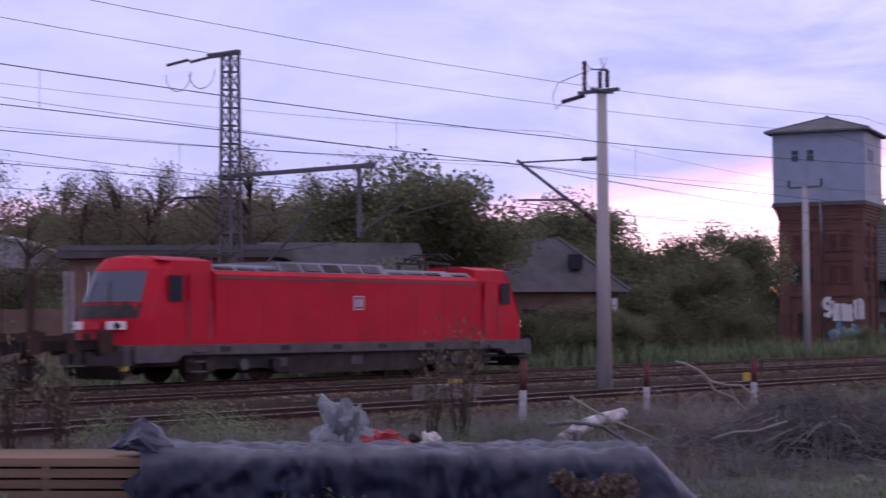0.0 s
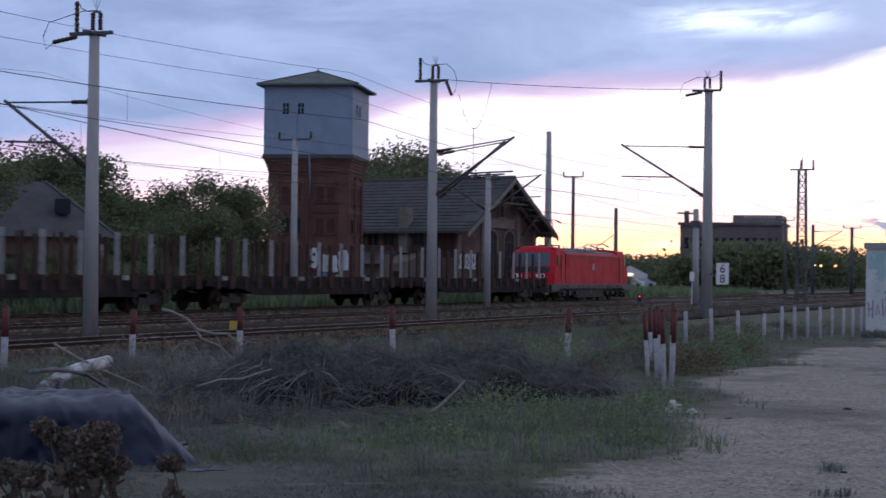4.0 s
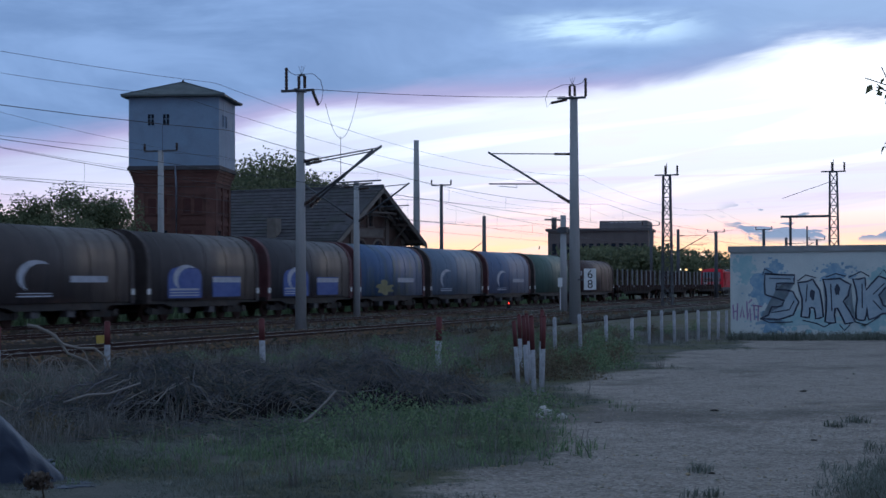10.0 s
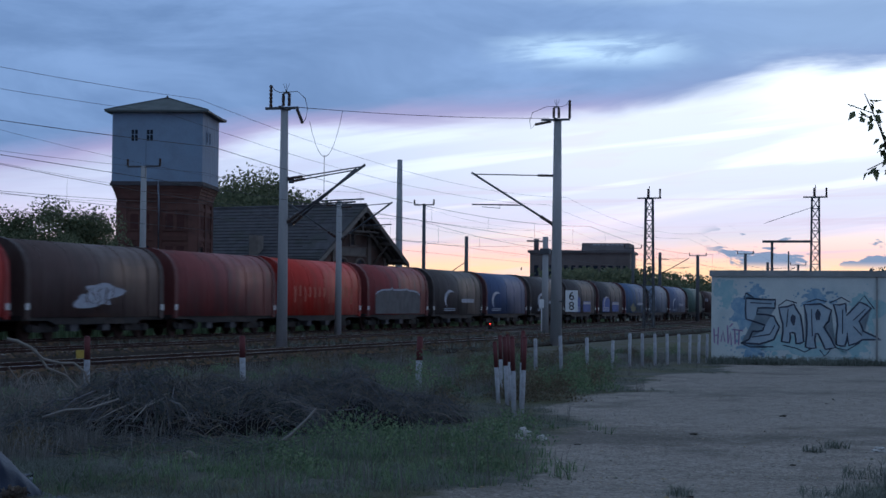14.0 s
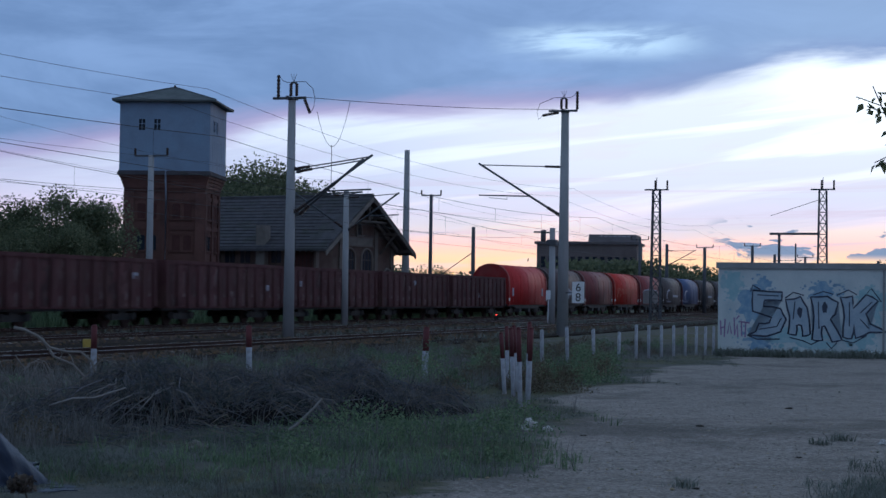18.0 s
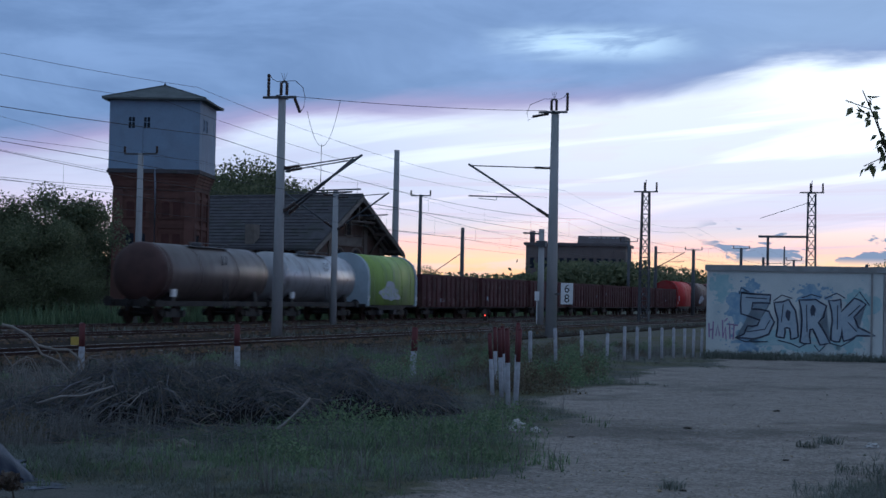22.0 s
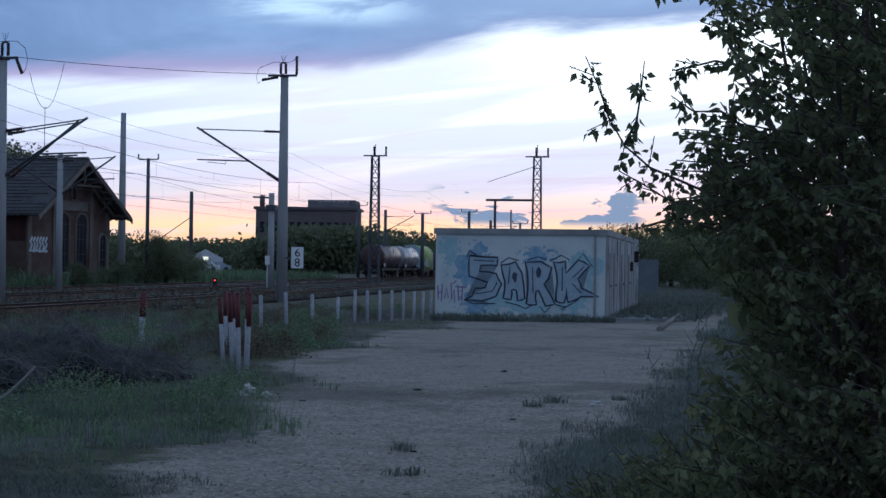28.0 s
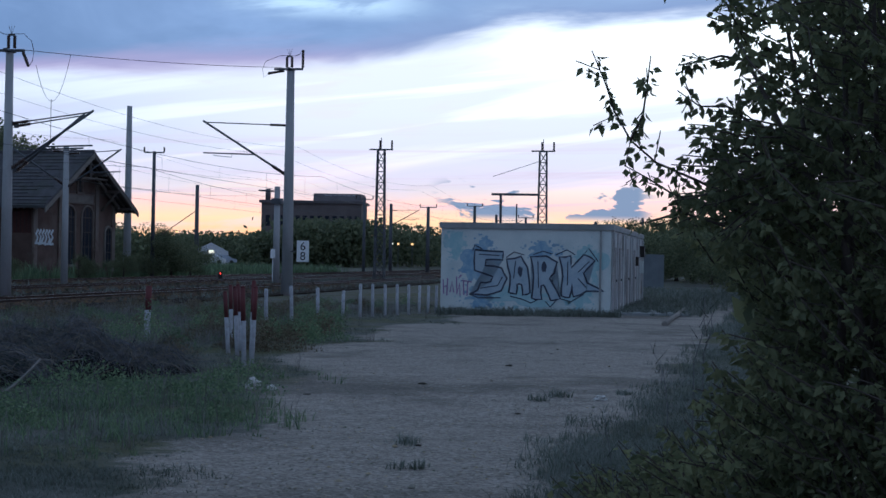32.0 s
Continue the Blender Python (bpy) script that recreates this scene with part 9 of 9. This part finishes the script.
GOND_BAY = paint("gondola_panel", (0.12, 0.053, 0.052), 0.85, spec=0.25, other=(0.045, 0.024, 0.023), scale=0.9, amount=0.8, grain=6, bump=0.3, dirt=(0.28, 0.22, 0.205), dirt_scale=0.9, dirt_amount=0.9, stretch=(1, 1, 0.6), vary=0.5)


def bay_meshes():
    """Dented side panels between the ribs, a few kinds that differ in their dents."""
    out = []
    for k in range(6):
        bm = bmesh.new()
        n, m = 6, 8
        grid = [[bm.verts.new((-0.44 + 0.88 * i / n, 0.0 if i in (0, n) or j in (0, m) else 0.05 * noise.noise((i * 0.7 + k * 9, j * 0.5, 2.0)), 0.9 + 1.85 * j / m)) for i in range(n + 1)] for j in range(m + 1)]
        for a, b in zip(grid, grid[1:]):
            for i in range(n):
                bm.faces.new((a[i], a[i + 1], b[i + 1], b[i])).smooth = True
        me = mesh_of("bay_panel", bm, GOND_BAY)
        out.append(me)
    return out


BAY_MESH = bay_meshes()


def build_gondola(u0, u1, seed):
    t, h = rolling("gondola_wagon", u0, u1, "rust-brown ribbed open goods wagon with scraped patches")
    rnd = random.Random(seed)
    z0, z1 = 0.80, 2.93
    for y in (-1.38, 1.38):
        bm = bmesh.new()
        box(bm, -h, h, y - 0.04, y + 0.04, z0, z1)
        wall = part("side_wall", bm, GOND, t)
        bm = bmesh.new()
        box(bm, -h - 0.03, h + 0.03, y - 0.09, y + 0.09, z1 - 0.14, z1 + 0.02)
        part("top_rail", bm, GOND, wall)
        for i in range(13):
            x = -h + 0.1 + i * (2 * h - 0.2) / 12
            bm = bmesh.new()
            w = 0.09 if i % 3 else 0.13
            k = -1 if y < 0 else 1
            prism(bm, ((y + 0.03 * k, z0), (y + 0.15 * k, z0 + 0.1), (y + 0.10 * k, z1 - 0.12), (y + 0.03 * k, z1 - 0.12))[::k], x - w, x + w)
            part("rib", bm, GOND, wall)
        bay = (2 * h - 0.2) / 12
        for i in range(12):
            share("bay_panel", BAY_MESH[rnd.randrange(len(BAY_MESH))], wall, Matrix.Translation((-h + 0.1 + (i + 0.5) * bay, y + (-0.042 if y < 0 else 0.042), 0)))
        for i in range(2):
            x = rnd.uniform(-h + 1, h - 1)
            bm = bmesh.new()
            zc = rnd.uniform(1.1, 2.3)
            box(bm, x - 0.3, x + 0.3, y - 0.052, y - 0.041, zc, zc + 0.28)
            part("notice_plate", bm, GOND_BAY if i else LOGO, wall)
    for x in (-h, h):
        bm = bmesh.new()
        box(bm, x - 0.04, x + 0.04, -1.34, 1.34, z0, z1)
        part("end_wall", bm, GOND, t)
    bm = bmesh.new()
    box(bm, -h, h, -1.36, 1.36, 0.95, 1.02)
    part("floor", bm, BLACK, t)
    bm = bmesh.new()
    across(bm, ((-h, 0.7), (h, 0.7), (h, 0.94), (-h, 0.94)), -1.3, 1.3)
    part("underframe", bm, BLACK, t)
    for x in (-h + 2.4, h - 2.4):
        bogie(t, x)
    buffers(t, h)


TANK_BROWN = paint("grimy_tank", (0.105, 0.08, 0.072), 0.45, other=(0.06, 0.045, 0.042), scale=0.5, amount=0.7, bump=0.05, dirt=(0.15, 0.12, 0.105), dirt_amount=0.4, stretch=(2, 1, 1), spec=0.5)
TANK_SILVER = paint("dull_silver_tank", (0.40, 0.40, 0.42), 0.36, 0.5, other=(0.28, 0.27, 0.27), scale=0.5, amount=0.6, bump=0.04, dirt=(0.14, 0.12, 0.11), dirt_amount=0.55, stretch=(2, 1, 1), spec=0.6)


def build_tank(u0, u1, mat, label):
    t, h = rolling("tank_wagon", u0, u1, label)
    r, zc = 1.36, 2.36
    bm = bmesh.new()
    n = 28
    L = h - 0.35
    prof = [(-L + 0.55 - 0.55 * math.cos(math.pi / 2 * i / 6), max(0.02, r * math.sin(math.pi / 2 * i / 6))) for i in range(7)]
    prof += [(-x, q) for x, q in prof[::-1]]
    last = None
    for x, q in prof:
        ring = [bm.verts.new((x, q * math.cos(2 * math.pi * k / n), zc + q * math.sin(2 * math.pi * k / n))) for k in range(n)]
        if last:
            for k in range(n):
                bm.faces.new((last[k], last[(k + 1) % n], ring[(k + 1) % n], ring[k])).smooth = True
        last = ring
    barrel = part("barrel", bm, mat, t)
    if mat is TANK_BROWN:
        # rust-brown rear end; its shade is put into the darker colour
        bm = bmesh.new()
        last = None
        for x, q in prof[:7] + [(-L + 1.1, r)]:
            ring = [bm.verts.new((x - 0.006, q * 1.006 * math.cos(2 * math.pi * k / n), zc + q * 1.006 * math.sin(2 * math.pi * k / n))) for k in range(n)]
            if last:
                for k in range(n):
                    bm.faces.new((last[k], last[(k + 1) % n], ring[(k + 1) % n], ring[k])).smooth = True
            last = ring
        part("dished_end", bm, paint("shaded_rusty_dish", (0.07, 0.034, 0.030), 0.7, other=(0.04, 0.025, 0.023), scale=1.5), barrel, "rust-brown dished tank end, darkened for shade")
    for x in (-L + 0.7, -L / 3, L / 3, L - 0.7):
        bm = bmesh.new()
        rod(bm, (x - 0.04, 0, zc), (x + 0.04, 0, zc), r + 0.015, n=28)
        part("band", bm, mat, barrel)
    bm = bmesh.new()
    rod(bm, (0, 0, zc + r - 0.05), (0, 0, zc + r + 0.14), 0.3, n=14)
    part("manhole", bm, GREY_UNDER, t)
    bm = bmesh.new()
    box(bm, -2.2, 2.2, -0.7, -0.25, zc + r - 0.1, zc + r - 0.06)
    part("walkway", bm, STEEL, t)
    for y in (-0.7,):
        bm = bmesh.new()
        tube(bm, [(-2.2, y, zc + r - 0.08), (-2.2, y, zc + r + 0.12), (2.2, y, zc + r + 0.12), (2.2, y, zc + r - 0.08)], 0.02, 6)
        part("walkway_rail", bm, STEEL, t)
    bm = bmesh.new()
    for y in (-1.1, 1.1):
        box(bm, -h, h, y - 0.1, y + 0.1, 0.82, 1.06)
    box(bm, -h, -h + 0.5, -1.3, 1.3, 0.8, 1.1)
    box(bm, h - 0.5, h, -1.3, 1.3, 0.8, 1.1)
    part("underframe", bm, BLACK, t)
    for x in (-L + 1.6, L - 1.6):
        bm = bmesh.new()
        prism(bm, ((-1.2, 1.0), (1.2, 1.0), (1.1, 1.55), (-1.1, 1.55)), x - 0.2, x + 0.2)
        part("saddle", bm, BLACK, t)
    bm = bmesh.new()
    box(bm, -L + 1.2, -L + 1.6, -1.34, -1.2, 1.25, 1.6)
    part("plate", bm, WHITE, t)
    bm = bmesh.new()
    for dx in (-0.22, 0.22):
        rod(bm, (0.6 + dx, -1.42, 0.7), (0.6 + dx, -1.25, zc + 0.9), 0.02, n=6)
    part("ladder", bm, STEEL, t)
    for x in (-h + 2.2, h - 2.2):
        bogie(t, x)
    buffers(t, h)


def build_train():
    build_loco(-1.1, 18.05)
    for i in range(3):
        build_stake_wagon(18.1 + 21.55 * i, 18.1 + 21.55 * (i + 1))
    brown = cover_paint("dark_brown_cover", (0.040, 0.020, 0.019), (0.026, 0.016, 0.016))
    build_hooded(82.85, 100.2, brown, "long dark brown covered wagon with two white marks", END_DARK, (("squares", -5.6),), 3.7)
    liv = (
        ("green", (0.075, 0.115, 0.10), (0.05, 0.085, 0.075), None, (), "dull dark green hooded steel wagon"),
        ("blue", (0.095, 0.125, 0.205), (0.13, 0.145, 0.20), (0.20, 0.21, 0.28), (("moon", -2.0), ("bar", 2.6)), "blue hooded wagon with white crescent and faded streaks"),
        ("sky", (0.115, 0.15, 0.205), (0.09, 0.12, 0.175), (0.18, 0.19, 0.22), (("moon", -2.4),), "faded pale blue hooded wagon with a crescent"),
        ("blue2", (0.07, 0.11, 0.205), (0.05, 0.08, 0.14), (0.17, 0.19, 0.12), (("blotch", -1.6), ("bar", 2.4)), "blue hooded wagon with a yellowed patch"),
        ("dark", (0.052, 0.05, 0.055), (0.035, 0.035, 0.04), None, (("panel", -2.2), ("bluebar", 2.3)), "dark grey hooded wagon with a blue printed panel"),
        ("dark2", (0.056, 0.05, 0.05), (0.04, 0.036, 0.04), None, (("panel", -2.2), ("bluebar", 2.3)), "dark grey hooded wagon with a blue printed panel"),
        ("dark3", (0.06, 0.052, 0.052), (0.04, 0.037, 0.04), None, (("moon", -2.0), ("bar", 2.2)), "dark brown-grey hooded wagon with a white crescent"),
        ("blue3", (0.06, 0.085, 0.17), (0.075, 0.095, 0.16), None, (("moon", -3.0),), "blue hooded wagon with a faint crescent"),
        ("brown2", (0.072, 0.06, 0.058), (0.05, 0.044, 0.044), (0.12, 0.11, 0.10), (("moon", -2.0), ("bar", 2.4)), "dark brown hooded wagon with a pale crescent"),
        ("redgrey", (0.20, 0.035, 0.035), (0.13, 0.04, 0.04), (0.14, 0.12, 0.115), (("patch", 0.0),), "dark red hooded wagon with a grey painted-over patch"),
        ("bright", (0.42, 0.028, 0.018), (0.30, 0.03, 0.022), (0.42, 0.12, 0.08), (("streaks", 0.0),), "bright red hooded wagon with light streaks"),
        ("redbrown", (0.18, 0.05, 0.048), (0.13, 0.045, 0.045), (0.13, 0.09, 0.085), (), "faded red-brown hooded wagon"),
        ("brown3", (0.085, 0.055, 0.05), (0.06, 0.045, 0.042), None, (("scrawl", 0.0),), "brown hooded wagon with white graffiti"),
        ("red", (0.40, 0.025, 0.025), (0.32, 0.025, 0.026), None, (("tags", 0.0),), "plain red hooded steel wagon"),
    )
    for i, (key, a, b, c, marks, label) in enumerate(liv):
        red_end = cover_paint(key + "_end", tuple(x * 0.5 for x in a), tuple(x * 0.4 for x in a)) if i > 8 else END_MAROON if i in (1, 3, 4, 7) else END_DARK
        build_hooded(100.2 + 13.0 * i, 100.2 + 13.0 * (i + 1), cover_paint(key + "_cover", a, b, c, 0.6 if c else 0.4), label, red_end, marks)
    for i in range(7):
        build_gondola(282.2 + 14.5 * i, 282.2 + 14.5 * (i + 1), i)
    lime = cover_paint("lime_cover", (0.25, 0.345, 0.085), (0.20, 0.275, 0.085), (0.27, 0.29, 0.25), 0.45)
    build_hooded(383.7, 394.4, lime, "lime green covered wagon with grey dirty lower side", cover_paint("pale_end", (0.30, 0.36, 0.40), (0.22, 0.26, 0.30)), (("scrawl", -0.6),), 4.0, "covered_wagon")
    build_tank(394.4, 407.7, TANK_SILVER, "dull silver tank wagon with grimy lower half")
    build_tank(407.7, 422.2, TANK_BROWN, "grimy grey-brown tank wagon at the end of the train")


def motions():
    for ob, u in TRAIN:
        walk(ob, [(t, on_line(s - u, TRACKS[2], RAIL_Z)) for t, s in STEPS])


build_train()
motions()
